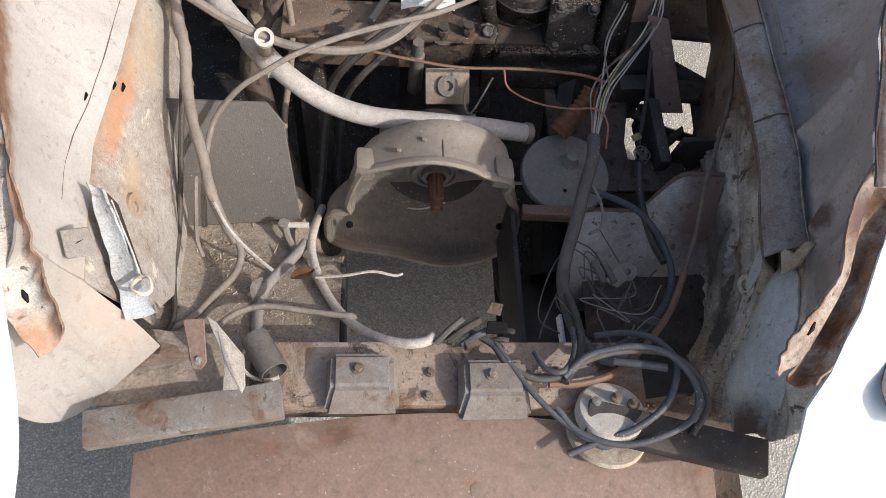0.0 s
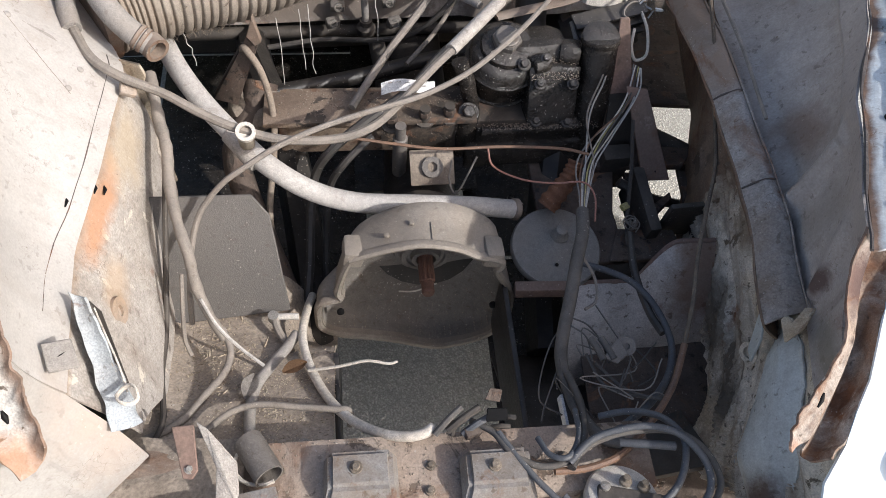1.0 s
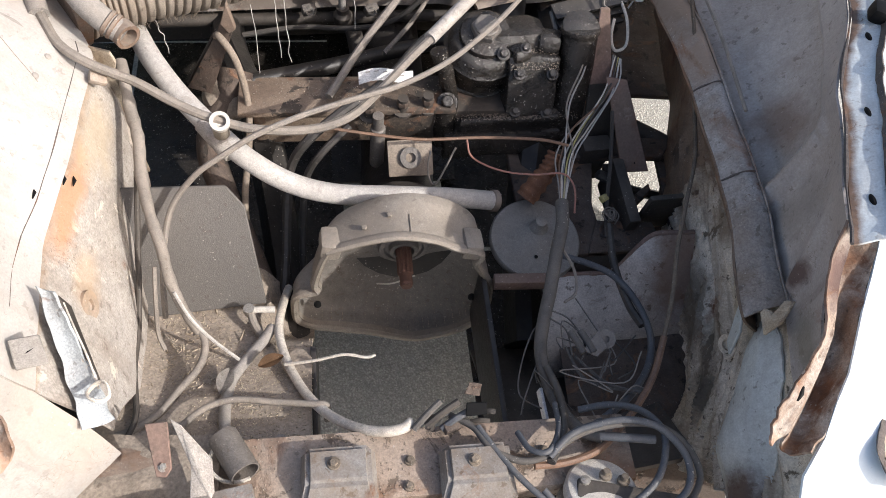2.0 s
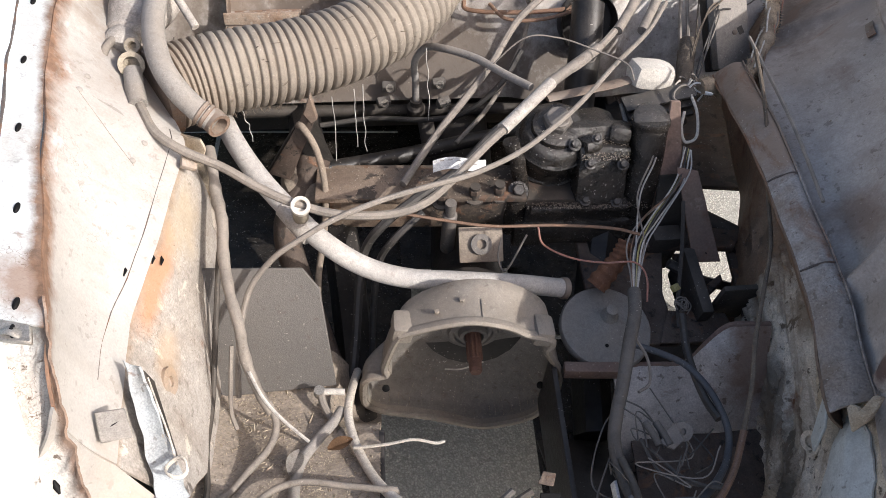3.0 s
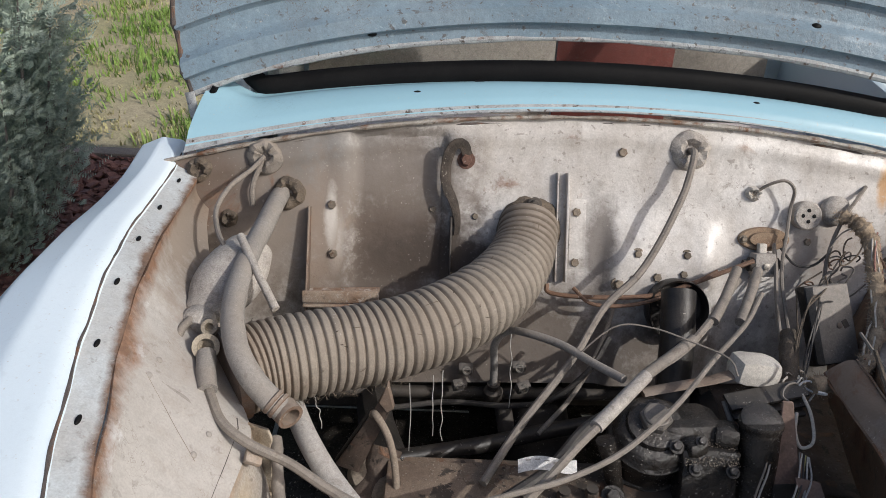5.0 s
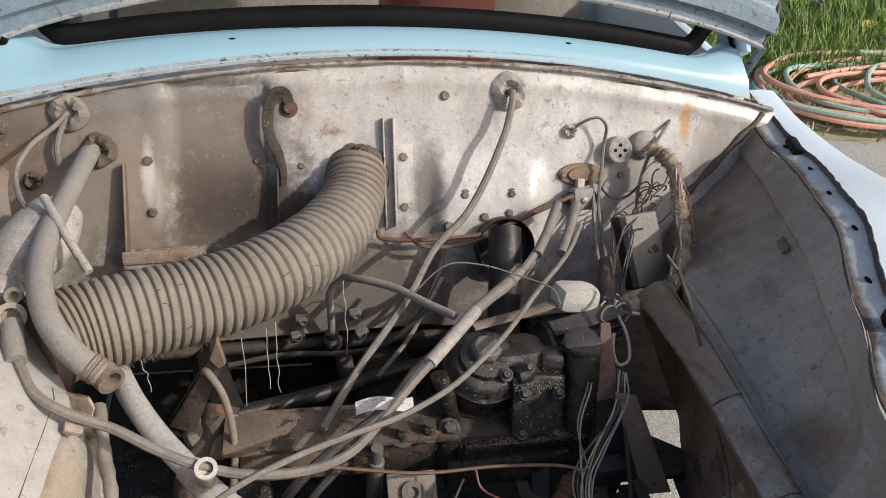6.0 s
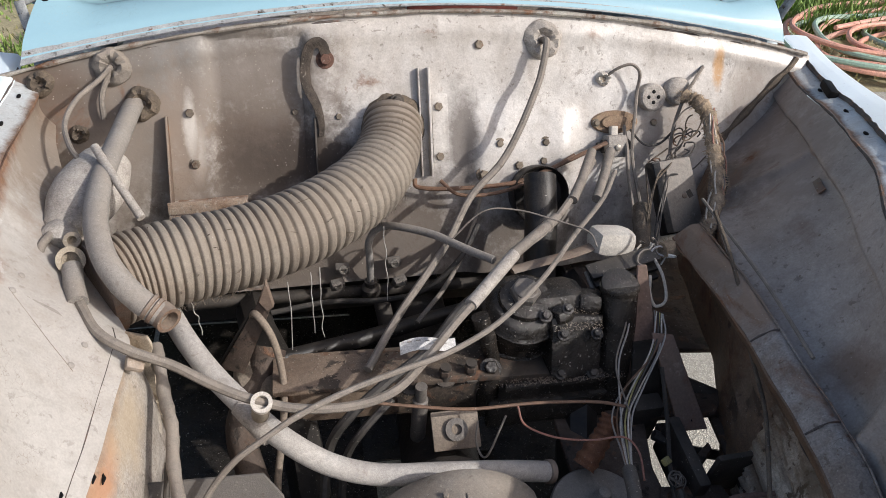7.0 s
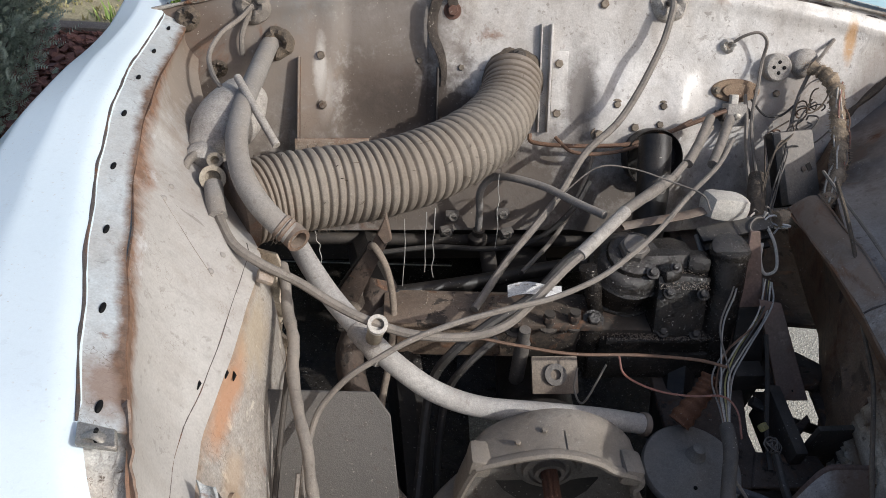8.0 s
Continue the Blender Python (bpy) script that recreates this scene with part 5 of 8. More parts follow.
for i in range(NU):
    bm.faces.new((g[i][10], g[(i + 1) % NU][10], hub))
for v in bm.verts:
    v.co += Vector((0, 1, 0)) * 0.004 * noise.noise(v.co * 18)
part("bell_inside", bm, M_BELLIN, bell, "darker grey inner wall of the bell housing")
bm = bmesh.new()
sweep(bm, [bell_f(i, 0.02, 0.002) for i in range(NU + 1)], 0.0065, 8, (1.25, 0.9), cap=False)
part("rim", bm, M_CAST, bell)
for sx, zz, ry in ((-0.006, 0.533, 8), (0.197, 0.518, 14)):
    bm = bmesh.new()
    box(bm, (sx, 0.672, zz + 0.004), (0.030, 0.042, 0.030), (-6, ry, 0), 0.008)
    part("lug", bm, M_CAST, bell)
# casting seam, ribs and steps inside
part("casting_seam", sweep(bmesh.new(), [bell_f(13, v, -0.001) for v in (0.04, 0.12, 0.2, 0.3, 0.4)], 0.0014, 6), M_CAST, bell)
for x, z in ((-0.03, 0.372), (0.215, 0.372)):
    part("dowel_hole", lathe(bmesh.new(), (x, 0.668, z), (0, -1, 0.5), [(0.006, 0), (0.006, 0.003), (0.004, 0.004)], 12), M_SEAL, bell)
bm = bmesh.new()
lathe(bm, (0.106, 0.732, 0.447), (0, -1, 0), [(0.050, 0), (0.048, 0.008), (0.041, 0.009), (0.038, 0.016), (0.031, 0.017), (0.029, 0.013), (0.024, 0.013), (0.022, 0.022), (0.016, 0.022), (0.014, 0.012)], 36)
part("bearing_collar", bm, M_CASTDARK, gearbox, "oily bearing collar")
bm = bmesh.new()
rings = []
for h, rr in ((0.0, 0.0122), (0.02, 0.0122), (0.058, 0.0122), (0.060, 0.0098), (0.076, 0.0098), (0.080, 0.008)):
    ring = []
    for k in range(40):
        an = 2 * math.pi * k / 40
        r2 = rr * (1.0 if (k % 4) < 2 or h > 0.059 else 0.84)
        ring.append(bm.verts.new(Vector((0.105 + r2 * math.cos(an), 0.728 - h, 0.447 + r2 * math.sin(an)))))
    rings.append(ring)
for a, b in zip(rings, rings[1:]):
    for k in range(40):
        bm.faces.new((a[k], a[(k + 1) % 40], b[(k + 1) % 40], b[k]))
bm.faces.new(rings[-1])
part("input_shaft", bm, M_REDBOLT, gearbox, "rust-brown splined input shaft", smooth=False)
bm = bmesh.new()
sweep(bm, spline([(0.107, 0.750, 0.440), (0.11, 0.86, 0.395), (0.12, 1.10, 0.37), (0.125, 1.45, 0.34)], 6), lambda t: 0.088 - 0.026 * smooth_step(0.0, 0.25, t), 20, (1.0, 0.95))
part("gear_case", bm, M_BLACK, gearbox, "dark oily gear case")
for x, y, z in ((0.078, 0.69, 0.574), (0.042, 0.675, 0.567)):
    hexbolt(bell, (x, y, z - 0.002), (0, 0.1, 1), 0.0042, M_CAST, washer=False)
solo("straw", tube([(0.065, 0.70, 0.372), (0.09, 0.69, 0.388), (0.125, 0.70, 0.392)], 0.0014, 5), M_WHITEC, "dry straw lying in the bell housing", "straw")

# lifting eye bracket above the gearbox
eye = thing("lifting_bracket", "dusty steel bracket with a bushed hole", "bracket", (0.125, 0.86, 0.49))
bm = bmesh.new()
box(bm, (0.125, 0.857, 0.495), (0.072, 0.058, 0.006), (38, 0, 2), 0.003)
part("plate", bm, M_DUSTY, eye)
m = pose(0.125, 0.857, 0.495, 38, 0, 2)
bm = bmesh.new()
pipe_end(bm, m @ Vector((0, 0, -0.002)), m.to_3x3() @ Vector((0, 0, 1)), 0.017, 0.008, 0.011)
part("bush", bm, M_CASTDARK, eye)

# ---- splash board on the left, beside the gearbox ----
bm = plate_of([(-0.308, 0.757, 0.569), (-0.148, 0.756, 0.569), (-0.124, 0.738, 0.543), (-0.104, 0.651, 0.417), (-0.28, 0.642, 0.404)], 0.006, 0.0015)
solo("splash_board", bm, M_PLATE, "gritty dark grey splash board with a cut corner", "board")

# pressed disc on the right of the bell
disc = thing("pulley_disc", "dull grey pressed steel disc with a centre stud", "disc", (0.314, 0.721, 0.45))
dw = Vector((0.02, -0.10, 0.99)).normalized()
bm = lathe(bmesh.new(), (0.314, 0.721, 0.452), dw, [(0.066, -0.014), (0.0725, -0.008), (0.0725, 0.0), (0.070, 0.003), (0.045, 0.0045), (0.024, 0.007), (0.016, 0.012)], 48)
part("face", bm, M_DISC, disc, "dull grey pressed steel face")
bm = lathe(bmesh.new(), (0.320, 0.735, 0.462), dw, [(0.015, 0), (0.014, 0.006), (0.010, 0.010), (0.009, 0.022), (0.005, 0.024)], 18)
part("stud", bm, M_DISC, disc)
for dx, dy in ((-0.03, 0.01), (-0.005, -0.035), (0.02, 0.035)):
    p = Vector((0.314 + dx, 0.721 + dy, 0.452)) + dw * 0.0035
    part("hole", lathe(bmesh.new(), p, dw, [(0.003, 0), (0.003, 0.0012), (0.002, 0.0015)], 8), M_SEAL, disc)

# ---- hoses and cables ----
big = [(-0.352, 0.97, 0.715), (-0.307, 1.0, 0.712), (-0.24, 1.03, 0.709), (-0.172, 1.06, 0.702), (-0.1, 1.1, 0.699), (-0.031, 1.155, 0.699), (0.026, 1.225, 0.698), (0.066, 1.305, 0.705), (0.085, 1.385, 0.727)]
line = spline(big, 52)
RIBS = 45
vent = thing("ventilation_hose", "thick corrugated dusty grey ventilation hose", "hose", (-0.1, 1.1, 0.70))


def rib(t):
    groove = abs(math.cos(math.pi * RIBS * t)) ** 9
    return 0.0622 - 0.0055 * groove - 0.002 * t - 0.007 * smooth_step(0.72, 1.0, t) + 0.0014 * noise.noise(Vector((t * 30, 0, 1)))


part("corrugated_tube", sweep(bmesh.new(), spline(big, 70), rib, 32), M_HOSE, vent)


rg = random.Random(63)
vv, ff = [], []
hl = spline(big, 30)
for k in range(420):
    i = rg.randrange(20, len(hl) - 12)
    w = (hl[i + 1] - hl[i - 1]).normalized()
    side = w.cross(Vector((0, 0, 1))).normalized()
    an = rg.gauss(-0.9, 0.35) if k < 300 else rg.uniform(0, 6.28)
    d = side * math.cos(an) + side.cross(w) * math.sin(an)
    a = hl[i] + d * 0.0612
    e = a + d * rg.uniform(0.001, 0.006) + w * rg.gauss(0, 0.012) - Vector((0, 0, rg.uniform(0.001, 0.012)))
    m = a.lerp(e, 0.5) + d * 0.003
    s = w.cross(d) * 0.0006 + w * 0.0004
    q = len(vv)
    vv += [a - s, a + s, m - s, m + s, e]
    ff += [(q, q + 1, q + 3, q + 2), (q + 2, q + 3, q + 4)]
me = bpy.data.meshes.new("frayed_fibres")
me.from_pydata([v - vent.location for v in vv], [], ff)
me.materials.append(M_TAPE)
fib = new("frayed_fibres", me)
fib.parent = vent
fib["kind"] = "stuff"


def cable(name, pts, r, material, label, category="cable", sides=8, n=8, group="", **k):
    return solo(name, tube(pts, r, sides, n, **k), material, label, category, group)


HEATER = [(-0.358, 1.395, 0.765), (-0.359, 1.36, 0.772), (-0.358, 1.24, 0.787), (-0.358, 1.106, 0.80), (-0.351, 1.011, 0.80), (-0.334, 0.946, 0.79), (-0.311, 0.908, 0.775), (-0.284, 0.885, 0.757), (-0.257, 0.873, 0.74)]
heater = thing("heater_hose", "grey rubber heater hose with an open end", "hose", (-0.355, 1.05, 0.79))
part("tube", tube(HEATER, 0.0160, 18, 10), M_RUBBER, heater)
water = thing("water_hose", "whitened grey water hose across the gearbox", "hose", (0.0, 0.80, 0.56))
WATER = [(-0.28, 1.0, 0.637), (-0.248, 0.93, 0.641), (-0.211, 0.88, 0.622), (-0.164, 0.83, 0.603), (-0.119, 0.79, 0.586), (-0.063, 0.77, 0.554), (0.002, 0.765, 0.529), (0.085, 0.77, 0.513), (0.181, 0.78, 0.49), (0.261, 0.79, 0.463)]
part("tube", tube(WATER, 0.0155, 18, 10), M_RUBBERW, water)
cable("control_cable", [(-0.365, 0.909, 0.755), (-0.355, 0.888, 0.75), (-0.333, 0.853, 0.74), (-0.296, 0.829, 0.73), (-0.249, 0.828, 0.7), (-0.203, 0.81, 0.68), (-0.157, 0.795, 0.665), (-0.097, 0.786, 0.65), (-0.027, 0.793, 0.64), (0.026, 0.813, 0.64), (0.069, 0.858, 0.64), (0.127, 0.929, 0.645), (0.179, 0.986, 0.65), (0.243, 1.061, 0.66), (0.304, 1.106, 0.67), (0.369, 1.184, 0.675), (0.439, 1.284, 0.69)], 0.0064, M_CABLE, "thick grey-brown sheathed control cable")
cable("thin_cable", [(0.468, 1.245, 0.69), (0.423, 1.174, 0.68), (0.351, 1.089, 0.675), (0.281, 1.001, 0.67), (0.223, 0.941, 0.665), (0.168, 0.895, 0.66), (0.099, 0.858, 0.655), (0.026, 0.826, 0.66), (-0.04, 0.799, 0.66), (-0.10, 0.775, 0.65), (-0.145, 0.755, 0.633), (-0.183, 0.741, 0.61), (-0.218, 0.72, 0.57), (-0.231, 0.675, 0.54), (-0.234, 0.63, 0.51), (-0.239, 0.609, 0.46)], 0.0042, M_CABLE, "thin grey-brown cable in a long bow")
for p, w in (((-0.258, 0.874, 0.7405), (0.66, -0.74, -0.10)),):
    bm = bmesh.new()
    pipe_end(bm, Vector(p) - Vector(w).normalized() * 0.008, w, 0.0175, 0.0125, 0.018)
    part("end_collar", bm, M_RUST, heater, "rusty open end collar")
for q in (0.004, 0.05):
    bm = bmesh.new()
    a = Vector((-0.278, 0.882, 0.7535)).lerp(Vector((-0.264, 0.876, 0.745)), q * 10)
    lathe(bm, a, (0.82, -0.36, -0.5), [(0.0168, 0), (0.0180, 0.001), (0.0180, 0.005), (0.0168, 0.006)], 24)
    part("hose_clip", bm, M_RUST, heater, "rusty wire clip")

# rusty clamp at the start of the ventilation hose
bm = bmesh.new()
w0 = (line[6] - line[0]).normalized()
lathe(bm, line[0] - w0 * 0.012, w0, [(0.058, 0), (0.0655, 0.001), (0.0665, 0.018), (0.058, 0.020), (0.050, 0.012), (0.046, 0.03)], 40)
part("hose_clamp", bm, M_RUST, vent, "wide rusty clamp")
bm = bmesh.new()
lathe(bm, on_bulk(0.085, 0.716, -0.002), BULK_N, [(0.055, 0), (0.058, 0.004), (0.055, 0.012), (0.050, 0.015)], 48)
for v in bm.verts:
    v.co += Vector((noise.noise(v.co * 60), 0, noise.noise(v.co * 55 + Vector((4, 0, 0))))) * 0.006
part("hose_flange", bm, M_TAPE, vent, "ragged brown packing ring at the bulkhead")
hexbolt(bulkhead, on_bulk(0.090, 0.757, 0.020), BULK_N, 0.008, M_DARK)

# T-piece on the water hose
tee = thing("hose_tee", "pale brass T-piece on the water hose", "fitting", (-0.143, 0.80, 0.63))
tb, tw = Vector((-0.151, 0.818, 0.605)), Vector((0.10, -0.46, 0.88)).normalized()
bm = bmesh.new()
pipe_end(bm, tb, tw, 0.0115, 0.0085, 0.070)
part("spout", bm, M_BRASS, tee)
bm = bmesh.new()
pipe_end(bm, tb + tw * 0.064, tw, 0.0135, 0.0085, 0.010)
part("spout_lip", bm, M_WHITEP, tee)
bm = bmesh.new()
lathe(bm, (-0.176, 0.842, 0.607), (0.55, -0.62, -0.25), [(0.0155, 0), (0.0178, 0.002), (0.0178, 0.06), (0.0155, 0.064)], 18)
part("sleeve", bm, M_PUTTY, tee)
bm = bmesh.new()
lathe(bm, (0.250, 0.789, 0.466), (0.85, 0.1, -0.28), [(0.0158, 0), (0.018, 0.002), (0.018, 0.010), (0.0158, 0.012)], 18)
part("hose_clip", bm, M_RUST, water, "rusty clip at the hose end")

# ---- bulkhead fittings ----
for x, z, r in ((-0.269, 0.751, 0.008), (-0.265, 0.672, 0.008), (0.168, 0.744, 0.008), (0.170, 0.662, 0.008), (0.245, 0.841, 0.0085),
                (0.280, 0.679, 0.007), (0.370, 0.677, 0.007), (0.365, 0.646, 0.007), (0.248, 0.629, 0.009), (0.317, 0.641, 0.008), (0.272, 0.640, 0.005),
                (0.489, 0.778, 0.007), (0.596, 0.700, 0.007), (-0.09, 0.745, 0.006), (-0.014, 0.735, 0.006)):
    hexbolt(bulkhead, on_bulk(x, z), BULK_N, r)
hexbolt(bulkhead, on_bulk(-0.034, 0.825, 0.002), BULK_N, 0.0105, M_REDBOLT)
for x, z in ((-0.17, 0.80), (0.30, 0.80), (0.44, 0.83), (0.56, 0.84), (0.62, 0.82), (0.05, 0.86), (-0.30, 0.83), (0.66, 0.83)):
    bm = bmesh.new()
    lathe(bm, on_bulk(x, z, -0.001), BULK_N, [(0.0035, 0), (0.003, 0.002), (0.001, 0.003)], 8)
    part("rivet", bm, M_BOLT, bulkhead)

# channel strip and the small plate beside it
bm = bmesh.new()
up = (on_bulk(0.139, 0.807) - on_bulk(0.144, 0.631))
ln = up.length
mid = (on_bulk(0.139, 0.807) + on_bulk(0.144, 0.631)) * 0.5
zax = up.normalized()
xax = zax.cross(BULK_N).normalized()
BM = Matrix.Translation(mid) @ Matrix((xax, BULK_N, zax)).transposed().to_4x4()
box(bm, None, (0.004, 0.022, ln), bevel=0.001, m=BM @ Matrix.Translation((0.0085, 0.011, 0)))
box(bm, None, (0.021, 0.003, ln), bevel=0.001, m=BM @ Matrix.Translation((0.0, 0.003, 0)))
box(bm, None, (0.003, 0.014, ln), bevel=0.001, m=BM @ Matrix.Translation((-0.009, 0.008, 0)))
part("channel_strip", bm, M_BULK, bulkhead, "narrow folded steel channel")
bm = bmesh.new()
box(bm, None, (0.030, 0.004, 0.125), bevel=0.0015, m=BM @ Matrix.Translation((0.030 * (1 if xax.x > 0 else -1), 0.003, -0.012)))
part("bolted_plate", bm, M_BULK, bulkhead)
bm = bmesh.new()
for dz in (-0.006, 0.006):
    sweep(bm, [on_bulk(0.238 + 0.02 * k, 0.771 + dz, 0.0015) for k in range(8)], 0.0012, 6)
for xx in (0.238, 0.378):
    sweep(bm, [on_bulk(xx, 0.7645, 0.0015), on_bulk(xx, 0.771, 0.0015), on_bulk(xx, 0.7775, 0.0015)], 0.0012, 6)
part("pressed_frame", bm, M_BULK, bulkhead, "shallow pressed rectangle")


def fin(x, z0, z1, depth, name, material, label):
    a, b = on_bulk(x, z1, 0.0), on_bulk(x, z0, 0.0)
    pts = [a, a + BULK_N * depth * 0.45, b + BULK_N * depth, b]
    return part(name, plate_of(pts, 0.004, 0.001), material, bulkhead, label)


fin(-0.305, 0.585, 0.748, 0.05, "support_fin", M_RUST, "upright rusty support fin")
fin(-0.055, 0.60, 0.735, 0.03, "support_fin", M_DARK, "")

# rusty shelf below the sunk panel
bm = bmesh.new()
box(bm, None, (0.13, 0.07, 0.004), bevel=0.001, m=Matrix.Translation(on_bulk(-0.245, 0.606, 0.033)) @ pose(0, 0, 0, -8, 0, 3))
box(bm, None, (0.13, 0.004, 0.022), bevel=0.001, m=Matrix.Translation(on_bulk(-0.245, 0.606, 0.066)) @ pose(0, 0, 0.008, -8, 0, 3))
part("battery_shelf", bm, M_ORUST, bulkhead, "orange rusted shelf")


def wad(x, z, r, name="putty_wad", material=None, label="grey lump of sealing putty round a cable hole", hole=True, seed=1):
    """A lumpy ring of putty pressed round a cable hole."""
    bm = bmesh.new()
    c = on_bulk(x, z)
    s = BULK_N.orthogonal().normalized()
    o = BULK_N.cross(s)
    rings = []
    for rr, h in ((1.0, -0.002), (0.97, 0.006), (0.8, 0.013), (0.55, 0.015), (0.36, 0.011), (0.2, 0.003)):
        ring = []
        for k in range(30):
            an = 2 * math.pi * k / 30
            w = rr * r * (1 + 0.16 * noise.noise(Vector((math.cos(an) * 1.7, math.sin(an) * 1.7, seed))) + 0.05 * noise.noise(Vector((math.cos(an) * 5, math.sin(an) * 5, seed))))
            hh = h * (1 + 0.7 * noise.noise(Vector((math.cos(an) * 2.6, math.sin(an) * 2.6, rr * 4 + seed))))
            ring.append(bm.verts.new(c + (s * math.cos(an) + o * math.sin(an)) * w + BULK_N * hh))
        rings.append(ring)
    for a, b in zip(rings, rings[1:]):
        for k in range(30):
            bm.faces.new((a[k], a[(k + 1) % 30], b[(k + 1) % 30], b[k]))
    bm.faces.new(rings[-1])
    return solo(name, bm, material or M_PUTTY, label, "putty", "putty wads on the bulkhead")


wad(0.367, 0.846, 0.036, seed=3)
wad(-0.388, 0.825, 0.032, material=M_CABLE, label="dirty brown-grey lump of putty round a pipe hole", seed=5)
wad(-0.500, 0.803, 0.022, material=M_TAPE, label="crumbled brown grommet in the bulkhead corner", seed=7)
wad(-0.450, 0.727, 0.016, material=M_TAPE, label="crumbled brown grommet on the bulkhead", seed=9)
wad(-0.345, 0.768, 0.030, material=M_TAPE, label="frayed brown packing round the heater hose", seed=11)
wad(0.489, 0.778, 0.014, material=M_WHITEP, label="white flaked paint patch round a bolt", seed=13)

# braided earth strap
strap = [on_bulk(-0.032, 0.832, 0.006), on_bulk(-0.040, 0.848, 0.012), on_bulk(-0.054, 0.850, 0.018), on_bulk(-0.064, 0.838, 0.022), on_bulk(-0.070, 0.812, 0.026), on_bulk(-0.068, 0.785, 0.024), on_bulk(-0.054, 0.757, 0.018), on_bulk(-0.046, 0.728, 0.010), on_bulk(-0.046, 0.705, 0.004)]
solo("earth_strap", tube(strap, lambda t: 0.0102 - 0.0045 * smooth_step(0.6, 1.0, t), 10, 10, shape=(0.25, 1.0), wobble=0.1), M_STRAP, "dark braided earth strap bowed off the bulkhead", "strap")

# cable out of the putty, falling behind the engine bay
cable("choke_cable", [on_bulk(0.367, 0.846, -0.005), on_bulk(0.366, 0.840, 0.03), (0.356, 1.40, 0.815), (0.341, 1.372, 0.79), (0.305, 1.324, 0.734), (0.265, 1.281, 0.691), (0.207, 1.233, 0.659), (0.159, 1.162, 0.623), (0.126, 1.122, 0.60), (0.058, 1.03, 0.575), (0.0, 0.93, 0.56)], 0.0065, M_CABLE, "grey cable hanging from the bulkhead putty")
cable("bulkhead_rod", [on_bulk(0.248, 0.629, 0.0), (0.243, 1.31, 0.61), (0.215, 1.25, 0.56), (0.165, 1.17, 0.52), (0.10, 1.10, 0.49)], 0.0042, M_CABLE, "pale thin rod down from the bulkhead", "rod")
cable("bent_pipe", [(0.032, 1.235, 0.46), (0.030, 1.237, 0.52), (0.028, 1.237, 0.565), (0.047, 1.232, 0.60), (0.078, 1.203, 0.62), (0.13, 1.163, 0.63), (0.176, 1.106, 0.64), (0.211, 1.062, 0.65)], 0.0068, M_RUBBER, "bent grey pipe rising out of the dark", "pipe", 10)
bm = bmesh.new()
lathe(bm, (0.032, 1.235, 0.44), (0, 0, 1), [(0.016, 0), (0.018, 0.004), (0.018, 0.02), (0.012, 0.026), (0.012, 0.036)], 16)
solo("pipe_union", bm, M_DARK, "dark pipe union below the bent pipe", "union")
cable("brake_pipe", [on_bulk(0.118, 0.628, 0.02), (0.126, 1.312, 0.627), (0.191, 1.298, 0.631), (0.298, 1.300, 0.637), (0.374, 1.317, 0.655), (0.44, 1.331, 0.678), (0.485, 1.345, 0.690)], 0.0042, M_COPPER, "thin rusty brown brake pipe along the bulkhead", "pipe")
cable("brake_pipe", [(0.165, 1.312, 0.64), (0.20, 1.285, 0.625), (0.28, 1.285, 0.63), (0.36, 1.31, 0.65), (0.42, 1.33, 0.675)], 0.0036, M_COPPER, "second thin brown brake pipe", "pipe")
cable("dark_cable", [(0.215, 1.20, 0.62), (0.18, 1.16, 0.58), (0.12, 1.15, 0.52), (0.05, 1.18, 0.475), (-0.05, 1.20, 0.46), (-0.15, 1.18, 0.46)], 0.005, M_BLACKC, "black cable along the foot of the bulkhead")

# ---- left side fittings ----
boot = thing("rubber_boot", "pale grey rubber boot with a ringed neck", "boot", (-0.38, 1.05, 0.80))
bm = bmesh.new()
bl = spline([(-0.371, 1.19, 0.775), (-0.382, 1.131, 0.77), (-0.394, 1.083, 0.765), (-0.404, 1.045, 0.762), (-0.406, 1.03, 0.76)], 8)
sweep(bm, bl, lambda t: 0.030 + 0.020 * math.sin(math.pi * min(1.0, t * 1.25 + 0.12)) - 0.012 * smooth_step(0.72, 0.95, t), 24, (1.0, 0.75))
part("bulb", bm, M_PUTTY, boot)
bm = bmesh.new()
sweep(bm, spline([(-0.405, 1.04, 0.761), (-0.407, 1.022, 0.758), (-0.408, 1.005, 0.756)], 6), lambda t: 0.020 + 0.006 * math.sin(math.pi * t), 20)
part("neck", bm, M_PUTTY, boot)
bm = bmesh.new()
sweep(bm, spline([(-0.412, 1.01, 0.775), (-0.418, 0.985, 0.775), (-0.418, 0.965, 0.765), (-0.408, 0.955, 0.752)], 6), 0.006, 10)
part("wire_loop", bm, M_CABLE, boot)
fit1 = thing("cable_end_fitting", "pale brass fork fitting on the control cable", "fitting", (-0.372, 0.93, 0.76))
bm = bmesh.new()
pipe_end(bm, (-0.381, 0.968, 0.763), (0.25, -0.75, 0.60), 0.018, 0.011, 0.018)
part("eye", bm, M_BRASS, fit1)
bm = bmesh.new()
pipe_end(bm, (-0.378, 0.986, 0.778), (0.1, -0.6, 0.8), 0.011, 0.006, 0.012)
part("spigot", bm, M_BRASS, fit1)
bm = bmesh.new()
sweep(bm, [Vector((-0.376, 0.952, 0.764)), Vector((-0.369, 0.92, 0.759)), Vector((-0.361, 0.895, 0.753))], 0.013, 14)
part("sleeve", bm, M_RUBBER, fit1)
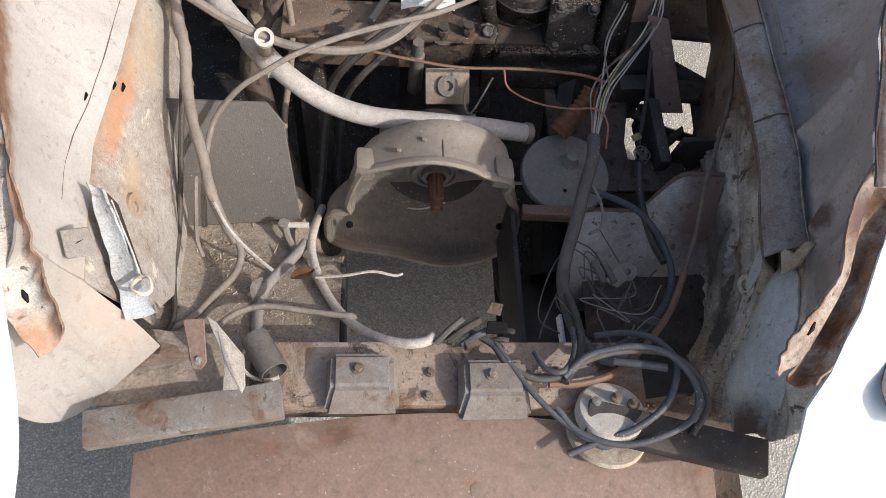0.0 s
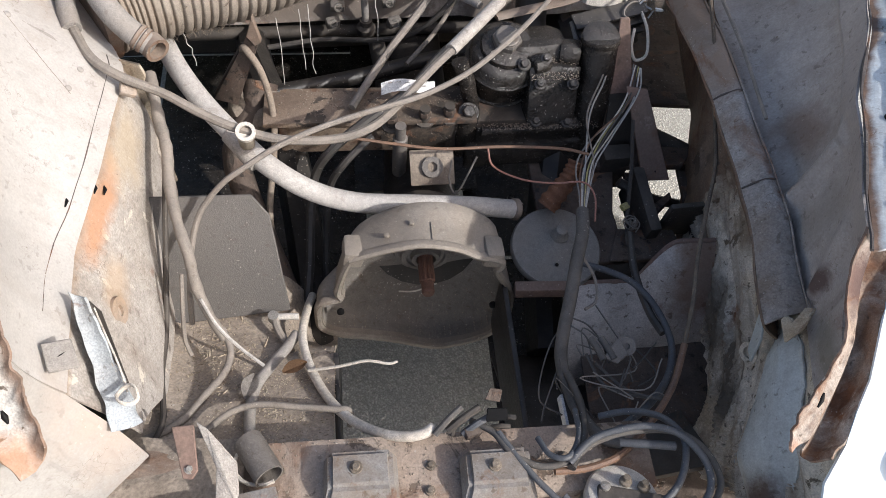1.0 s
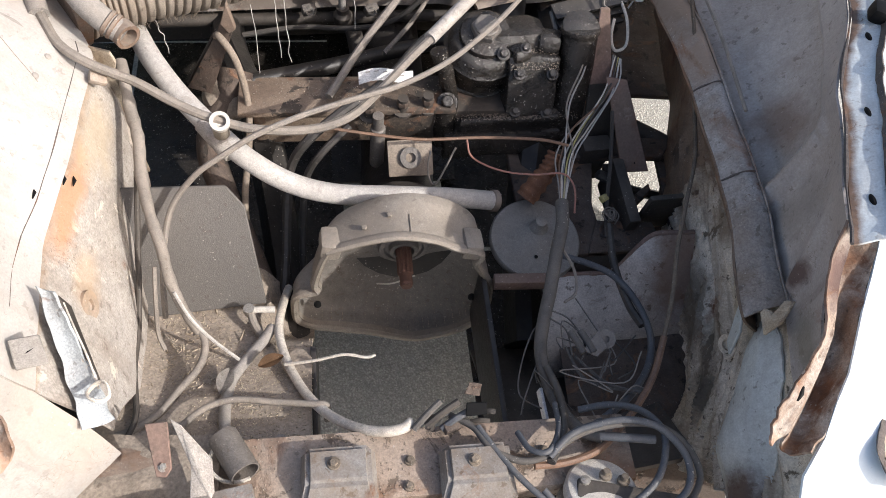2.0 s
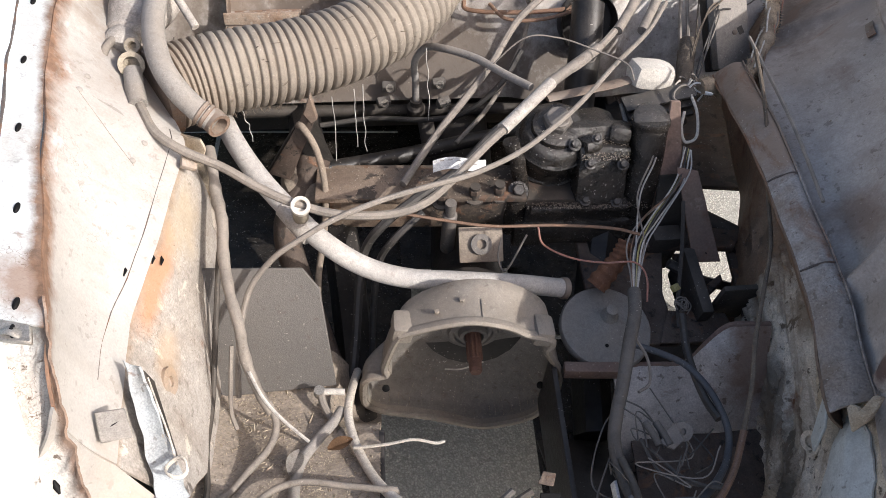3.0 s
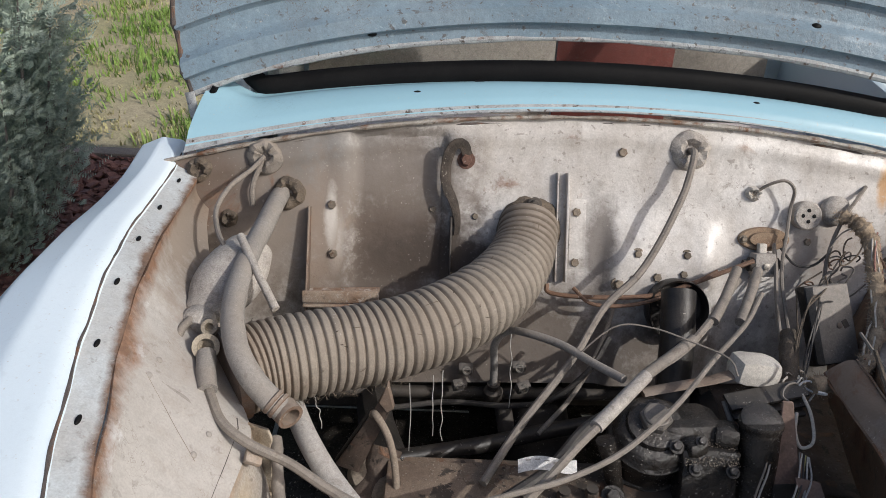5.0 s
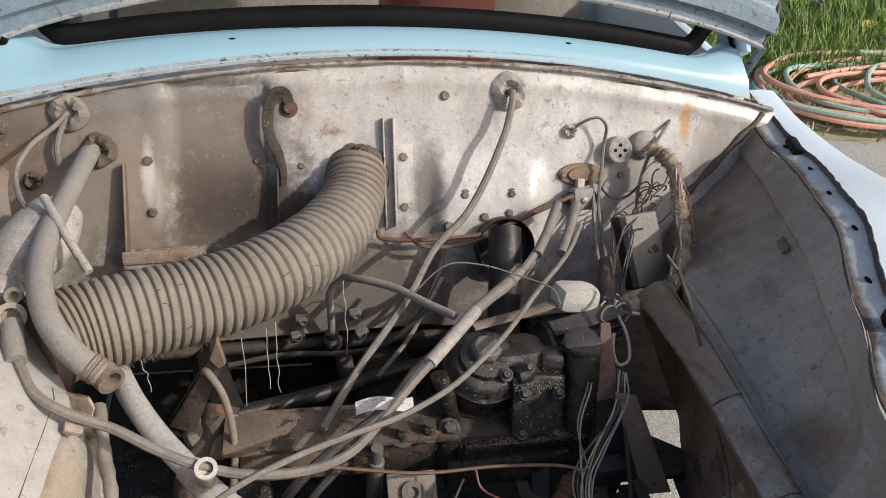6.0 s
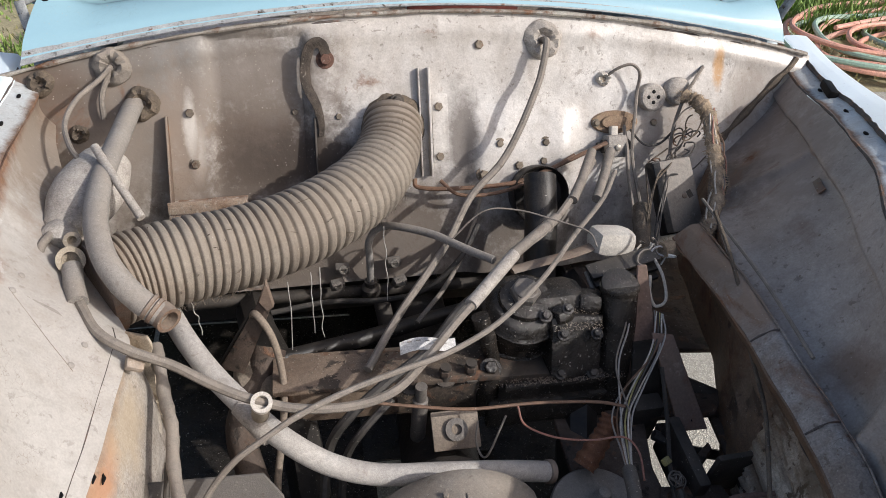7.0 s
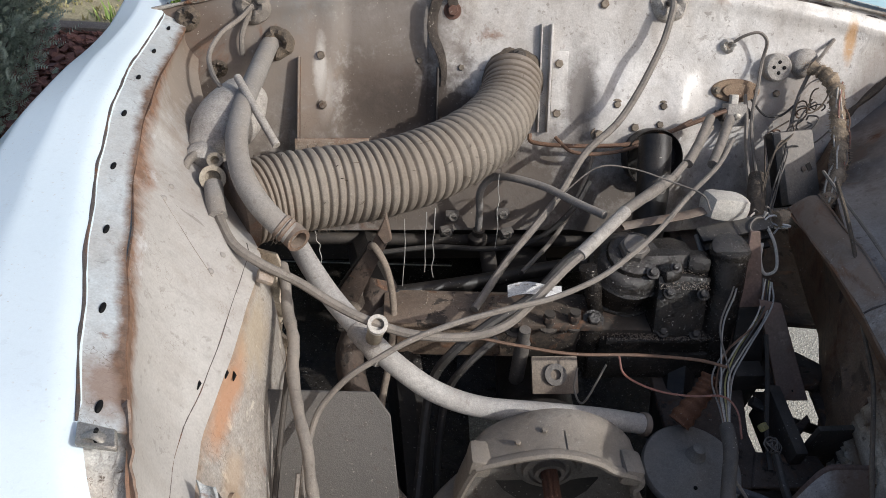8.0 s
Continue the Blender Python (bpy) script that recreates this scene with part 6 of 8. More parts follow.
cable("pale_rod", [(-0.371, 1.15, 0.825), (-0.336, 1.09, 0.805), (-0.301, 1.04, 0.775)], 0.0062, M_PUTTY, "short pale rod leaning over the heater hose", "rod", 10)
cable("washer_pipe", [on_bulk(-0.388, 0.825, 0.01), (-0.402, 1.37, 0.822), (-0.432, 1.33, 0.808), (-0.440, 1.27, 0.799), (-0.420, 1.20, 0.80), (-0.395, 1.15, 0.80)], 0.0042, M_CABLE, "thin dusty pipe out of the bulkhead", "pipe")
cable("washer_pipe", [on_bulk(-0.392, 0.815, 0.012), (-0.404, 1.372, 0.79), (-0.405, 1.36, 0.755)], 0.005, M_CABLE, "short dusty pipe stub", "pipe")

# pale panel riveted on the sloping wing, and tab


def wing_on(y, v, out=0.004):
    p = wing_f(-1, (y - 0.40) / 1.03, v)
    return p + Vector((0.72, 0.05, 0.69)) * out


PATCH = ((0.857, 0.12), (0.900, 0.16), (0.832, 0.39), (0.787, 0.36))


def patch_at(u, v, out):
    (ya, va), (yb, vb), (yc, vc), (yd, vd) = PATCH
    y = (ya * (1 - u) + yb * u) * (1 - v) + (yd * (1 - u) + yc * u) * v
    w = (va * (1 - u) + vb * u) * (1 - v) + (vd * (1 - u) + vc * u) * v
    return wing_on(y, w, out)


bm = sheet(lambda u, v: patch_at(u, v, 0.0028), 8, 12, 0.0012)
part("cover_patch", bm, M_WINGL, left_wing, "flat riveted cover patch")
part("patch_gap", sweep(bmesh.new(), [patch_at(0, k / 12, 0.0028) for k in range(13)], 0.0006, 6, wobble=0.5), M_GRIMY, left_wing)
for u, v in ((0.08, 0.05), (0.92, 0.05), (0.08, 0.95), (0.92, 0.95)):
    part("rivet", lathe(bmesh.new(), patch_at(u, v, 0.0028), (0.72, 0, 0.69), [(0.0045, 0), (0.004, 0.0015), (0.001, 0.0025)], 10), M_WINGL, left_wing)
ln = [wing_on(0.48 + 0.40 * k / 24, 0.38 + 0.055 * smooth_step(0, 10, k) + 0.02 * k / 24, 0.0028) for k in range(25)]
part("panel_seam", sweep(bmesh.new(), ln, 0.0008, 6, wobble=0.6), M_EDGE, left_wing)
for yy, vv in ((0.685, 0.535), (0.675, 0.505), (0.638, 0.428)):
    c = wing_on(yy, vv, 0.003)
    part("slit", sweep(bmesh.new(), [c + Vector((0, -0.009, 0.001)), c, c + Vector((-0.004, 0.009, 0))], lambda t: 0.0008 + 0.0016 * math.sin(math.pi * t), 8), M_SEAL, left_wing)
bm = bmesh.new()
box(bm, (-0.292, 0.826, 0.710), (0.022, 0.018, 0.010), (20, 30, 10), 0.003)
part("tab", bm, M_SKIRT, left_wing, "small folded tab")
# ragged cream edge of the skirt, facing the hoses
bm = sheet(lambda u, v: Vector((-0.283 + 0.012 * noise.noise(Vector((u * 8, v * 6, 3))), 0.875 + 0.018 * v + 0.012 * noise.noise(Vector((u * 11, 0, 1))), 0.71 - 0.25 * u)) + Vector((-0.05 * v, 0, 0)), 24, 6, 0.004)
part("torn_edge", bm, M_CREAM, left_wing, "ragged cream edge with flaking underseal")
for yy, vv in ((0.55, 0.67),):
    p = wing_f(-1, (yy - 0.40) / 1.03, vv)
    bm = bmesh.new()
    pipe_end(bm, p + Vector((-0.004, 0, 0)), (1, 0, 0.25), 0.018, 0.007, 0.007)
    part("pressed_boss", bm, M_SKIRT, left_wing)

# bracket and ring near the wing front
brk = thing("lamp_bracket", "white bent steel bracket with rust at the wing front", "bracket", (-0.31, 0.45, 0.67))
bm = plate_of([(-0.324, 0.438, 0.738), (-0.296, 0.445, 0.734), (-0.286, 0.418, 0.722), (-0.314, 0.409, 0.728)], 0.004, 0.0012)
ear = part("ear", bm, M_RUBBER, brk, "pale tab with a slot")
part("slot", sweep(bmesh.new(), [Vector((-0.309, 0.424, 0.7335)), Vector((-0.304, 0.428, 0.7335)), Vector((-0.299, 0.432, 0.7335))], 0.0015, 8, (1.0, 0.4)), M_SEAL, ear)


def arm_f(u, v):
    """Bent flaking arm with turned-up sides."""
    a = Vector((-0.312, 0.508, 0.722)).lerp(Vector((-0.270, 0.376, 0.645)), u)
    b = Vector((-0.295, 0.500, 0.718)).lerp(Vector((-0.240, 0.388, 0.640)), u)
    p = a.lerp(b, v)
    p.z += 0.018 * (v - 0.45) ** 2 * (1 - 0.5 * u) - 0.006 * math.sin(math.pi * u) * (1 - v) + 0.005 * noise.noise(p * 22)
    p.x += 0.004 * noise.noise(Vector((u * 7, v, 3)))
    return p


part("arm", sheet(arm_f, 60, 16, 0.003), M_BRACK, brk, "white flaking arm")
# dark strip that stands in for the shaded gap beside the arm
bm = plate_of([(-0.295, 0.500, 0.716), (-0.290, 0.502, 0.688), (-0.262, 0.430, 0.640), (-0.258, 0.424, 0.664)], 0.004, 0.001)
part("flank", bm, M_DARK, brk)
for dz in (0.0, 0.004, 0.008):
    bm = bmesh.new()
    c = Vector((-0.249, 0.404, 0.676 + 0.6 * dz))
    sweep(bm, [c + Vector((0.011 * math.cos(a * 0.42), 0.011 * math.sin(a * 0.42), 0.004 * math.sin(a * 0.8))) for a in range(16)], 0.0012, 6)
    solo("wire_ring", bm, M_WHITEC, "small coil of pale wire", "wire", "wire rings on the wing bracket")
cable("thin_wire", [(-0.252, 0.412, 0.668), (-0.262, 0.440, 0.682), (-0.276, 0.470, 0.698), (-0.288, 0.496, 0.708)], 0.0012, M_WHITEC, "thin pale wire tied to the bracket", "wire", 6)

# ---- gussets, rods and crossmember things in the middle ----
gus = thing("steering_bracket", "rusty folded upright bracket under the ventilation hose", "bracket", (-0.17, 0.98, 0.5))
bm = plate_of([(-0.138, 0.985, 0.699), (-0.131, 0.980, 0.661), (-0.181, 0.965, 0.538), (-0.216, 0.970, 0.548), (-0.160, 0.985, 0.642)], 0.006, 0.001)
part("web", bm, M_RUSTD, gus)
bm = plate_of([(-0.138, 0.983, 0.704), (-0.129, 0.978, 0.660), (-0.139, 0.979, 0.652), (-0.150, 0.982, 0.668)], 0.010, 0.001)
part("rust_tip", bm, M_RUST, gus)
bm = plate_of([(-0.160, 0.988, 0.642), (-0.216, 0.974, 0.546), (-0.215, 0.992, 0.535), (-0.162, 1.002, 0.63)], 0.004, 0.001)
part("flank", bm, M_DARK, gus)
bm = bmesh.new()
sweep(bm, spline([(-0.150, 1.02, 0.53), (-0.160, 0.985, 0.50), (-0.185, 0.945, 0.475), (-0.19, 0.90, 0.45), (-0.15, 0.80, 0.39), (-0.10, 0.70, 0.31)], 8), lambda t: 0.038 - 0.016 * t, 20, (0.8, 1.15), wobble=0.05)
arm_t = thing("suspension_arm", "dusty cast suspension arm with two bolts", "arm", (-0.17, 0.95, 0.5))
part("casting", bm, M_RUSTD, arm_t)
part("dusty_boss", gunk(lathe(bmesh.new(), (-0.158, 0.985, 0.505), (0.05, -0.45, 0.9), [(0.040, 0.0), (0.042, 0.012), (0.036, 0.024), (0.020, 0.030), (0.004, 0.031)], 24), 21, 0.004), M_DUSTY, arm_t, "dust-caked top of the casting")
for x, y, z in ((-0.205, 0.945, 0.502), (-0.165, 0.955, 0.508)):
    hexbolt(arm_t, (x, y, z), (-0.2, -0.5, 0.8), 0.006, M_DARK)
cable("breather_pipe", [(-0.165, 1.0, 0.60), (-0.158, 0.975, 0.645), (-0.135, 0.955, 0.612), (-0.124, 0.930, 0.55), (-0.128, 0.89, 0.49), (-0.14, 0.83, 0.42), (-0.13, 0.75, 0.36)], 0.0055, M_DUSTY, "dusty bent breather pipe", "pipe", 10)
cable("track_rod", [(-0.17, 1.03, 0.485), (0.014, 1.1, 0.462), (0.139, 1.15, 0.452), (0.30, 1.2, 0.444)], 0.014, M_BLACK, "dark steering track rod", "rod", 12)
cable("cross_tube", [(-0.30, 1.24, 0.44), (0.0, 1.26, 0.43), (0.30, 1.27, 0.43)], 0.012, M_DARK, "dark cross tube in the shadow", "tube", 10)
for k, (x, y, z) in enumerate(((-0.02, 1.245, 0.50), (0.075, 1.25, 0.505), (-0.03, 1.23, 0.475), (0.085, 1.235, 0.47))):
    nb = thing("terminal_block", "small dark clamp with a hole on the bulkhead foot", "clamp", (x, y, z), "clamps along the bulkhead foot")
    bm = bmesh.new()
    box(bm, (x, y, z), (0.026, 0.016, 0.020), (20, 0, 8 * k), 0.004)
    part("block", bm, M_CASTDARK, nb)
    bm = bmesh.new()
    pipe_end(bm, (x + 0.002, y - 0.007, z + 0.003), (0, -0.9, 0.4), 0.008, 0.005, 0.004, 12)
    part("eyelet", bm, M_STEEL, nb)
bm = bmesh.new()
sweep(bm, spline([(0.05, 1.22, 0.44), (0.06, 1.19, 0.39), (0.065, 1.17, 0.32)], 6), 0.016, 12)
solo("drain_elbow", bm, M_DARK, "dark downward elbow below the bulkhead", "elbow")
# crossmember top plate and bolts
bm = bmesh.new()
box(bm, (0.03, 0.945, 0.542), (0.34, 0.075, 0.010), (-4, 0, 0), 0.003)
part("crossmember_plate", bm, M_XMEM, car, "rusty dust-caked plate on the crossmember")
for x, y in ((0.062, 0.905), (0.115, 0.915), (0.155, 0.92)):
    bl2 = thing("mounting_bolt", "dusty upright mounting bolt on the crossmember", "bolt", (x, y, 0.545), "crossmember bolts")
    bm = bmesh.new()
    lathe(bm, (x, y, 0.540), (0, 0, 1), [(0.016, 0), (0.016, 0.004), (0.0085, 0.005), (0.0085, 0.030)], 16)
    part("shank", bm, M_DARK, bl2)
    bm = bmesh.new()
    lathe(bm, (x, y, 0.556), (0, 0, 1), [(0.010, 0), (0.010, 0.008), (0.008, 0.010)], 6)
    part("nut", bm, M_RUSTD, bl2, smooth=False)
bm = bmesh.new()
lathe(bm, (0.075, 0.895, 0.44), (0, -0.05, 1), [(0.012, 0), (0.012, 0.09), (0.009, 0.092), (0.009, 0.12)], 14)
solo("stop_pin", bm, M_CASTDARK, "dusty vertical pin beside the crossmember", "pin")
bm = sheet(lambda u, v: Vector((0.046 + 0.084 * u, 0.930 + 0.008 * u - 0.016 * v, 0.612 + 0.006 * math.sin(u * 5) - 0.01 * v)), 10, 3, 0.0008)
solo("paper_tag", bm, M_TAG, "crumpled white paper tag with faded print", "tag")
for k in range(5):
    bm = bmesh.new()
    x = 0.060 + 0.013 * k
    box(bm, (x, 0.9265, 0.6115 + 0.006 * math.sin((x - 0.046) / 0.084 * 5)), (0.007, 0.0016, 0.0008), (0, 0, 8), 0)
    solo("print_mark", bm, M_PUTTY, "faded grey print on the paper tag", "print", "print on the tag")

# steering box: dark, oily, with a big filler cap
box_t = thing("steering_box", "oily black cast steering box with a hexagonal filler plug", "steering box", (0.29, 0.98, 0.52))


def crusted(name, at, size, rot, seed, bevel=0.008, label=""):
    bm = box(bmesh.new(), at, size, rot, bevel)
    bmesh.ops.subdivide_edges(bm, edges=bm.edges[:], cuts=4, use_grid_fill=True)
    return part(name, gunk(bm, seed), M_OILY, box_t, label)


BW = Vector((0.0, -0.28, 0.96)).normalized()
prof = [(0.058, 0.0), (0.063, 0.004), (0.064, 0.03), (0.060, 0.034), (0.060, 0.06), (0.063, 0.064), (0.063, 0.082), (0.058, 0.086), (0.056, 0.098), (0.048, 0.106), (0.037, 0.108)]
part("barrel", gunk(lathe(bmesh.new(), (0.248, 1.022, 0.520), BW, prof, 40), 1), M_OILY, box_t, "round oily housing under the filler plug")
part("collar", gunk(lathe(bmesh.new(), (0.248, 0.996, 0.618), BW, [(0.040, 0), (0.042, 0.006), (0.040, 0.014), (0.030, 0.016)], 32), 2, 0.001), M_OILY, box_t)
bm = bmesh.new()
lathe(bm, (0.247, 0.995, 0.632), BW, [(0.024, 0), (0.024, 0.013), (0.0215, 0.016)], 6)
lathe(bm, (0.247, 0.991, 0.646), BW, [(0.019, 0), (0.019, 0.004), (0.017, 0.005)], 24)
part("filler_plug", bm, M_CASTDARK, box_t, "dusty grey hexagonal filler plug", smooth=False)
crusted("neck", (0.300, 1.005, 0.585), (0.10, 0.085, 0.09), (-18, 0, 4), 3, 0.020)
crusted("side_cover", (0.322, 0.958, 0.565), (0.084, 0.052, 0.098), (-20, 0, 3), 4, 0.007, "square oily side cover")
crusted("cover_pad", (0.322, 0.934, 0.553), (0.060, 0.014, 0.070), (-20, 0, 3), 5, 0.004)
crusted("boss", (0.298, 0.962, 0.618), (0.030, 0.034, 0.022), (-20, 0, 20), 6, 0.008)
crusted("boss", (0.350, 0.985, 0.622), (0.036, 0.040, 0.028), (-20, 0, -10), 7, 0.009)
crusted("base", (0.292, 0.960, 0.478), (0.185, 0.085, 0.075), (-4, 0, 2), 8, 0.012, "oil-soaked base of the steering box")
crusted("base_ridge", (0.292, 0.915, 0.517), (0.165, 0.012, 0.012), (-10, 0, 2), 9, 0.004)
crusted("base_foot", (0.285, 0.915, 0.462), (0.20, 0.020, 0.050), (-8, 0, 2), 10, 0.006)
bm = sweep(bmesh.new(), spline([(0.398, 0.945, 0.43), (0.398, 0.955, 0.53), (0.397, 0.975, 0.61), (0.396, 0.987, 0.648)], 10), lambda t: 0.029 + 0.002 * (t > 0.93), 28)
part("end_tube", gunk(bm, 11, 0.0012), M_OILY, box_t, "upright oily tube with a flat top")
part("tube_cap", lathe(bmesh.new(), (0.396, 0.986, 0.648), (0, -0.3, 0.95), [(0.030, 0), (0.030, 0.004), (0.026, 0.006)], 28), M_OILY, box_t, "dark flat cap of the tube")
bm = sweep(bmesh.new(), spline([(0.188, 0.932, 0.45), (0.188, 0.930, 0.50), (0.186, 0.932, 0.545)], 6), 0.019, 16)
part("clamp_post", gunk(bm, 12), M_OILY, box_t)
bm = sweep(bmesh.new(), spline([(0.205, 0.955, 0.50), (0.185, 0.95, 0.585), (0.170, 0.955, 0.63)], 6), 0.013, 12)
part("clamp_arm", gunk(bm, 13), M_OILY, box_t)
for p, r in (((0.187, 0.925, 0.548), 0.011), ((0.297, 0.932, 0.602), 0.0065), ((0.350, 0.932, 0.600), 0.0065), ((0.300, 0.920, 0.530), 0.0065), ((0.352, 0.918, 0.528), 0.0065), ((0.272, 0.955, 0.622), 0.007), ((0.305, 0.955, 0.634), 0.006)):
    hexbolt(box_t, p, (0, -0.5, 0.85), r, M_OILY)
# dry crumbs stuck to the oil, pale so that they also imitate its glints
rg = random.Random(41)
vv, ff = [], []
for k in range(1500):
    if k < 600:
        p = Vector((rg.gauss(0.29, 0.045), rg.uniform(0.908, 0.922), 0.5235))
    elif k < 1050:
        p = Vector((rg.uniform(0.283, 0.362), rg.uniform(0.935, 0.975), 0.0))
        p.z = 0.615 - (0.958 - p.y) * 0.36
    else:
        p = Vector((rg.uniform(0.20, 0.30), rg.uniform(0.925, 0.958), 0.517))
    q, a = rg.uniform(0.0005, 0.0015), rg.uniform(0, 6.28)
    i = len(vv)
    vv += [p + Vector((q * math.cos(a + s), q * math.sin(a + s), 0)) for s in (0, 2.1, 4.2)] + [p + Vector((0, 0, q))]
    ff += [(i, i + 1, i + 3), (i + 1, i + 2, i + 3), (i + 2, i, i + 3)]
me = bpy.data.meshes.new("oil_grit")
me.from_pydata([v - box_t.location for v in vv], [], ff)
me.materials.append(M_DUSTY)
o = new("oil_grit", me)
o.parent = box_t
o["kind"] = "stuff"

# black canister on the bulkhead with its outlet
can = thing("air_canister", "black painted steel canister with an outlet pipe", "canister", (0.32, 1.27, 0.62))
bm = bmesh.new()
lathe(bm, on_bulk(0.350, 0.592, 0.004), BULK_N, [(0.054, 0), (0.056, 0.03), (0.054, 0.034), (0.050, 0.030), (0.048, 0.010)], 36)
part("shell", bm, M_BLACK, can)
bm = bmesh.new()
sweep(bm, spline([(0.335, 1.262, 0.675), (0.332, 1.228, 0.645), (0.328, 1.195, 0.615), (0.322, 1.15, 0.55), (0.315, 1.10, 0.52)], 8), 0.029, 26)
part("outlet_pipe", bm, M_BLACK, can)
hexbolt(can, (0.332, 1.169, 0.631), (0.1, -0.8, 0.5), 0.007, M_CASTDARK)
bm = bmesh.new()
sweep(bm, spline([(0.315, 1.12, 0.55), (0.318, 1.10, 0.50), (0.32, 1.09, 0.44)], 6), 0.03, 16)
part("lower_pipe", bm, M_BLACK, can)

# column bracket, white cap and levers
col = thing("column_bracket", "flat steel steering column bracket with a white plastic cap", "bracket", (0.38, 1.07, 0.64))
bm = bmesh.new()
sweep(bm, [Vector((0.235, 1.04, 0.645)), Vector((0.345, 1.068, 0.650)), Vector((0.39, 1.085, 0.652)), Vector((0.455, 1.095, 0.655))], 0.012, 8, (1.0, 0.35))
part("bar", bm, M_RUST, col)
bm = bmesh.new()
box(bm, (0.414, 1.088, 0.658), (0.074, 0.052, 0.044), (-12, 10, 8), 0.018)
part("cap", bm, M_WHITEP, col, "cream plastic cap")
bm = bmesh.new()
box(bm, (0.425, 1.050, 0.640), (0.125, 0.030, 0.006), (10, -6, 12), 0.002)
part("clamp_plate", bm, M_BLACKC, col)
for k, (dx, dz, ln2) in enumerate(((0.0, -0.014, 0.118), (0.006, -0.028, 0.105))):
    bm = bmesh.new()
    box(bm, (0.427 + dx, 1.046 - 0.004 * k, 0.640 + dz), (ln2, 0.034, 0.007), (10, -6, 12), 0.002)
    part("clamp_plate", bm, M_BLACK, col)
for a, b in (((0.395, 1.045, 0.628), (0.405, 1.0, 0.592)), ((0.425, 1.05, 0.63), (0.445, 0.985, 0.585)), ((0.365, 1.05, 0.625), (0.375, 1.01, 0.60))):
    bm = bmesh.new()
    sweep(bm, [Vector(a), (Vector(a) + Vector(b)) * 0.5, Vector(b)], 0.0042, 8)
    part("stud", bm, M_STEEL, col)
bm = bmesh.new()
sweep(bm, spline([(0.512, 1.20, 0.642), (0.500, 1.16, 0.630), (0.487, 1.10, 0.612), (0.466, 1.04, 0.598)], 8), 0.0155, 12, wobble=0.15)
solo("steering_column", bm, M_TAPE, "steering column tube wrapped in grimy cloth tape", "column")
for dx in (0.0, 0.036):
    bm = bmesh.new()
    sweep(bm, [Vector((0.44 + dx, 1.30, 0.70)), Vector((0.405 + dx * 1.1, 1.235, 0.685)), Vector((0.372 + dx * 1.2, 1.18, 0.677))], 0.0088, 12)
    solo("cable_sleeve", bm, M_CABLE, "pale stiff sleeve of a control cable", "sleeve", "cable sleeves on the bulkhead")
for p, q in (((0.243, 1.061, 0.66), (0.155, 0.962, 0.648)),):
    bm = bmesh.new()
    sweep(bm, [Vector(p), Vector(p).lerp(Vector(q), 0.5), Vector(q)], 0.0104, 12)
    solo("cable_sleeve", bm, M_PUTTY, "whitened joint sleeve on the control cable", "sleeve")
bm = bmesh.new()
sweep(bm, [Vector((0.243, 1.063, 0.66)), Vector((0.30, 1.108, 0.671)), Vector((0.33, 1.135, 0.674))], 0.0092, 12)
solo("cable_sleeve", bm, M_CABLE, "upper joint sleeve on the control cable", "sleeve")

# ---- electrical cluster at the right of the bulkhead ----
sock = thing("plug_socket", "round grey plug socket with four pin holes", "socket", (0.584, 1.42, 0.744))
bm = bmesh.new()
lathe(bm, on_bulk(0.584, 0.744, 0.0), BULK_N, [(0.026, 0), (0.026, 0.022), (0.023, 0.025)], 28)
part("body", bm, M_PUTTY, sock)
for k in range(4):
    an = math.pi / 2 * k
    c = on_bulk(0.584, 0.744, 0.0245) + Vector((0.010 * math.cos(an), 0, 0)) + (BULK_N.cross(Vector((1, 0, 0)))).normalized() * 0.010 * math.sin(an)
    part("pin_hole", lathe(bmesh.new(), c, BULK_N, [(0.0036, 0), (0.0036, 0.0012), (0.0026, 0.0016)], 10), M_SEAL, sock)
bm = bmesh.new()
lathe(bm, on_bulk(0.640, 0.752, 0.0), BULK_N, [(0.027, 0), (0.027, 0.012), (0.022, 0.018), (0.010, 0.020)], 24)
solo("grommet", bm, M_PUTTY, "large dusty rubber grommet with cables through it", "grommet")
oval = thing("cable_entry_plate", "rust-brown oval cable entry plate", "plate", (0.513, 1.40, 0.70))
bm = bmesh.new()
c = on_bulk(0.513, 0.704, 0.004)
ups = (BULK_N.cross(Vector((1, 0, 0)))).normalized()
rings = []
for k, h in ((1.0, -0.004), (1.0, 0.004), (0.92, 0.007), (0.62, 0.007), (0.58, 0.012), (0.3, 0.012)):
    rings.append([bm.verts.new(c + Vector((0.047 * k * math.cos(a * math.pi / 16), 0, 0)) + ups * (0.022 * k * math.sin(a * math.pi / 16)) + BULK_N * h) for a in range(32)])
for a, b in zip(rings, rings[1:]):
    for k in range(32):
        bm.faces.new((a[k], a[(k + 1) % 32], b[(k + 1) % 32], b[k]))
bm.faces.new(rings[-1])
part("plate", bm, M_TAN, oval, "rusty oval plate")
for dx in (-0.038, 0.038):
    hexbolt(oval, on_bulk(0.513 + dx, 0.704, 0.008), BULK_N, 0.005)
sw = thing("switch_block", "small grey switch block with side terminals", "switch", (0.509, 1.36, 0.661))
bm = bmesh.new()
box(bm, None, (0.038, 0.032, 0.042), bevel=0.004, m=Matrix.Translation(on_bulk(0.509, 0.664, 0.020)) @ pose(0, 0, 0, -26, 0, 3))
part("body", bm, M_PUTTY, sw)
bm = bmesh.new()
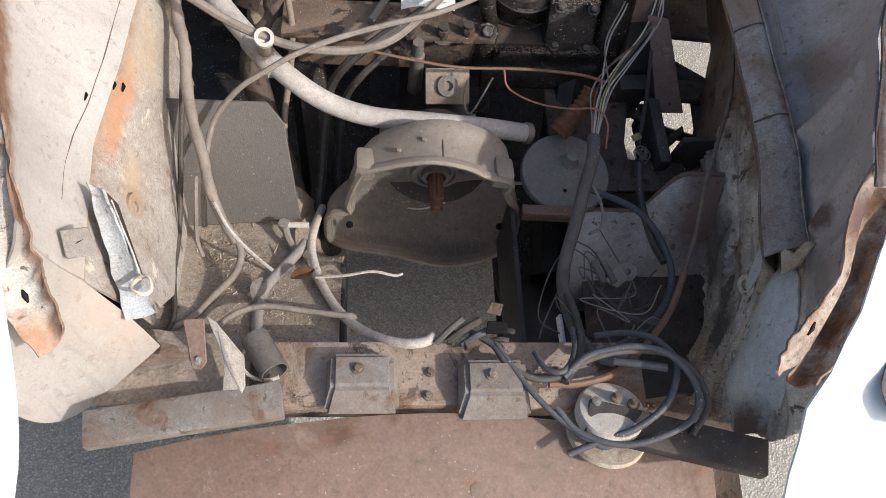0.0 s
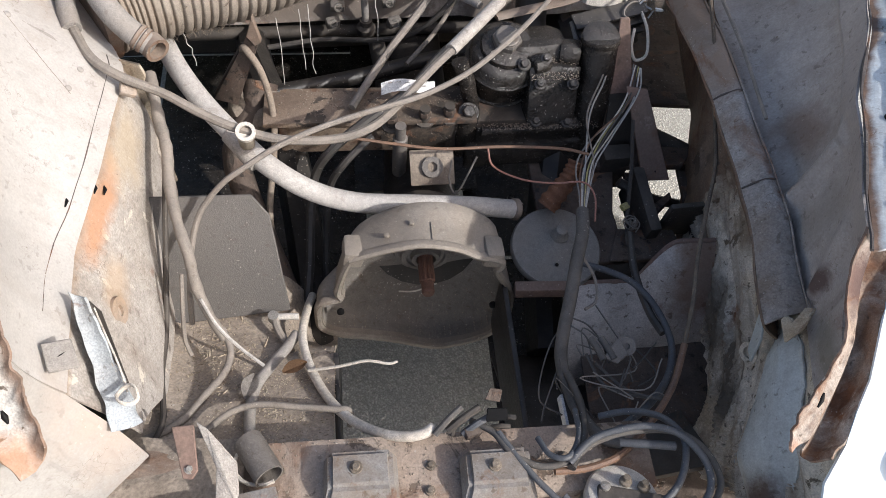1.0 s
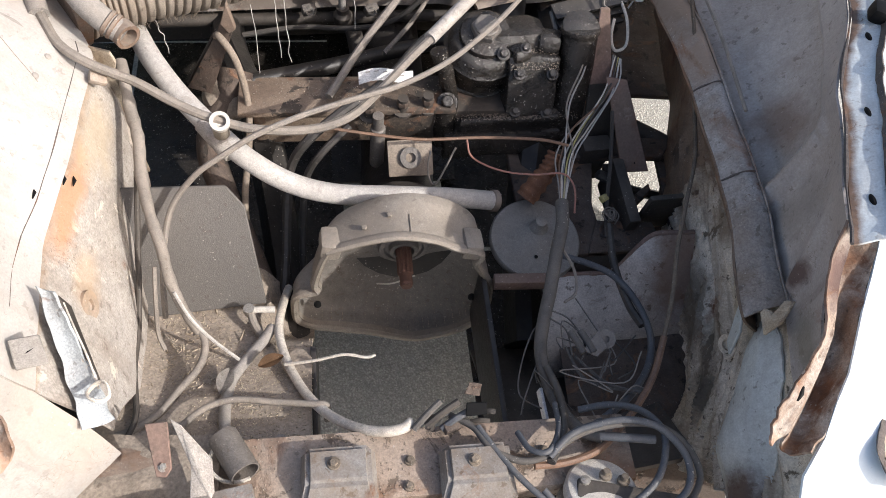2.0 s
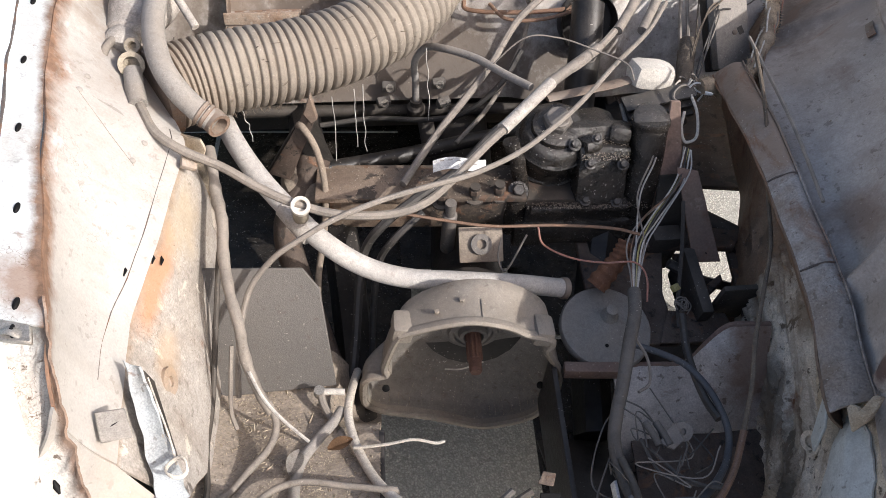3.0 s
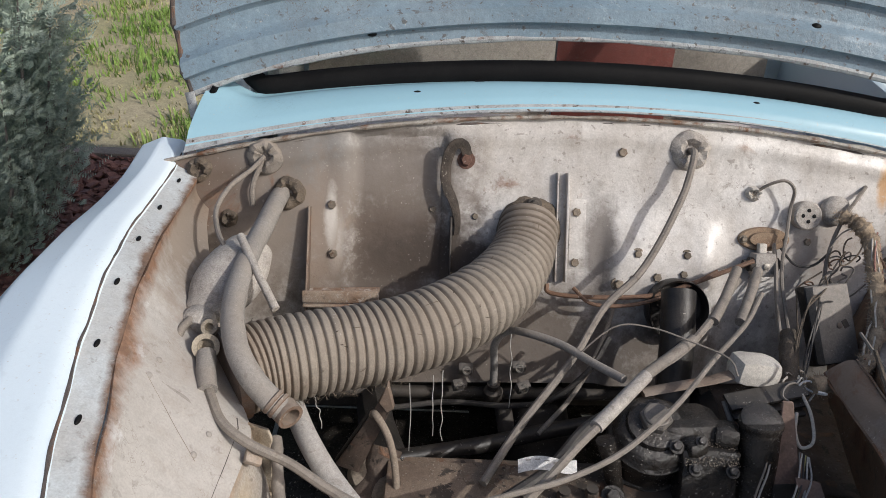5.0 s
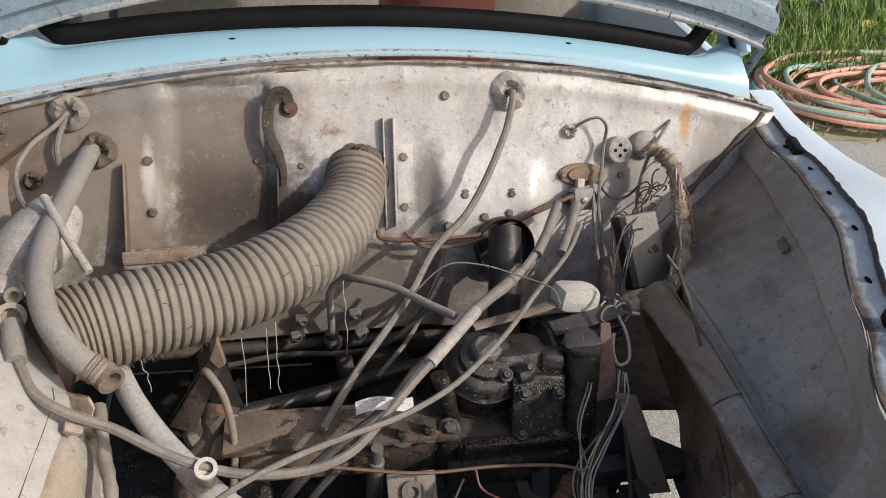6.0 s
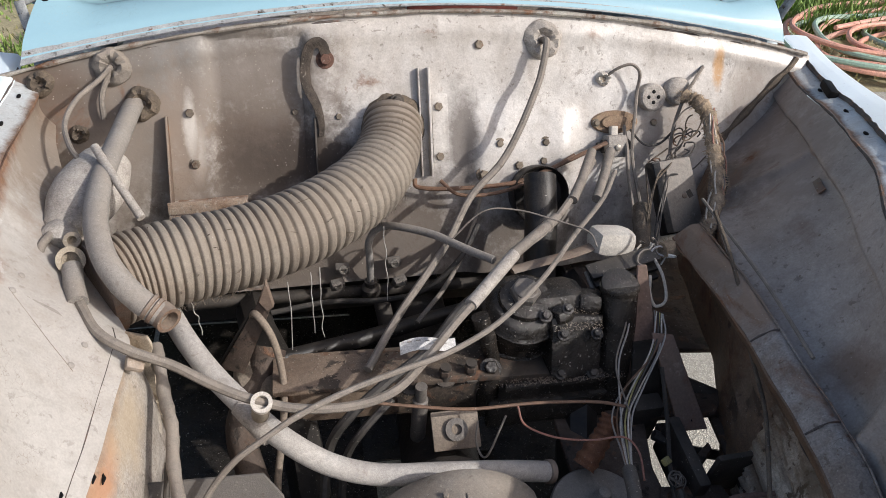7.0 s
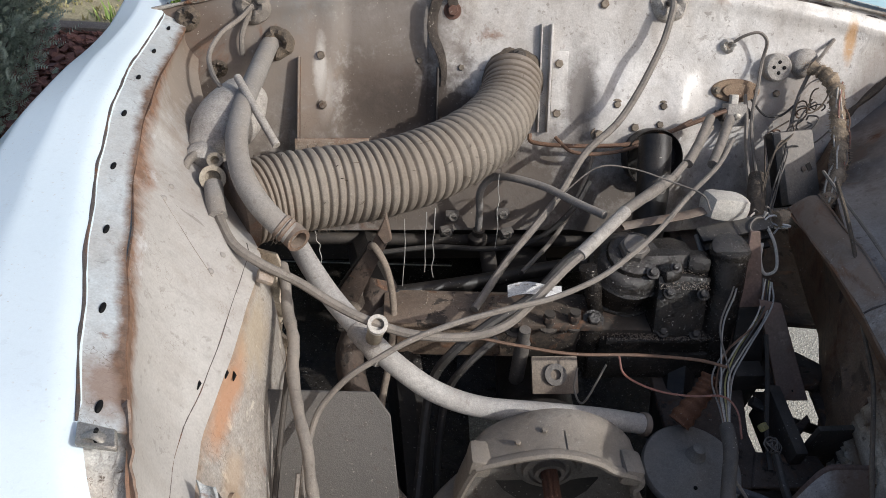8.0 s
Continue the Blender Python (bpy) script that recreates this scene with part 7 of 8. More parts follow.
box(bm, None, (0.014, 0.014, 0.018), bevel=0.002, m=Matrix.Translation(on_bulk(0.506, 0.690, 0.020)) @ pose(0, 0, 0, -26, 0, 3))
part("clip", bm, M_WHITEP, sw, "pale plastic clip")
part("screw", lathe(bmesh.new(), on_bulk(0.509, 0.662, 0.036), BULK_N, [(0.006, 0), (0.006, 0.003), (0.003, 0.004)], 10), M_STEEL, sw)
for dx in (-0.028, 0.028):
    bm = bmesh.new()
    lathe(bm, on_bulk(0.509 + dx * 0.6, 0.664, 0.022), (1 if dx > 0 else -1, 0, 0), [(0.013, 0), (0.013, 0.010), (0.008, 0.011), (0.008, 0.02)], 14)
    part("terminal", bm, M_DARK, sw)
for nm, pts, r, mt, lb in (
    ("hook_wire", [on_bulk(0.489, 0.778, 0.006), on_bulk(0.510, 0.794, 0.022), on_bulk(0.535, 0.800, 0.03), on_bulk(0.552, 0.785, 0.03), on_bulk(0.552, 0.755, 0.02), on_bulk(0.545, 0.72, 0.03), (0.535, 1.33, 0.67), (0.515, 1.20, 0.63)], 0.0032, M_CABLE, "stiff grey wire hooked out of the bulkhead"),
    ("sender_wire", [on_bulk(0.696, 0.792, 0.004), on_bulk(0.672, 0.772, 0.02), on_bulk(0.642, 0.742, 0.035), on_bulk(0.622, 0.70, 0.04), on_bulk(0.61, 0.66, 0.05), on_bulk(0.60, 0.60, 0.07)], 0.0035, M_CABLE, "grey wire from a bulkhead stud"),
    ("speedo_wire", [on_bulk(0.530, 0.700, 0.012), on_bulk(0.526, 0.66, 0.04), (0.515, 1.29, 0.66), (0.500, 1.20, 0.63), (0.492, 1.12, 0.615)], 0.0042, M_CABLE, "thin dark cable out of the oval plate"),
    ("slack_wire", [on_bulk(0.545, 0.69, 0.01), on_bulk(0.565, 0.665, 0.03), on_bulk(0.595, 0.665, 0.035), on_bulk(0.625, 0.685, 0.03)], 0.0022, M_BLACKC, "slack black wire on the bulkhead"),
    ("thin_pale_wire", [(0.145, 1.13, 0.63), (0.205, 1.145, 0.685), (0.262, 1.14, 0.69), (0.32, 1.11, 0.688), (0.365, 1.075, 0.688), (0.375, 1.05, 0.675)], 0.0014, M_CABLE, "thin pale wire over the cables"),
):
    cable(nm, pts, r, mt, lb, "wire", 6)

# bristly taped loom
rng = random.Random(5)
loom = [(0.635, 1.385, 0.765), (0.655, 1.362, 0.764), (0.673, 1.340, 0.745), (0.668, 1.29, 0.716), (0.660, 1.248, 0.700), (0.653, 1.21, 0.680), (0.638, 1.172, 0.662), (0.596, 1.110, 0.650), (0.540, 1.075, 0.650), (0.496, 1.064, 0.650)]
lt = thing("wiring_loom", "frayed cloth-wrapped wiring loom with bare wires", "wiring", (0.66, 1.28, 0.70))
part("sheath", tube(loom, 0.0125, 10, 14, wobble=0.5, seed=2.0), M_LOOM, lt)
for k in range(10):
    off = Vector((rng.uniform(-0.012, 0.012), rng.uniform(-0.012, 0.004), rng.uniform(-0.010, 0.012)))
    pts = [Vector(p) + off + Vector((rng.uniform(-1, 1), rng.uniform(-1, 1), rng.uniform(-1, 1))) * 0.008 for p in loom[2:8]]
    part("strand", tube(pts, 0.0016, 5, 6), (M_REDW, M_CABLE, M_WHITEC, M_COPPER, M_WHITEC, M_BLACKC)[k % 6], lt)
vv, ff = [], []
for p in spline(loom, 30):
    for _ in range(14):
        d = Vector((rng.gauss(0, 1), rng.gauss(0, 1), rng.gauss(0, 1))).normalized()
        a = p + d * 0.0125
        b = a + d * rng.uniform(0.003, 0.009) + Vector((rng.gauss(0, 1), rng.gauss(0, 1), rng.gauss(0, 1))) * 0.003
        s = d.orthogonal().normalized() * 0.0006
        i = len(vv)
        vv += [a - s, a + s, b]
        ff.append((i, i + 1, i + 2))
me = bpy.data.meshes.new("fibre_fuzz")
me.from_pydata([v - lt.location for v in vv], [], ff)
me.materials.append(M_LOOM)
o = new("fibre_fuzz", me)
o.parent = lt
o["kind"] = "stuff"

relay = thing("relay_box", "dusty flat grey relay box leaning on the wing", "relay", (0.604, 1.23, 0.63))
m = Matrix.Translation((0.592, 1.215, 0.656)) @ pose(0, 0, 0, 50, 0, 14)
bm = bmesh.new()
box(bm, None, (0.068, 0.130, 0.040), bevel=0.004, m=m @ Matrix.Translation((0, 0, -0.02)))
part("cover", bm, M_RELAY, relay)
bm = bmesh.new()
box(bm, None, (0.073, 0.136, 0.022), bevel=0.003, m=m @ Matrix.Translation((0, 0, -0.030)))
part("base", bm, M_BLACK, relay, "dark base of the box")
part("screw", lathe(bmesh.new(), m @ Vector((0.004, -0.004, 0)), m.to_3x3() @ Vector((0, 0, 1)), [(0.005, 0), (0.005, 0.002), (0.003, 0.003)], 10), M_RUST, relay)
bm = bmesh.new()
box(bm, None, (0.010, 0.014, 0.0008), bevel=0, m=m @ Matrix.Translation((0.016, -0.002, 0.0006)) @ pose(0, 0, 0, 0, 0, 20))
part("stamp", bm, M_DARK, relay)
nest_mats = (M_CABLE, M_TAPE, M_BLACKC, M_COPPER, M_CABLE, M_TAPE)
for k in range(9):
    a = Vector((rng.uniform(0.575, 0.640), rng.uniform(1.29, 1.35), rng.uniform(0.66, 0.70)))
    b = Vector((rng.uniform(0.48, 0.53), rng.uniform(1.06, 1.15), rng.uniform(0.615, 0.645))) if k % 3 else Vector((rng.uniform(0.57, 0.62), rng.uniform(1.26, 1.30), rng.uniform(0.625, 0.66)))
    mdl = (a + b) * 0.5 + Vector((rng.uniform(-0.035, 0.035), rng.uniform(-0.02, 0.03), rng.uniform(0.0, 0.045)))
    q = a.lerp(mdl, 0.5) + Vector((rng.uniform(-0.02, 0.02), 0, rng.uniform(-0.015, 0.025)))
    cable("loose_wire", [a, q, mdl, mdl.lerp(b, 0.6) + Vector((rng.uniform(-0.015, 0.015), 0, rng.uniform(-0.02, 0.01))), b], 0.0016, nest_mats[k % 6], "thin loose wire in a tangle", "wire", 5, 6, "tangled wires by the relay box")
for k in range(9):
    c = Vector((rng.uniform(0.585, 0.655), rng.uniform(1.29, 1.36), rng.uniform(0.68, 0.745)))
    R = rng.uniform(0.010, 0.030)
    tilt = Vector((rng.gauss(0, 0.5), -1, rng.gauss(0.3, 0.5))).normalized()
    s = tilt.orthogonal().normalized()
    u = tilt.cross(s)
    ph = rng.uniform(0, 6)
    pts = [c + (s * math.cos(ph + a * 0.8) + u * math.sin(ph + a * 0.8) * 0.7) * R * (1 + 0.12 * a) for a in range(6)]
    cable("curled_wire", pts, 0.0015, nest_mats[(k * 5) % 6], "curled wire in the nest above the relay box", "wire", 5, 5, "nest of wires above the relay box")
for k in range(9):
    c = Vector((rng.uniform(0.455, 0.505), rng.uniform(1.05, 1.10), rng.uniform(0.630, 0.655)))
    R = rng.uniform(0.012, 0.028)
    ph = rng.uniform(0, 6)
    tilt = Vector((rng.gauss(0, 0.6), rng.gauss(0, 0.6), 1)).normalized()
    s = tilt.orthogonal().normalized()
    u = tilt.cross(s)
    pts = [c + (s * math.cos(ph + a * 0.75) + u * math.sin(ph + a * 0.75) * 0.6) * R + Vector((0, 0, 0.004 * a - 0.012)) for a in range(6)]
    cable("curled_wire", pts, 0.0016, (M_WHITEC, M_CABLE, M_TAG)[k % 3], "curled end of a bare wire", "wire", 5, 6, "curled wire ends by the column")

# hanging wire bundle between the post and the gearbox
for k in range(9):
    t = k / 8
    a = Vector((0.470 - 0.010 * t, 0.965 + 0.01 * t, 0.600))
    pts = [a, (0.452 - 0.018 * t, 0.915 - 0.005 * t, 0.585 - 0.01 * t), (0.412 - 0.030 * t, 0.865 - 0.004 * t, 0.550), (0.378 - 0.026 * t, 0.815, 0.545 - 0.01 * t), (0.352 - 0.014 * t, 0.752, 0.548), (0.334 - 0.004 * t, 0.700, 0.556)]
    if k in (2, 5):
        pts[1] = (0.400, 0.945, 0.600)
        pts[2] = (0.375 - 0.01 * t, 0.885, 0.575)
        pts[0] = (0.425, 1.0, 0.62)
    cable("loom_wire", [Vector(p) + Vector((rg.uniform(-1, 1), rg.uniform(-1, 1), rg.uniform(-1, 1))) * 0.006 * (0 < j < 4) for j, p in enumerate(pts)], 0.0014, (M_RUBBERW, M_WHITEC, M_CABLE, M_YELLOWW, M_BLACKC, M_RUBBERW, M_WHITEC, M_COPPER, M_RUBBER)[k], "thin wire in a slack bundle", "wire", 6, 8, "hanging wire bundle")
cable("white_wire", [(0.478, 1.05, 0.645), (0.485, 1.02, 0.63), (0.480, 0.985, 0.612), (0.462, 0.98, 0.605), (0.455, 0.995, 0.62), (0.462, 1.02, 0.635)], 0.0026, M_WHITEC, "white wire loop beside the post", "wire", 6)

post = thing("rusty_post", "rusty upright strap bracket by the wing", "bracket", (0.46, 0.95, 0.55))
bm = plate_of([(0.425, 1.005, 0.672), (0.440, 1.005, 0.672), (0.462, 0.955, 0.560), (0.425, 0.955, 0.556)], 0.006, 0.001)
part("upper_strap", bm, M_BROWN, post)
bm = plate_of([(0.440, 0.935, 0.592), (0.474, 0.930, 0.590), (0.524, 0.838, 0.470), (0.480, 0.842, 0.464)], 0.006, 0.001)
ls = part("lower_strap", bm, M_BROWN, post)
part("strap_hole", lathe(bmesh.new(), (0.501, 0.850, 0.480), (0.1, -0.75, 0.62), [(0.0045, 0.002), (0.0045, 0.006), (0.003, 0.0065)], 12), M_SEAL, ls)
bm = plate_of([(0.425, 0.955, 0.556), (0.462, 0.955, 0.560), (0.485, 0.92, 0.45), (0.43, 0.92, 0.44)], 0.006, 0.001)
part("web", bm, M_DARK, post)
bm = bmesh.new()
sweep(bm, spline([(0.352, 0.832, 0.530), (0.338, 0.812, 0.508), (0.305, 0.785, 0.475)], 30), lambda t: 0.012 + 0.006 * t + 0.0014 * math.sin(t * 44), 16)
solo("rubber_gaiter", bm, M_ORANGE, "rust-orange ribbed rubber gaiter", "gaiter")
cable("brown_wire", [(0.0, 0.83, 0.60), (0.058, 0.826, 0.59), (0.134, 0.822, 0.58), (0.23, 0.83, 0.572), (0.317, 0.825, 0.57), (0.36, 0.812, 0.57)], 0.0024, M_COPPER, "rusty brown wire across the crossmember", "wire", 6)
cable("red_wire", [(0.204, 0.827, 0.572), (0.212, 0.805, 0.556), (0.253, 0.785, 0.548), (0.303, 0.775, 0.548), (0.347, 0.772, 0.552), (0.360, 0.745, 0.552), (0.351, 0.699, 0.552)], 0.0016, M_REDW, "thin faded red wire", "wire", 6)
cable("thin_wire", [(0.155, 0.85, 0.52), (0.15, 0.825, 0.50), (0.16, 0.80, 0.50), (0.19, 0.83, 0.55)], 0.0016, M_CABLE, "thin grey wire by the lifting bracket", "wire", 5)
cable("dark_hose", [(0.192, 1.018, 0.63), (0.147, 0.995, 0.61), (0.089, 0.925, 0.60), (0.019, 0.88, 0.58), (-0.033, 0.851, 0.55), (-0.061, 0.843, 0.50), (-0.072, 0.812, 0.44), (-0.078, 0.755, 0.38), (-0.086, 0.684, 0.34)], 0.0075, M_BLACKC, "black hose curling down beside the gearbox", "hose", 8)
cable("dark_hose", [(0.03, 0.87, 0.56), (-0.015, 0.84, 0.53), (-0.04, 0.83, 0.48), (-0.05, 0.79, 0.40), (-0.052, 0.74, 0.34)], 0.006, M_BLACKC, "second black hose beside the gearbox", "hose", 8)
# threads hanging from the ventilation hose
for a, b in (((-0.11, 1.03, 0.655), (-0.109, 1.03, 0.513)), ((-0.078, 1.05, 0.655), (-0.076, 1.05, 0.528)), ((-0.064, 1.06, 0.655), (-0.061, 1.06, 0.507)), ((0.042, 1.12, 0.683), (0.051, 1.12, 0.526)), ((-0.246, 1.0, 0.655), (-0.238, 1.0, 0.588))):
    A, D = Vector(a), Vector(b)
    pts = [A.lerp(D, k / 6) + Vector((rng.uniform(-1, 1), rng.uniform(-1, 1), 0)) * 0.0022 for k in range(7)]
    cable("hanging_thread", pts, 0.0007, M_THREAD, "loose pale thread hanging from the ventilation hose", "thread", 5, 4, "threads under the hose")

# ---- right side ----
# rail along the shaded wing
RAIL = [(0.46, 0.522, 0.560), (0.58, 0.538, 0.570), (0.70, 0.546, 0.573), (0.83, 0.550, 0.577), (0.92, 0.549, 0.579), (1.00, 0.548, 0.580), (1.10, 0.548, 0.582)]


def rail_top(u, v):
    """From the seam on the field, across the lid, to the rail's free edge."""
    y = 0.46 + 0.62 * u
    xb, xa = lerp_table(RAIL, y)
    dent = 0.004 * noise.noise(Vector((y * 14, v * 2, 4)))
    xa, xb = xa - 0.024, xb - 0.030
    return Vector((xa + (xb - xa) * v, y, 0.706 - 0.026 * v ** 1.5 - 0.016 * smooth_step(0.7, 1.0, u) + 0.004 * math.sin(math.pi * v) + dent - 0.022 * (1 - smooth_step(0.0, 0.28, u))))


def rail_side(u, v):
    p = rail_top(u, 1.0)
    q = skirt_at(p.y, 0.612, 0.006)
    r = p.lerp(q, v)
    return r + Vector((-0.004 * math.sin(math.pi * v) + 0.003 * noise.noise(Vector((u * 14, v * 3, 8))), 0, 0))


rail = part("top_rail", sheet(rail_top, 60, 8, 0.003), M_RAIL, right_wing, "dented grey box rail along the wing")
part("rail_crease", sweep(bmesh.new(), [rail_side(k / 60, 1.0) + Vector((-0.003, 0, 0.001)) for k in range(61)], 0.0026, 6, wobble=1.0, seed=6.0), M_EDGE, rail)
part("rail_side", sheet(rail_side, 60, 12, 0.003), M_RAILS, rail, "rust-brown side of the box rail")
part("rail_bead", sweep(bmesh.new(), [rail_top(k / 60, 0.0) + Vector((0.001, 0, 0.002)) for k in range(61)], 0.0016, 6, wobble=0.4), M_RAIL, rail)
for uu in (0.56, 0.30):
    part("rail_joint", sweep(bmesh.new(), [rail_top(uu + 0.010 * k / 8, k / 8) + Vector((0, 0, 0.0012)) for k in range(9)], 0.0014, 6, wobble=0.8), M_EDGE, rail)
bm = plate_of([(0.514, 0.470, 0.667), (0.516, 0.452, 0.685), (0.512, 0.445, 0.690), (0.520, 0.452, 0.712), (0.528, 0.447, 0.718), (0.518, 0.432, 0.693), (0.508, 0.431, 0.664)], 0.005, 0.0015)
part("rail_end", bm, M_CREAM, right_wing, "bent pale end plate of the rail")
for y, v in ((1.09, 0.22), (1.13, 0.44), (1.0, 0.26), (0.95, 0.30), (1.2, 0.3), (0.9, 0.42)):
    p = right_f((y - 0.34) / 1.07, v)
    part("rust_stud", lathe(bmesh.new(), p + Vector((0.003, 0, -0.002)), (-0.75, 0, 0.66), [(0.0065, 0), (0.006, 0.003), (0.003, 0.006), (0.001, 0.007)], 12), M_RUST, right_wing)
bm = sheet(lambda u, v: right_f((1.03 + 0.04 * u - 0.34) / 1.07, 0.20 + 0.03 * v) + Vector((-0.006, 0, 0.006)), 6, 4, 0.002)
part("rust_patch", bm, M_RUST, right_wing)
cable("brake_rod", [(0.538, 1.02, 0.758), (0.541, 0.96, 0.730), (0.542, 0.90, 0.695), (0.538, 0.83, 0.648), (0.520, 0.74, 0.632), (0.486, 0.66, 0.628), (0.458, 0.59, 0.615), (0.440, 0.53, 0.60), (0.421, 0.478, 0.58)], 0.0030, M_TAPE, "long thin rusty rod beside the wing", "rod", 8)
cable("brown_cable", [(0.421, 0.478, 0.58), (0.401, 0.433, 0.562), (0.373, 0.397, 0.555), (0.34, 0.366, 0.56), (0.302, 0.336, 0.575), (0.258, 0.322, 0.582), (0.22, 0.32, 0.585)], 0.0045, M_COPPER, "rust-brown cable running to the front", "cable", 8)
cable("thin_rod", [(0.575, 1.12, 0.71), (0.570, 0.90, 0.72), (0.560, 0.74, 0.72)], 0.0028, M_CABLE, "thin straight wire along the wing", "wire", 6)


# dark panel between the guard and the skirt, added to hide sunlit ground
part("lower_apron", sheet(lambda u, v: Vector((0.345 + 0.205 * u, 0.20 + 0.375 * v, 0.315 + 0.02 * u + 0.05 * v + 0.006 * noise.noise(Vector((u * 4, v * 6, 3))))), 20, 24, 0.004), M_RUSTD, right_wing, "dark panel added below the skirt to hide sunlit ground")


# curved splash guard
def guard_f(u, v):
    x = 0.318 + 0.232 * u
    rise = smooth_step(0.45, 0.75, u)
    top = Vector((x, 0.662 + 0.040 * rise, 0.432 + 0.060 * rise))
    foot = Vector((x + 0.01 - 0.02 * u, 0.556, 0.290 + 0.02 * rise))
    p = top.lerp(foot, v)
    p += Vector((0, -0.82, 0.57)) * (0.030 * math.sin(math.pi * v) * (1 - 0.6 * rise) + 0.02 * rise * (1 - v))
    return p + Vector((0, 0, 0.003 * noise.noise(p * 15)))


guard = thing("splash_guard", "curved brown-grey steel splash guard with surface rust", "guard", (0.45, 0.60, 0.30))
part("panel", sheet(guard_f, 36, 24, 0.004), M_GUARD, guard)
part("folded_edge", sweep(bmesh.new(), [guard_f(k / 40, 0.0) + Vector((0, 0.002, 0.002)) for k in range(41)], 0.0045, 8, (1.0, 0.8), wobble=0.3), M_BROWN, guard, "rust-brown folded edge")
bm = bmesh.new()
box(bm, (0.280, 0.648, 0.447), (0.085, 0.018, 0.022), (0, 0, -2), 0.003)
solo("guard_strap", bm, M_BROWN, "brown folded strap between bell housing and guard", "strap")
bm = bmesh.new()
box(bm, (0.425, 0.715, 0.392), (0.10, 0.05, 0.05), (-30, 0, 0), 0.006)
solo("mount_plate", bm, M_DARK, "dark steel mounting plate behind the disc", "plate")
cable("main_loom", [(0.334, 0.715, 0.556), (0.325, 0.672, 0.562), (0.308, 0.625, 0.562), (0.290, 0.568, 0.552), (0.274, 0.522, 0.542), (0.266, 0.486, 0.535), (0.268, 0.438, 0.538), (0.276, 0.395, 0.55), (0.290, 0.365, 0.565), (0.312, 0.352, 0.575)], lambda t: 0.0100 - 0.002 * t, M_LOOMG, "thick grey main loom falling to the front", "cable", 12)
cable("curved_hose", [(0.340, 0.665, 0.49), (0.376, 0.641, 0.50), (0.405, 0.616, 0.505), (0.428, 0.573, 0.505), (0.436, 0.518, 0.505), (0.418, 0.468, 0.51), (0.377, 0.421, 0.53), (0.333, 0.388, 0.55), (0.301, 0.368, 0.562)], 0.0050, M_BLUEC, "blue-grey hose in a wide curve", "hose", 10)
cable("dark_strip", [(0.420, 0.71, 0.50), (0.412, 0.64, 0.50), (0.420, 0.575, 0.495), (0.430, 0.535, 0.50)], 0.006, M_BLACKC, "flat black strip on the guard", "strip", 8)
cable("side_wire", [(0.318, 0.645, 0.552), (0.335, 0.61, 0.54), (0.332, 0.575, 0.535), (0.31, 0.555, 0.545)], 0.0022, M_CABLE, "thin wire leaving the main loom", "wire", 6)
for k, pts in enumerate((
    [(0.284, 0.535, 0.55), (0.262, 0.52, 0.53), (0.240, 0.475, 0.52), (0.232, 0.435, 0.52), (0.255, 0.41, 0.53)],
    [(0.276, 0.505, 0.54), (0.258, 0.47, 0.53), (0.235, 0.425, 0.53), (0.222, 0.395, 0.55)],
    [(0.286, 0.54, 0.552), (0.31, 0.525, 0.55), (0.325, 0.49, 0.545), (0.315, 0.465, 0.54)],
    [(0.282, 0.53, 0.55), (0.302, 0.51, 0.55), (0.305, 0.475, 0.545)],
    [(0.300, 0.49, 0.54), (0.318, 0.445, 0.535), (0.360, 0.425, 0.54), (0.398, 0.42, 0.545)],
    [(0.310, 0.475, 0.54), (0.345, 0.435, 0.54), (0.392, 0.412, 0.55)],
)):
    cable("branch_wire", pts, 0.0012 if k < 4 else 0.0022, M_LOOMG, "thin grey wire branching from the main loom", "wire", 6, 8, "branch wires at the front")
conn = thing("connector_clip", "grey steel connector tab with a hole", "connector", (0.335, 0.49, 0.54))
bm = pipe_end(bmesh.new(), (0.352, 0.492, 0.553), (-0.1, -0.5, 0.86), 0.013, 0.0045, 0.004, 24)
part("tab", bm, M_CASTDARK, conn)
part("arm", plate_of([(0.318, 0.478, 0.551), (0.342, 0.502, 0.558), (0.352, 0.480, 0.553), (0.336, 0.468, 0.549)], 0.003, 0.0008), M_CASTDARK, conn)
for dx in (0.0, 0.014):
    part("ferrule", tube([(0.305 + dx, 0.505, 0.556), (0.312 + dx, 0.490, 0.555), (0.318 + dx, 0.474, 0.553)], 0.0048, 10), M_LOOMG, conn)

# black box section and white-edged strip beside the opening
bm = bmesh.new()
box(bm, (0.262, 0.39, 0.515), (0.004, 0.10, 0.02), (8, 0, 4), 0.001)
solo("edge_strip", bm, M_TAG, "thin strip edged with flaking white paint", "strip")

# starter solenoid with cable loops at the front
sol = thing("starter_solenoid", "cream cylindrical solenoid with two terminal studs", "solenoid", (0.297, 0.292, 0.58))
sw_dir = Vector((0.05, 0.30, 0.95))
bm = lathe(bmesh.new(), (0.295, 0.282, 0.555), sw_dir, [(0.043, 0.010), (0.043, 0.022), (0.040, 0.026), (0.022, 0.029), (0.008, 0.030)], 36)
part("case", bm, M_WHITEP, sol)
bm = lathe(bmesh.new(), (0.292, 0.268, 0.548), sw_dir, [(0.047, 0), (0.050, 0.005), (0.048, 0.010)], 32)
part("base_flange", bm, M_CREAM, sol)
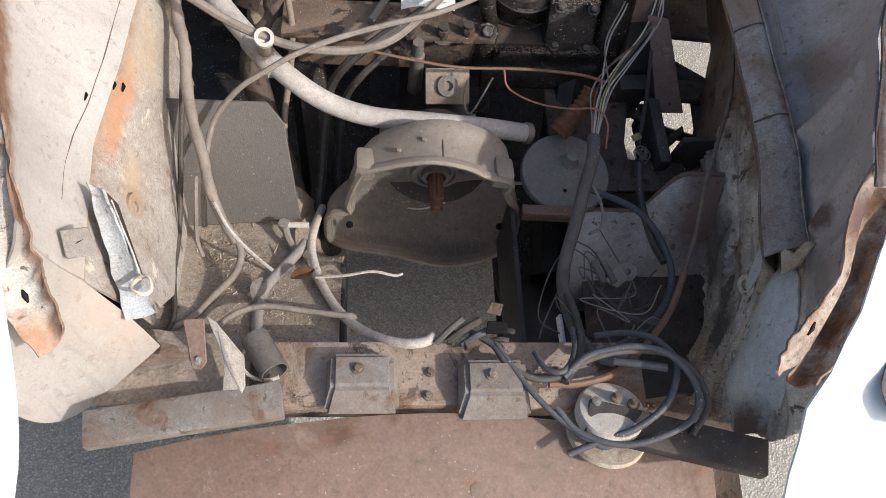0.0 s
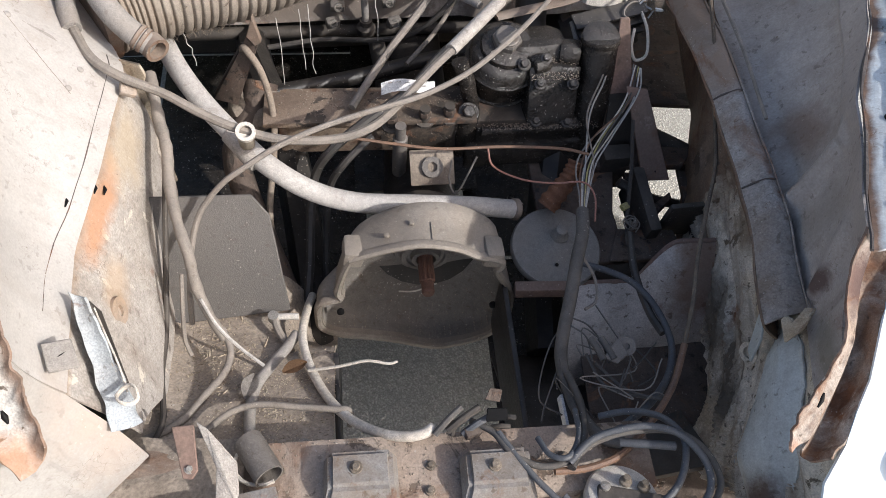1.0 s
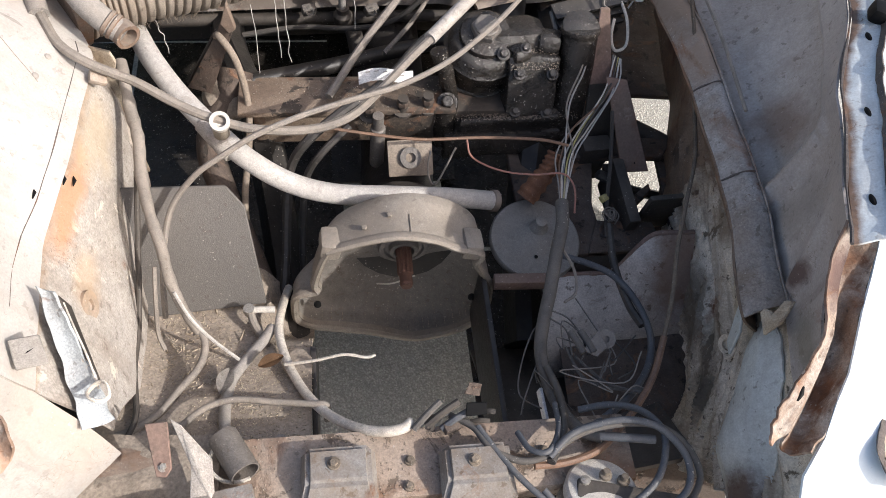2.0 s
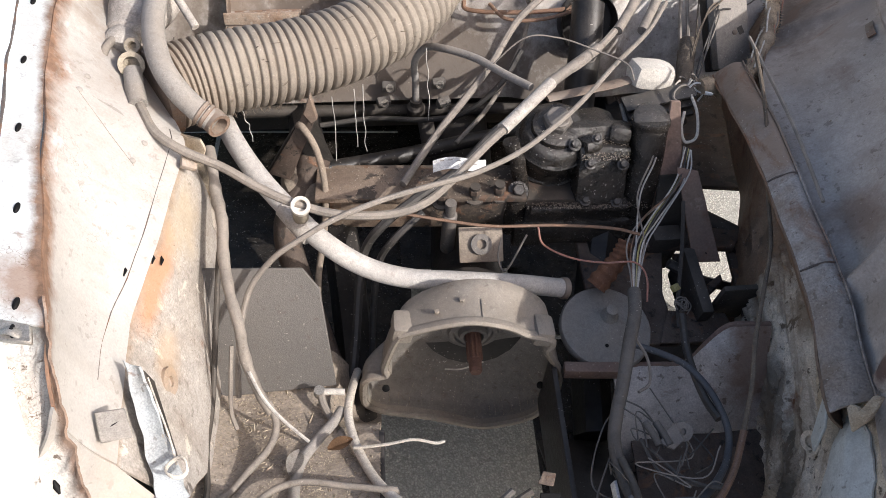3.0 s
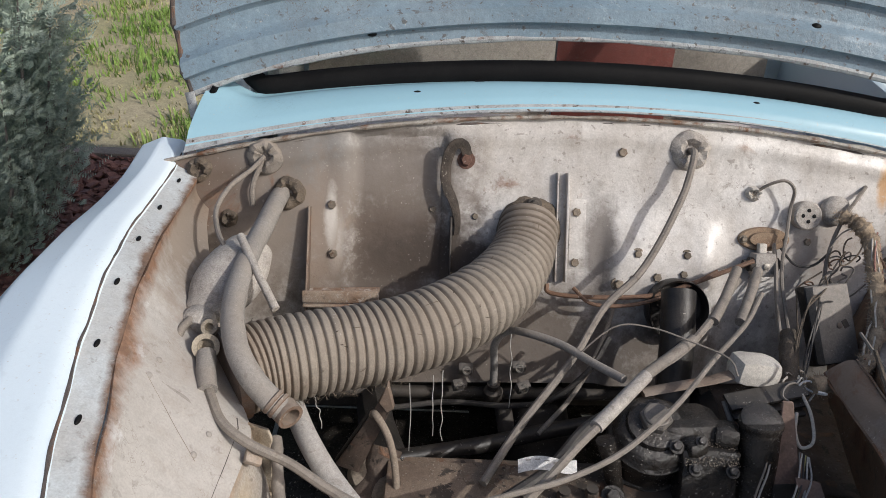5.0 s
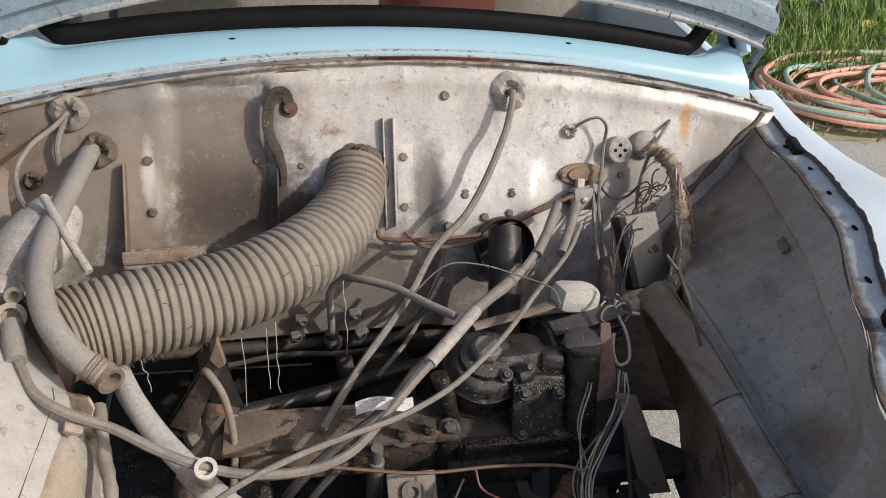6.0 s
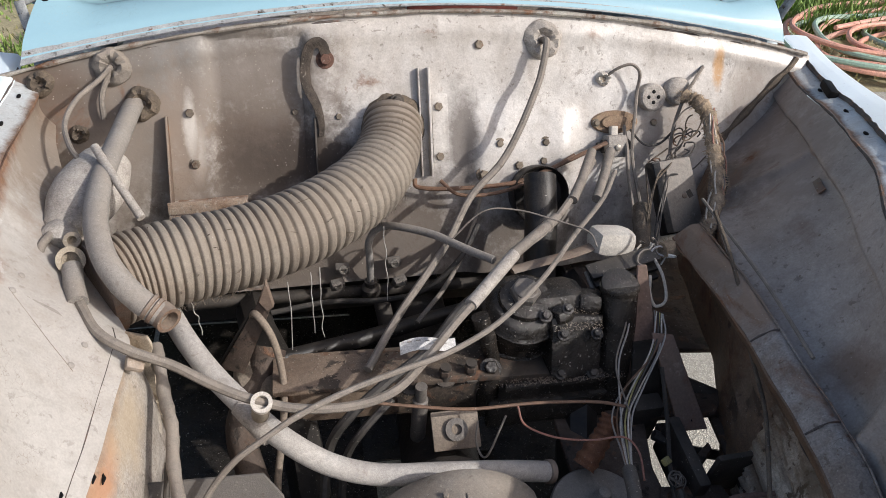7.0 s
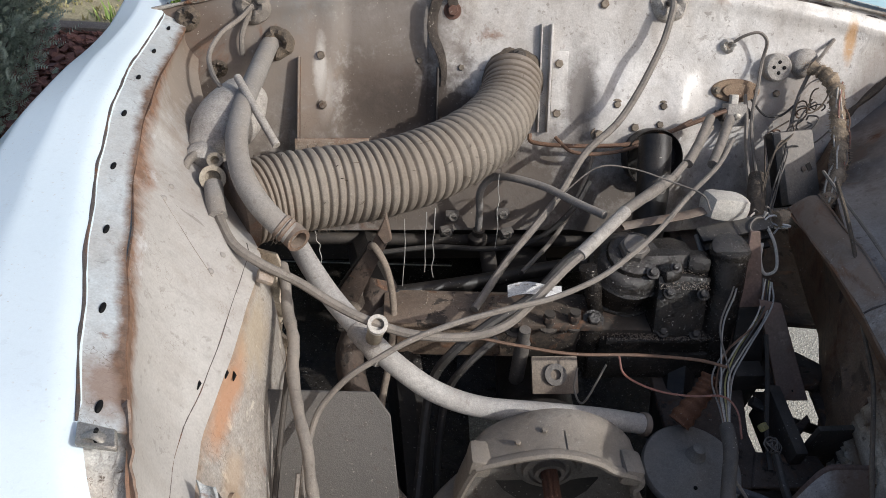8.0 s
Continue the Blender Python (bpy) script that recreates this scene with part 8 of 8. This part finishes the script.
for dx, dy in ((0.006, 0.012), (0.026, 0.004)):
    part("terminal", lathe(bmesh.new(), Vector((0.295 + dx, 0.290 + dy, 0.584)), sw_dir, [(0.0075, 0), (0.0075, 0.004), (0.0042, 0.005), (0.0042, 0.011)], 10), M_BOLT, sol)
bm = lathe(bmesh.new(), (0.276, 0.298, 0.584), sw_dir, [(0.006, 0), (0.006, 0.004), (0.003, 0.005)], 10)
part("screw", bm, M_STEEL, sol)
for nm, pts, r, mt, lb in (
    ("battery_cable", [(0.236, 0.325, 0.60), (0.262, 0.345, 0.612), (0.292, 0.352, 0.62), (0.330, 0.352, 0.628), (0.365, 0.338, 0.628), (0.390, 0.305, 0.618), (0.385, 0.272, 0.605), (0.345, 0.252, 0.595), (0.298, 0.245, 0.588), (0.25, 0.262, 0.585), (0.225, 0.29, 0.59)], 0.0042, M_BLUEC, "blue-grey battery cable looped at the front"),
    ("battery_cable", [(0.290, 0.390, 0.57), (0.325, 0.388, 0.585), (0.358, 0.372, 0.60), (0.374, 0.338, 0.61), (0.358, 0.292, 0.605), (0.320, 0.264, 0.595), (0.280, 0.252, 0.585), (0.237, 0.238, 0.575)], 0.0042, M_BLUEC, "second blue-grey cable looped round the solenoid"),
    ("ignition_cable", [(0.130, 0.392, 0.575), (0.155, 0.373, 0.582), (0.171, 0.345, 0.588), (0.202, 0.326, 0.590), (0.235, 0.328, 0.595), (0.267, 0.345, 0.602), (0.307, 0.353, 0.61), (0.361, 0.350, 0.612), (0.397, 0.328, 0.605), (0.410, 0.290, 0.595), (0.385, 0.255, 0.59)], 0.0042, M_LOOMG, "grey cable sweeping across the front crossmember"),
    ("ignition_cable", [(0.160, 0.372, 0.585), (0.180, 0.335, 0.59), (0.205, 0.30, 0.59), (0.235, 0.272, 0.585), (0.275, 0.246, 0.58), (0.30, 0.25, 0.582)], 0.0038, M_BLUEC, "blue-grey cable drooping over the crossmember"),
    ("stub_cable", [(0.300, 0.345, 0.60), (0.330, 0.338, 0.607), (0.362, 0.333, 0.608)], 0.0052, M_BLUEC, "short stiff grey cable stub"),
    ("loop_wire", [(0.262, 0.40, 0.57), (0.255, 0.36, 0.59), (0.235, 0.33, 0.605), (0.215, 0.335, 0.60), (0.205, 0.36, 0.59)], 0.0036, M_BLUEC, "grey wire loop by the loom"),
    ("strap_cable", [(0.268, 0.46, 0.545), (0.273, 0.41, 0.56), (0.262, 0.36, 0.585), (0.238, 0.32, 0.595)], 0.0055, M_BLACKC, "dark cable falling past the loom"),
):
    cable(nm, pts, r, mt, lb, "cable", 10)
# bundle of terminals on the crossmember
tm = thing("terminal_cluster", "cluster of old terminals and a dark clip on the crossmember", "terminals", (0.13, 0.39, 0.57))
for a, b, r, mt in (((0.085, 0.378, 0.575), (0.118, 0.404, 0.592), 0.0045, M_LOOMG), ((0.100, 0.380, 0.578), (0.140, 0.402, 0.592), 0.005, M_DARK), ((0.118, 0.376, 0.575), (0.150, 0.392, 0.583), 0.0045, M_BLUEC)):
    part("terminal", tube([a, (Vector(a) + Vector(b)) * 0.5 + Vector((0, 0, 0.004)), b], r, 8), mt, tm)
part("clip", plate_of([(0.146, 0.384, 0.590), (0.148, 0.398, 0.598), (0.172, 0.397, 0.598), (0.172, 0.384, 0.592)], 0.003, 0.0008), M_SEAL, tm)
part("tag", plate_of([(0.146, 0.408, 0.600), (0.153, 0.420, 0.608), (0.168, 0.417, 0.606), (0.164, 0.404, 0.600)], 0.002, 0.0006), M_RUSTD, tm)
bm = bmesh.new()
box(bm, (0.130, 0.378, 0.575), (0.022, 0.014, 0.012), (0, 10, 20), 0.004)
part("brass_lug", bm, M_RUSTD, tm)

rg = random.Random(77)
for k in range(6):
    a = Vector((rg.uniform(0.09, 0.17), rg.uniform(0.375, 0.398), 0.572 + rg.uniform(0, 0.010)))
    d = Vector((rg.uniform(-1, 1), rg.uniform(-0.2, 1), rg.uniform(-0.1, 0.4))).normalized() * rg.uniform(0.014, 0.030)
    part("terminal", tube([a, a + d * 0.5 + Vector((0, 0, 0.003)), a + d], rg.uniform(0.0022, 0.004), 7, 5), (M_DARK, M_RUSTD, M_BLUEC, M_DARK, M_BLACK)[k % 5], tm)
for k in range(10):
    a = Vector((rg.uniform(0.26, 0.37), rg.uniform(0.41, 0.50), 0.545))
    pts = [a + Vector((rg.gauss(0, 0.018), rg.gauss(0, 0.022), rg.gauss(0.004, 0.008))) for _ in range(5)]
    cable("tangled_wire", pts, 0.0010, (M_LOOMG, M_BLACKC, M_CABLE)[k % 3], "thin wire in a tangle by the connector", "wire", 5, 6, "tangled wires by the connector")
vv, ff = [], []
for k in range(1400):
    if k < 260:
        x, y, z = rg.uniform(-0.12, 0.20), rg.uniform(0.93, 0.985), 0.5485
    elif k < 1000:
        x, y, z = rg.uniform(-0.20, 0.34), rg.uniform(0.305, 0.385), 0.5605
    else:
        p = bell_f(rg.randrange(46, 66), rg.uniform(0.12, 0.7), 0.011)
        x, y, z = p
    q, a = rg.uniform(0.0005, 0.0016), rg.uniform(0, 6.28)
    i = len(vv)
    vv += [(x + q * math.cos(a), y + q * math.sin(a), z), (x + q * math.cos(a + 2.1), y + q * math.sin(a + 2.1), z), (x + q * math.cos(a + 4.2), y + q * math.sin(a + 4.2), z), (x, y, z + q)]
    ff += [(i, i + 1, i + 3), (i + 1, i + 2, i + 3), (i + 2, i, i + 3)]
me = bpy.data.meshes.new("grit")
me.from_pydata(vv, [], ff)
me.materials.append(M_DIRT)
tagged(new("grit", me), "pale grit and crumbs lying on the ledges", "debris", kind="stuff")

# ---- left side floor clutter ----
cable("taped_loom", [(-0.283, 0.90, 0.665), (-0.273, 0.861, 0.66), (-0.268, 0.833, 0.64), (-0.256, 0.79, 0.63), (-0.253, 0.748, 0.61), (-0.239, 0.689, 0.60), (-0.225, 0.648, 0.58), (-0.219, 0.62, 0.545), (-0.205, 0.594, 0.505), (-0.188, 0.572, 0.478)], lambda t: 0.0085 - 0.0015 * t, M_CABLE, "ragged taped loom hanging along the wing", "cable", 10, wobble=0.25, seed=4.0)
cable("pale_wire", [(-0.214, 0.605, 0.535), (-0.196, 0.582, 0.50), (-0.169, 0.561, 0.474), (-0.136, 0.539, 0.455)], 0.0026, M_RUBBERW, "pale wire beside the taped loom", "wire", 6)
cable("floor_cable", [(-0.192, 0.585, 0.485), (-0.180, 0.556, 0.475), (-0.187, 0.525, 0.47), (-0.211, 0.489, 0.475), (-0.231, 0.455, 0.485), (-0.258, 0.43, 0.498), (-0.277, 0.42, 0.505)], 0.0052, M_CABLE, "grey cable curving over the dirty tray", "cable", 10)
cable("white_cable", [(-0.075, 0.70, 0.37), (-0.081, 0.634, 0.425), (-0.084, 0.587, 0.438), (-0.071, 0.532, 0.455), (-0.047, 0.476, 0.478), (-0.018, 0.431, 0.51), (0.016, 0.395, 0.55), (0.048, 0.380, 0.568), (0.072, 0.381, 0.572), (0.084, 0.389, 0.572)], 0.0065, M_WHITEC, "aged white cable bowed beside the opening", "cable", 10)
cable("grey_hose", [(-0.094, 0.60, 0.43), (-0.106, 0.575, 0.438), (-0.127, 0.544, 0.445), (-0.146, 0.502, 0.462), (-0.149, 0.454, 0.48), (-0.143, 0.408, 0.505)], 0.0078, M_RUBBER, "short grey hose on the dirty tray", "hose", 12)
cable("floor_cable", [(-0.205, 0.415, 0.508), (-0.193, 0.43, 0.51), (-0.166, 0.45, 0.51), (-0.132, 0.458, 0.508), (-0.082, 0.452, 0.506), (-0.039, 0.447, 0.505), (-0.018, 0.445, 0.502), (-0.018, 0.438, 0.47)], 0.0045, M_CABLE, "grey cable lying across the tray", "cable", 10)
cable("dry_twig", [(-0.074, 0.523, 0.465), (-0.031, 0.522, 0.475), (0.007, 0.524, 0.484), (0.037, 0.519, 0.482), (0.05, 0.521, 0.484)], 0.0022, M_WHITEC, "thin pale dry stem over the opening", "stem", 6)
cable("wing_wire", [(-0.236, 0.63, 0.56), (-0.238, 0.60, 0.53), (-0.240, 0.57, 0.49), (-0.232, 0.55, 0.475)], 0.003, M_CABLE, "thin wire end near the wing", "wire", 6)
cable("wing_edge_trim", [(-0.262, 0.76, 0.60), (-0.268, 0.70, 0.54), (-0.272, 0.60, 0.47), (-0.268, 0.52, 0.48), (-0.255, 0.45, 0.50), (-0.258, 0.41, 0.52)], 0.004, M_DARK, "dark trim along the wing foot", "trim", 8)


def leaf(name, at, size, rot, material, label):
    bm = bmesh.new()
    m = pose(*at, *rot)
    n = 8
    rows = []
    for i in range(n + 1):
        t = i / n
        w = size * 0.27 * math.sin(math.pi * min(1, t * 0.95 + 0.03)) ** 0.8
        rows.append([bm.verts.new(m @ Vector((size * (t - 0.5), w * s, 0.12 * size * (abs(s) + 0.5 * math.sin(t * 4))))) for s in (-1, -0.5, 0, 0.5, 1)])
    for a, b in zip(rows, rows[1:]):
        for k in range(4):
            bm.faces.new((a[k], a[k + 1], b[k + 1], b[k]))
    bmesh.ops.solidify(bm, geom=bm.faces[:], thickness=0.0006)
    return solo(name, bm, material, label, "leaf")


leaf("dry_leaf", (-0.092, 0.528, 0.466), 0.036, (0, -8, 20), M_LEAF, "curled orange-brown dead leaf on the tray")
leaf("dry_leaf", (-0.152, 0.500, 0.472), 0.042, (10, 10, 75), M_PUTTY, "pale grey dead leaf on the tray")
clip_t = thing("bulb_holder", "small pale plastic bulb holder on a bent arm", "holder", (-0.11, 0.61, 0.43))
part("sleeve", tube([(-0.125, 0.626, 0.438), (-0.108, 0.625, 0.440), (-0.090, 0.624, 0.440)], 0.005, 10), M_WHITEP, clip_t)
part("arm", tube([(-0.126, 0.626, 0.437), (-0.120, 0.606, 0.432), (-0.108, 0.586, 0.428)], 0.006, 8), M_CABLE, clip_t)
part("knuckle", lathe(bmesh.new(), (-0.127, 0.626, 0.430), (0, 0, 1), [(0.008, 0), (0.009, 0.004), (0.008, 0.014)], 12), M_STEEL, clip_t)

brace = thing("radiator_brace", "rusty and grey folded radiator brace", "brace", (-0.18, 0.36, 0.58))
part("rust_tab", plate_of([(-0.210, 0.384, 0.632), (-0.186, 0.384, 0.634), (-0.181, 0.338, 0.616), (-0.187, 0.330, 0.612), (-0.197, 0.331, 0.612)], 0.004, 0.0008), M_BROWN, brace)
part("grey_arm", plate_of([(-0.184, 0.388, 0.632), (-0.172, 0.380, 0.632), (-0.142, 0.350, 0.602), (-0.138, 0.300, 0.588), (-0.165, 0.300, 0.588), (-0.164, 0.345, 0.602)], 0.004, 0.0008), M_PUTTY, brace)
hexbolt(brace, (-0.152, 0.306, 0.590), (0, 0, 1), 0.005, M_STEEL)
hexbolt(brace, (-0.190, 0.340, 0.618), (0, -0.3, 1), 0.004, M_STEEL)
cup = thing("grease_cup", "dark grey open cup lying on its side with a pale ring", "cup", (-0.13, 0.37, 0.53))
bm = bmesh.new()
cw = Vector((0.50, -0.84, 0.12))
pipe_end(bm, Vector((-0.136, 0.384, 0.576)), cw, 0.0175, 0.0155, 0.055)
part("body", bm, M_CASTDARK, cup)
ringpts = [Vector((-0.118, 0.356, 0.580)) + Vector((0.032 * math.cos(a), 0.026 * math.sin(a), 0.006 * math.sin(a + 1))) for a in [math.pi * (0.75 + k * 0.1) for k in range(10)]]
part("ring_wire", sweep(bmesh.new(), ringpts, 0.0024, 6), M_WHITEC, cup)
cable("rag_strip", [(-0.105, 0.358, 0.555), (-0.088, 0.362, 0.556), (-0.066, 0.368, 0.556)], 0.006, M_BLUEC, "dark grey rag strip on the crossmember", "rag", 8, shape=(1.0, 0.5))
hexbolt(front, (-0.075, 0.398, 0.515), (0, 0, 1), 0.005, M_STEEL)
for x, y in ((0.075, 0.315), (0.078, 0.345), (0.24, 0.345), (-0.1, 0.35)):
    hexbolt(front, (x, y, 0.561), (0, 0, 1), 0.004, M_BOLT)
for x, y, r in ((0.132, 0.206, 0.009), (0.30, 0.19, 0.006), (0.225, 0.175, 0.004)):
    u = (x + 0.27) / 0.70
    q = (x - 0.08) / 0.35
    v = (0.292 - 0.035 * q * q - y) / 0.34
    part("rust_hole", lathe(bmesh.new(), valance_f(u, v) + Vector((0, 0, -0.001)), (0, -0.3, 1), [(r, 0), (r, 0.0018), (r * 0.7, 0.0022)], 14), M_RUST, car)

# seeds, husks and grit on the tray
rng = random.Random(11)
vv, ff = [], []
for k in range(3000):
    u, v = rng.random(), rng.random()
    long = 1.0
    if k < 420:
        u, v = min(1, max(0, rng.gauss(0.33, 0.14))), min(1, max(0, rng.gauss(0.62, 0.11)))
        long = rng.uniform(1.0, 5.0) * rng.choice((0.6, 1.0))
    elif k < 1500:
        u, v = min(1, max(0, rng.gauss(0.72, 0.14))), min(1, max(0, rng.gauss(0.30, 0.16)))
    p = tray_f(u, v)
    s = rng.uniform(0.0005, 0.0013) * (1.6 if rng.random() < 0.06 else 1.0)
    a = rng.uniform(0, 6.28)
    d, e = Vector((math.cos(a), math.sin(a), rng.uniform(-0.3, 0.3))) * s * rng.uniform(1, 2.2) * long, Vector((-math.sin(a), math.cos(a), 0)) * s
    i = len(vv)
    vv += [p + d, p + e, p - d, p - e, p + Vector((0, 0, s * 1.3))]
    ff += [(i, i + 1, i + 4), (i + 1, i + 2, i + 4), (i + 2, i + 3, i + 4), (i + 3, i, i + 4)]
me = bpy.data.meshes.new("seed_husks")
me.from_pydata(vv, [], ff)
me.materials.append(surf("pale_seed_husks", (0.50, 0.43, 0.33), (0.27, 0.215, 0.155), 0.9, 0, 60, 200, 0.1))
tagged(new("seed_husks", me), "pale seed husks and grit strewn on the tray", "debris", kind="stuff")

# cobweb and yellow tag below the post
cable("hanging_wire", [(0.455, 0.90, 0.55), (0.452, 0.84, 0.50), (0.440, 0.77, 0.46), (0.432, 0.72, 0.45)], 0.0035, M_BLACKC, "dark wire hanging from the post", "wire", 6)
bm = bmesh.new()
box(bm, (0.437, 0.785, 0.468), (0.014, 0.012, 0.010), (20, 10, 30), 0.003)
solo("yellow_tag", bm, M_YELLOWW, "small dirty yellow tag on a hanging wire", "tag")
for k in range(9):
    c = Vector((0.442, 0.755, 0.462))
    s = Vector((rng.gauss(0, 1), rng.gauss(0, 1), rng.gauss(0, 1))).normalized()
    u = s.orthogonal().normalized()
    w = s.cross(u)
    R = rng.uniform(0.007, 0.015)
    cable("frayed_curl", [c + (u * math.cos(a) + w * math.sin(a)) * R * rng.uniform(0.7, 1.2) for a in (0, 1, 2, 3, 4, 5)], 0.0012, M_CABLE, "frayed curl of thin wire", "wire", 5, 5, "frayed curls")
cable("steering_drop_arm", [(0.47, 0.97, 0.47), (0.53, 0.95, 0.45), (0.60, 0.92, 0.43), (0.68, 0.88, 0.40)], 0.016, M_DARK, "dark steering arm reaching to the wheel", "arm", 10)
cable("brake_hose", [(0.445, 0.85, 0.45), (0.50, 0.83, 0.43), (0.55, 0.84, 0.40), (0.60, 0.86, 0.36)], 0.009, M_BLACKC, "black rubber brake hose", "hose", 8)

# ---- garden ----
def hose_coil(name, centre, rx, ry, turns, r, material, label, seed):
    rg = random.Random(seed)
    pts = []
    n = int(turns * 12)
    for k in range(n):
        a = 2 * math.pi * k / 12 + seed
        g = 1 + 0.16 * math.sin(k * 0.37 + seed) + rg.uniform(-0.05, 0.05)
        pts.append((centre[0] + rx * g * math.cos(a), centre[1] + ry * g * math.sin(a), 0.045 + r + 0.06 * (k / n) + 0.012 * math.sin(k * 1.3)))
    return cable(name, pts, r, material, label, "garden hose", 8, 6, "garden hoses on the lawn")


hose_coil("garden_hose", (2.85, 3.22), 0.72, 0.36, 4, 0.0125, M_HOSEO, "faded orange garden hose in loose coils", 1)
hose_coil("garden_hose", (2.72, 3.20), 0.58, 0.32, 3, 0.0125, M_HOSEG, "faded green garden hose in loose coils", 2)
hose_coil("garden_hose", (2.95, 3.10), 0.66, 0.26, 4, 0.0120, M_HOSEO, "second faded orange garden hose", 3)
hose_coil("garden_hose", (3.10, 3.18), 0.52, 0.34, 2, 0.0130, M_HOSEG, "second faded green garden hose", 4.4)

shrub = thing("shrub", "silver-green feathery conifer shrub in the garden bed", "shrub", (-1.44, 2.12, 0.04))
rng = random.Random(21)
bm = bmesh.new()
tips = []
for k in range(26):
    a, l = rng.uniform(0, 6.28), rng.uniform(0.5, 0.95)
    out = rng.uniform(0.15, 0.42)
    b = Vector((-1.44, 2.12, 0.04))
    e = b + Vector((math.cos(a) * out, math.sin(a) * out, l))
    ln = spline([b, b.lerp(e, 0.5) + Vector((math.cos(a) * 0.06, math.sin(a) * 0.06, -0.03)), e], 6)
    sweep(bm, ln, lambda t: 0.010 * (1 - 0.8 * t), 5)
    tips.append(ln)
part("stem", bm, M_KERB, shrub)
vv, ff = [], []
for ln in tips:
    for _ in range(420):
        t = rng.random() ** 0.6
        i = min(len(ln) - 2, int(t * (len(ln) - 1)))
        p = ln[i].lerp(ln[i + 1], rng.random()) + Vector((rng.gauss(0, 0.035), rng.gauss(0, 0.035), rng.gauss(0, 0.03)))
        d = Vector((p.x + 1.44, p.y - 2.12, 0.25)).normalized()
        d = (d + Vector((rng.gauss(0, 0.5), rng.gauss(0, 0.5), rng.gauss(0.2, 0.5)))).normalized()
        s = d.orthogonal().normalized()
        L2 = rng.uniform(0.025, 0.06)
        for q in range(5):
            c = p + d * (L2 * q / 5)
            for sg in (-1, 1):
                e = c + (d * 0.7 + s * sg) * (0.012 * (1.2 - q / 6))
                w = d.cross(s) * 0.0032
                i = len(vv)
                vv += [c - w, c + w, e]
                ff.append((i, i + 1, i + 2))
me = bpy.data.meshes.new("foliage")
me.from_pydata([v - shrub.location for v in vv], [], ff)
me.materials.append(M_SHRUB)
o = new("foliage", me)
o.parent = shrub
o["kind"] = "stuff"

rng = random.Random(31)
chip = plate_of([(-0.028, -0.008, 0), (-0.01, -0.012, 0.004), (0.026, -0.007, 0.002), (0.022, 0.009, 0), (-0.02, 0.011, 0.003)], 0.006, 0)
cm = bpy.data.meshes.new("bark_chip")
chip.to_mesh(cm)
chip.free()
vv, ff = [], []
for k in range(7000):
    x, y = rng.uniform(-2.6, -0.98), rng.uniform(1.3, 2.92)
    m = pose(x, y, 0.045 + rng.uniform(0, 0.02), rng.uniform(-35, 35), rng.uniform(-35, 35), rng.uniform(0, 360))
    sc = rng.uniform(0.5, 1.2)
    i = len(vv)
    vv += [m @ (v.co * sc) for v in cm.vertices]
    ff += [tuple(i + q for q in p.vertices) for p in cm.polygons]
me = bpy.data.meshes.new("bark_mulch")
me.from_pydata(vv, [], ff)
me.materials.append(surf("red_bark_chips", (0.27, 0.135, 0.11), (0.12, 0.062, 0.055), 0.9, 0, 14, 60, 0.5))
tagged(new("bark_mulch", me), "loose red-brown bark chips over the garden bed", "mulch", kind="stuff")
bm = bmesh.new()
lathe(bm, (3.24, 3.96, 0.03), (0.2, -0.3, 1), [(0.14, 0), (0.15, 0.03), (0.14, 0.035), (0.13, 0.012), (0.05, 0.010)], 28)
solo("plastic_lid", bm, M_YELLOWP, "bright yellow plastic lid lying in the grass", "lid")
bm = bmesh.new()
for dx, dy, sx, sy in ((0, 0.11, 0.36, 0.05), (0, -0.11, 0.36, 0.05), (0.16, 0, 0.05, 0.26), (-0.16, 0, 0.05, 0.26)):
    box(bm, None, (sx, sy, 0.02), bevel=0.004, m=Matrix.Translation((2.93, 4.36, 0.09)) @ pose(0, 0, 0, 12, 8, -18) @ Matrix.Translation((dx, dy, 0)))
solo("metal_frame", bm, M_DISC, "grey metal frame lying in the grass", "frame")

# stamped outline on the bulkhead and a plated clip on the wing flange
for a, b in (((0.241, 0.780), (0.392, 0.778)), ((0.392, 0.778), (0.393, 0.763)), ((0.393, 0.763), (0.242, 0.765)), ((0.242, 0.765), (0.241, 0.780))):
    ln = [on_bulk(a[0] + (b[0] - a[0]) * k / 8, a[1] + (b[1] - a[1]) * k / 8, 0.0006) for k in range(9)]
    part("stamped_line", sweep(bmesh.new(), ln, 0.0011, 6, wobble=0.4), M_GRIMY, bulkhead)
clip_e = thing("flange_clip", "bent plated steel clip pushed over the wing flange", "clip", (-0.361, 0.451, 0.862))
part("saddle", plate_of([(-0.381, 0.466, 0.8635), (-0.347, 0.458, 0.8635), (-0.341, 0.438, 0.8635), (-0.376, 0.443, 0.8635)], 0.006, 0.0015), M_STEEL, clip_e)
part("tongue", tube([(-0.372, 0.452, 0.867), (-0.362, 0.450, 0.8715), (-0.352, 0.447, 0.867)], 0.005, 10, 8, shape=(1.0, 0.5)), M_STEEL, clip_e)
part("slot", sweep(bmesh.new(), [Vector((-0.363, 0.458, 0.8675)), Vector((-0.361, 0.451, 0.8725)), Vector((-0.359, 0.444, 0.8675))], 0.0022, 8), M_SEAL, clip_e)
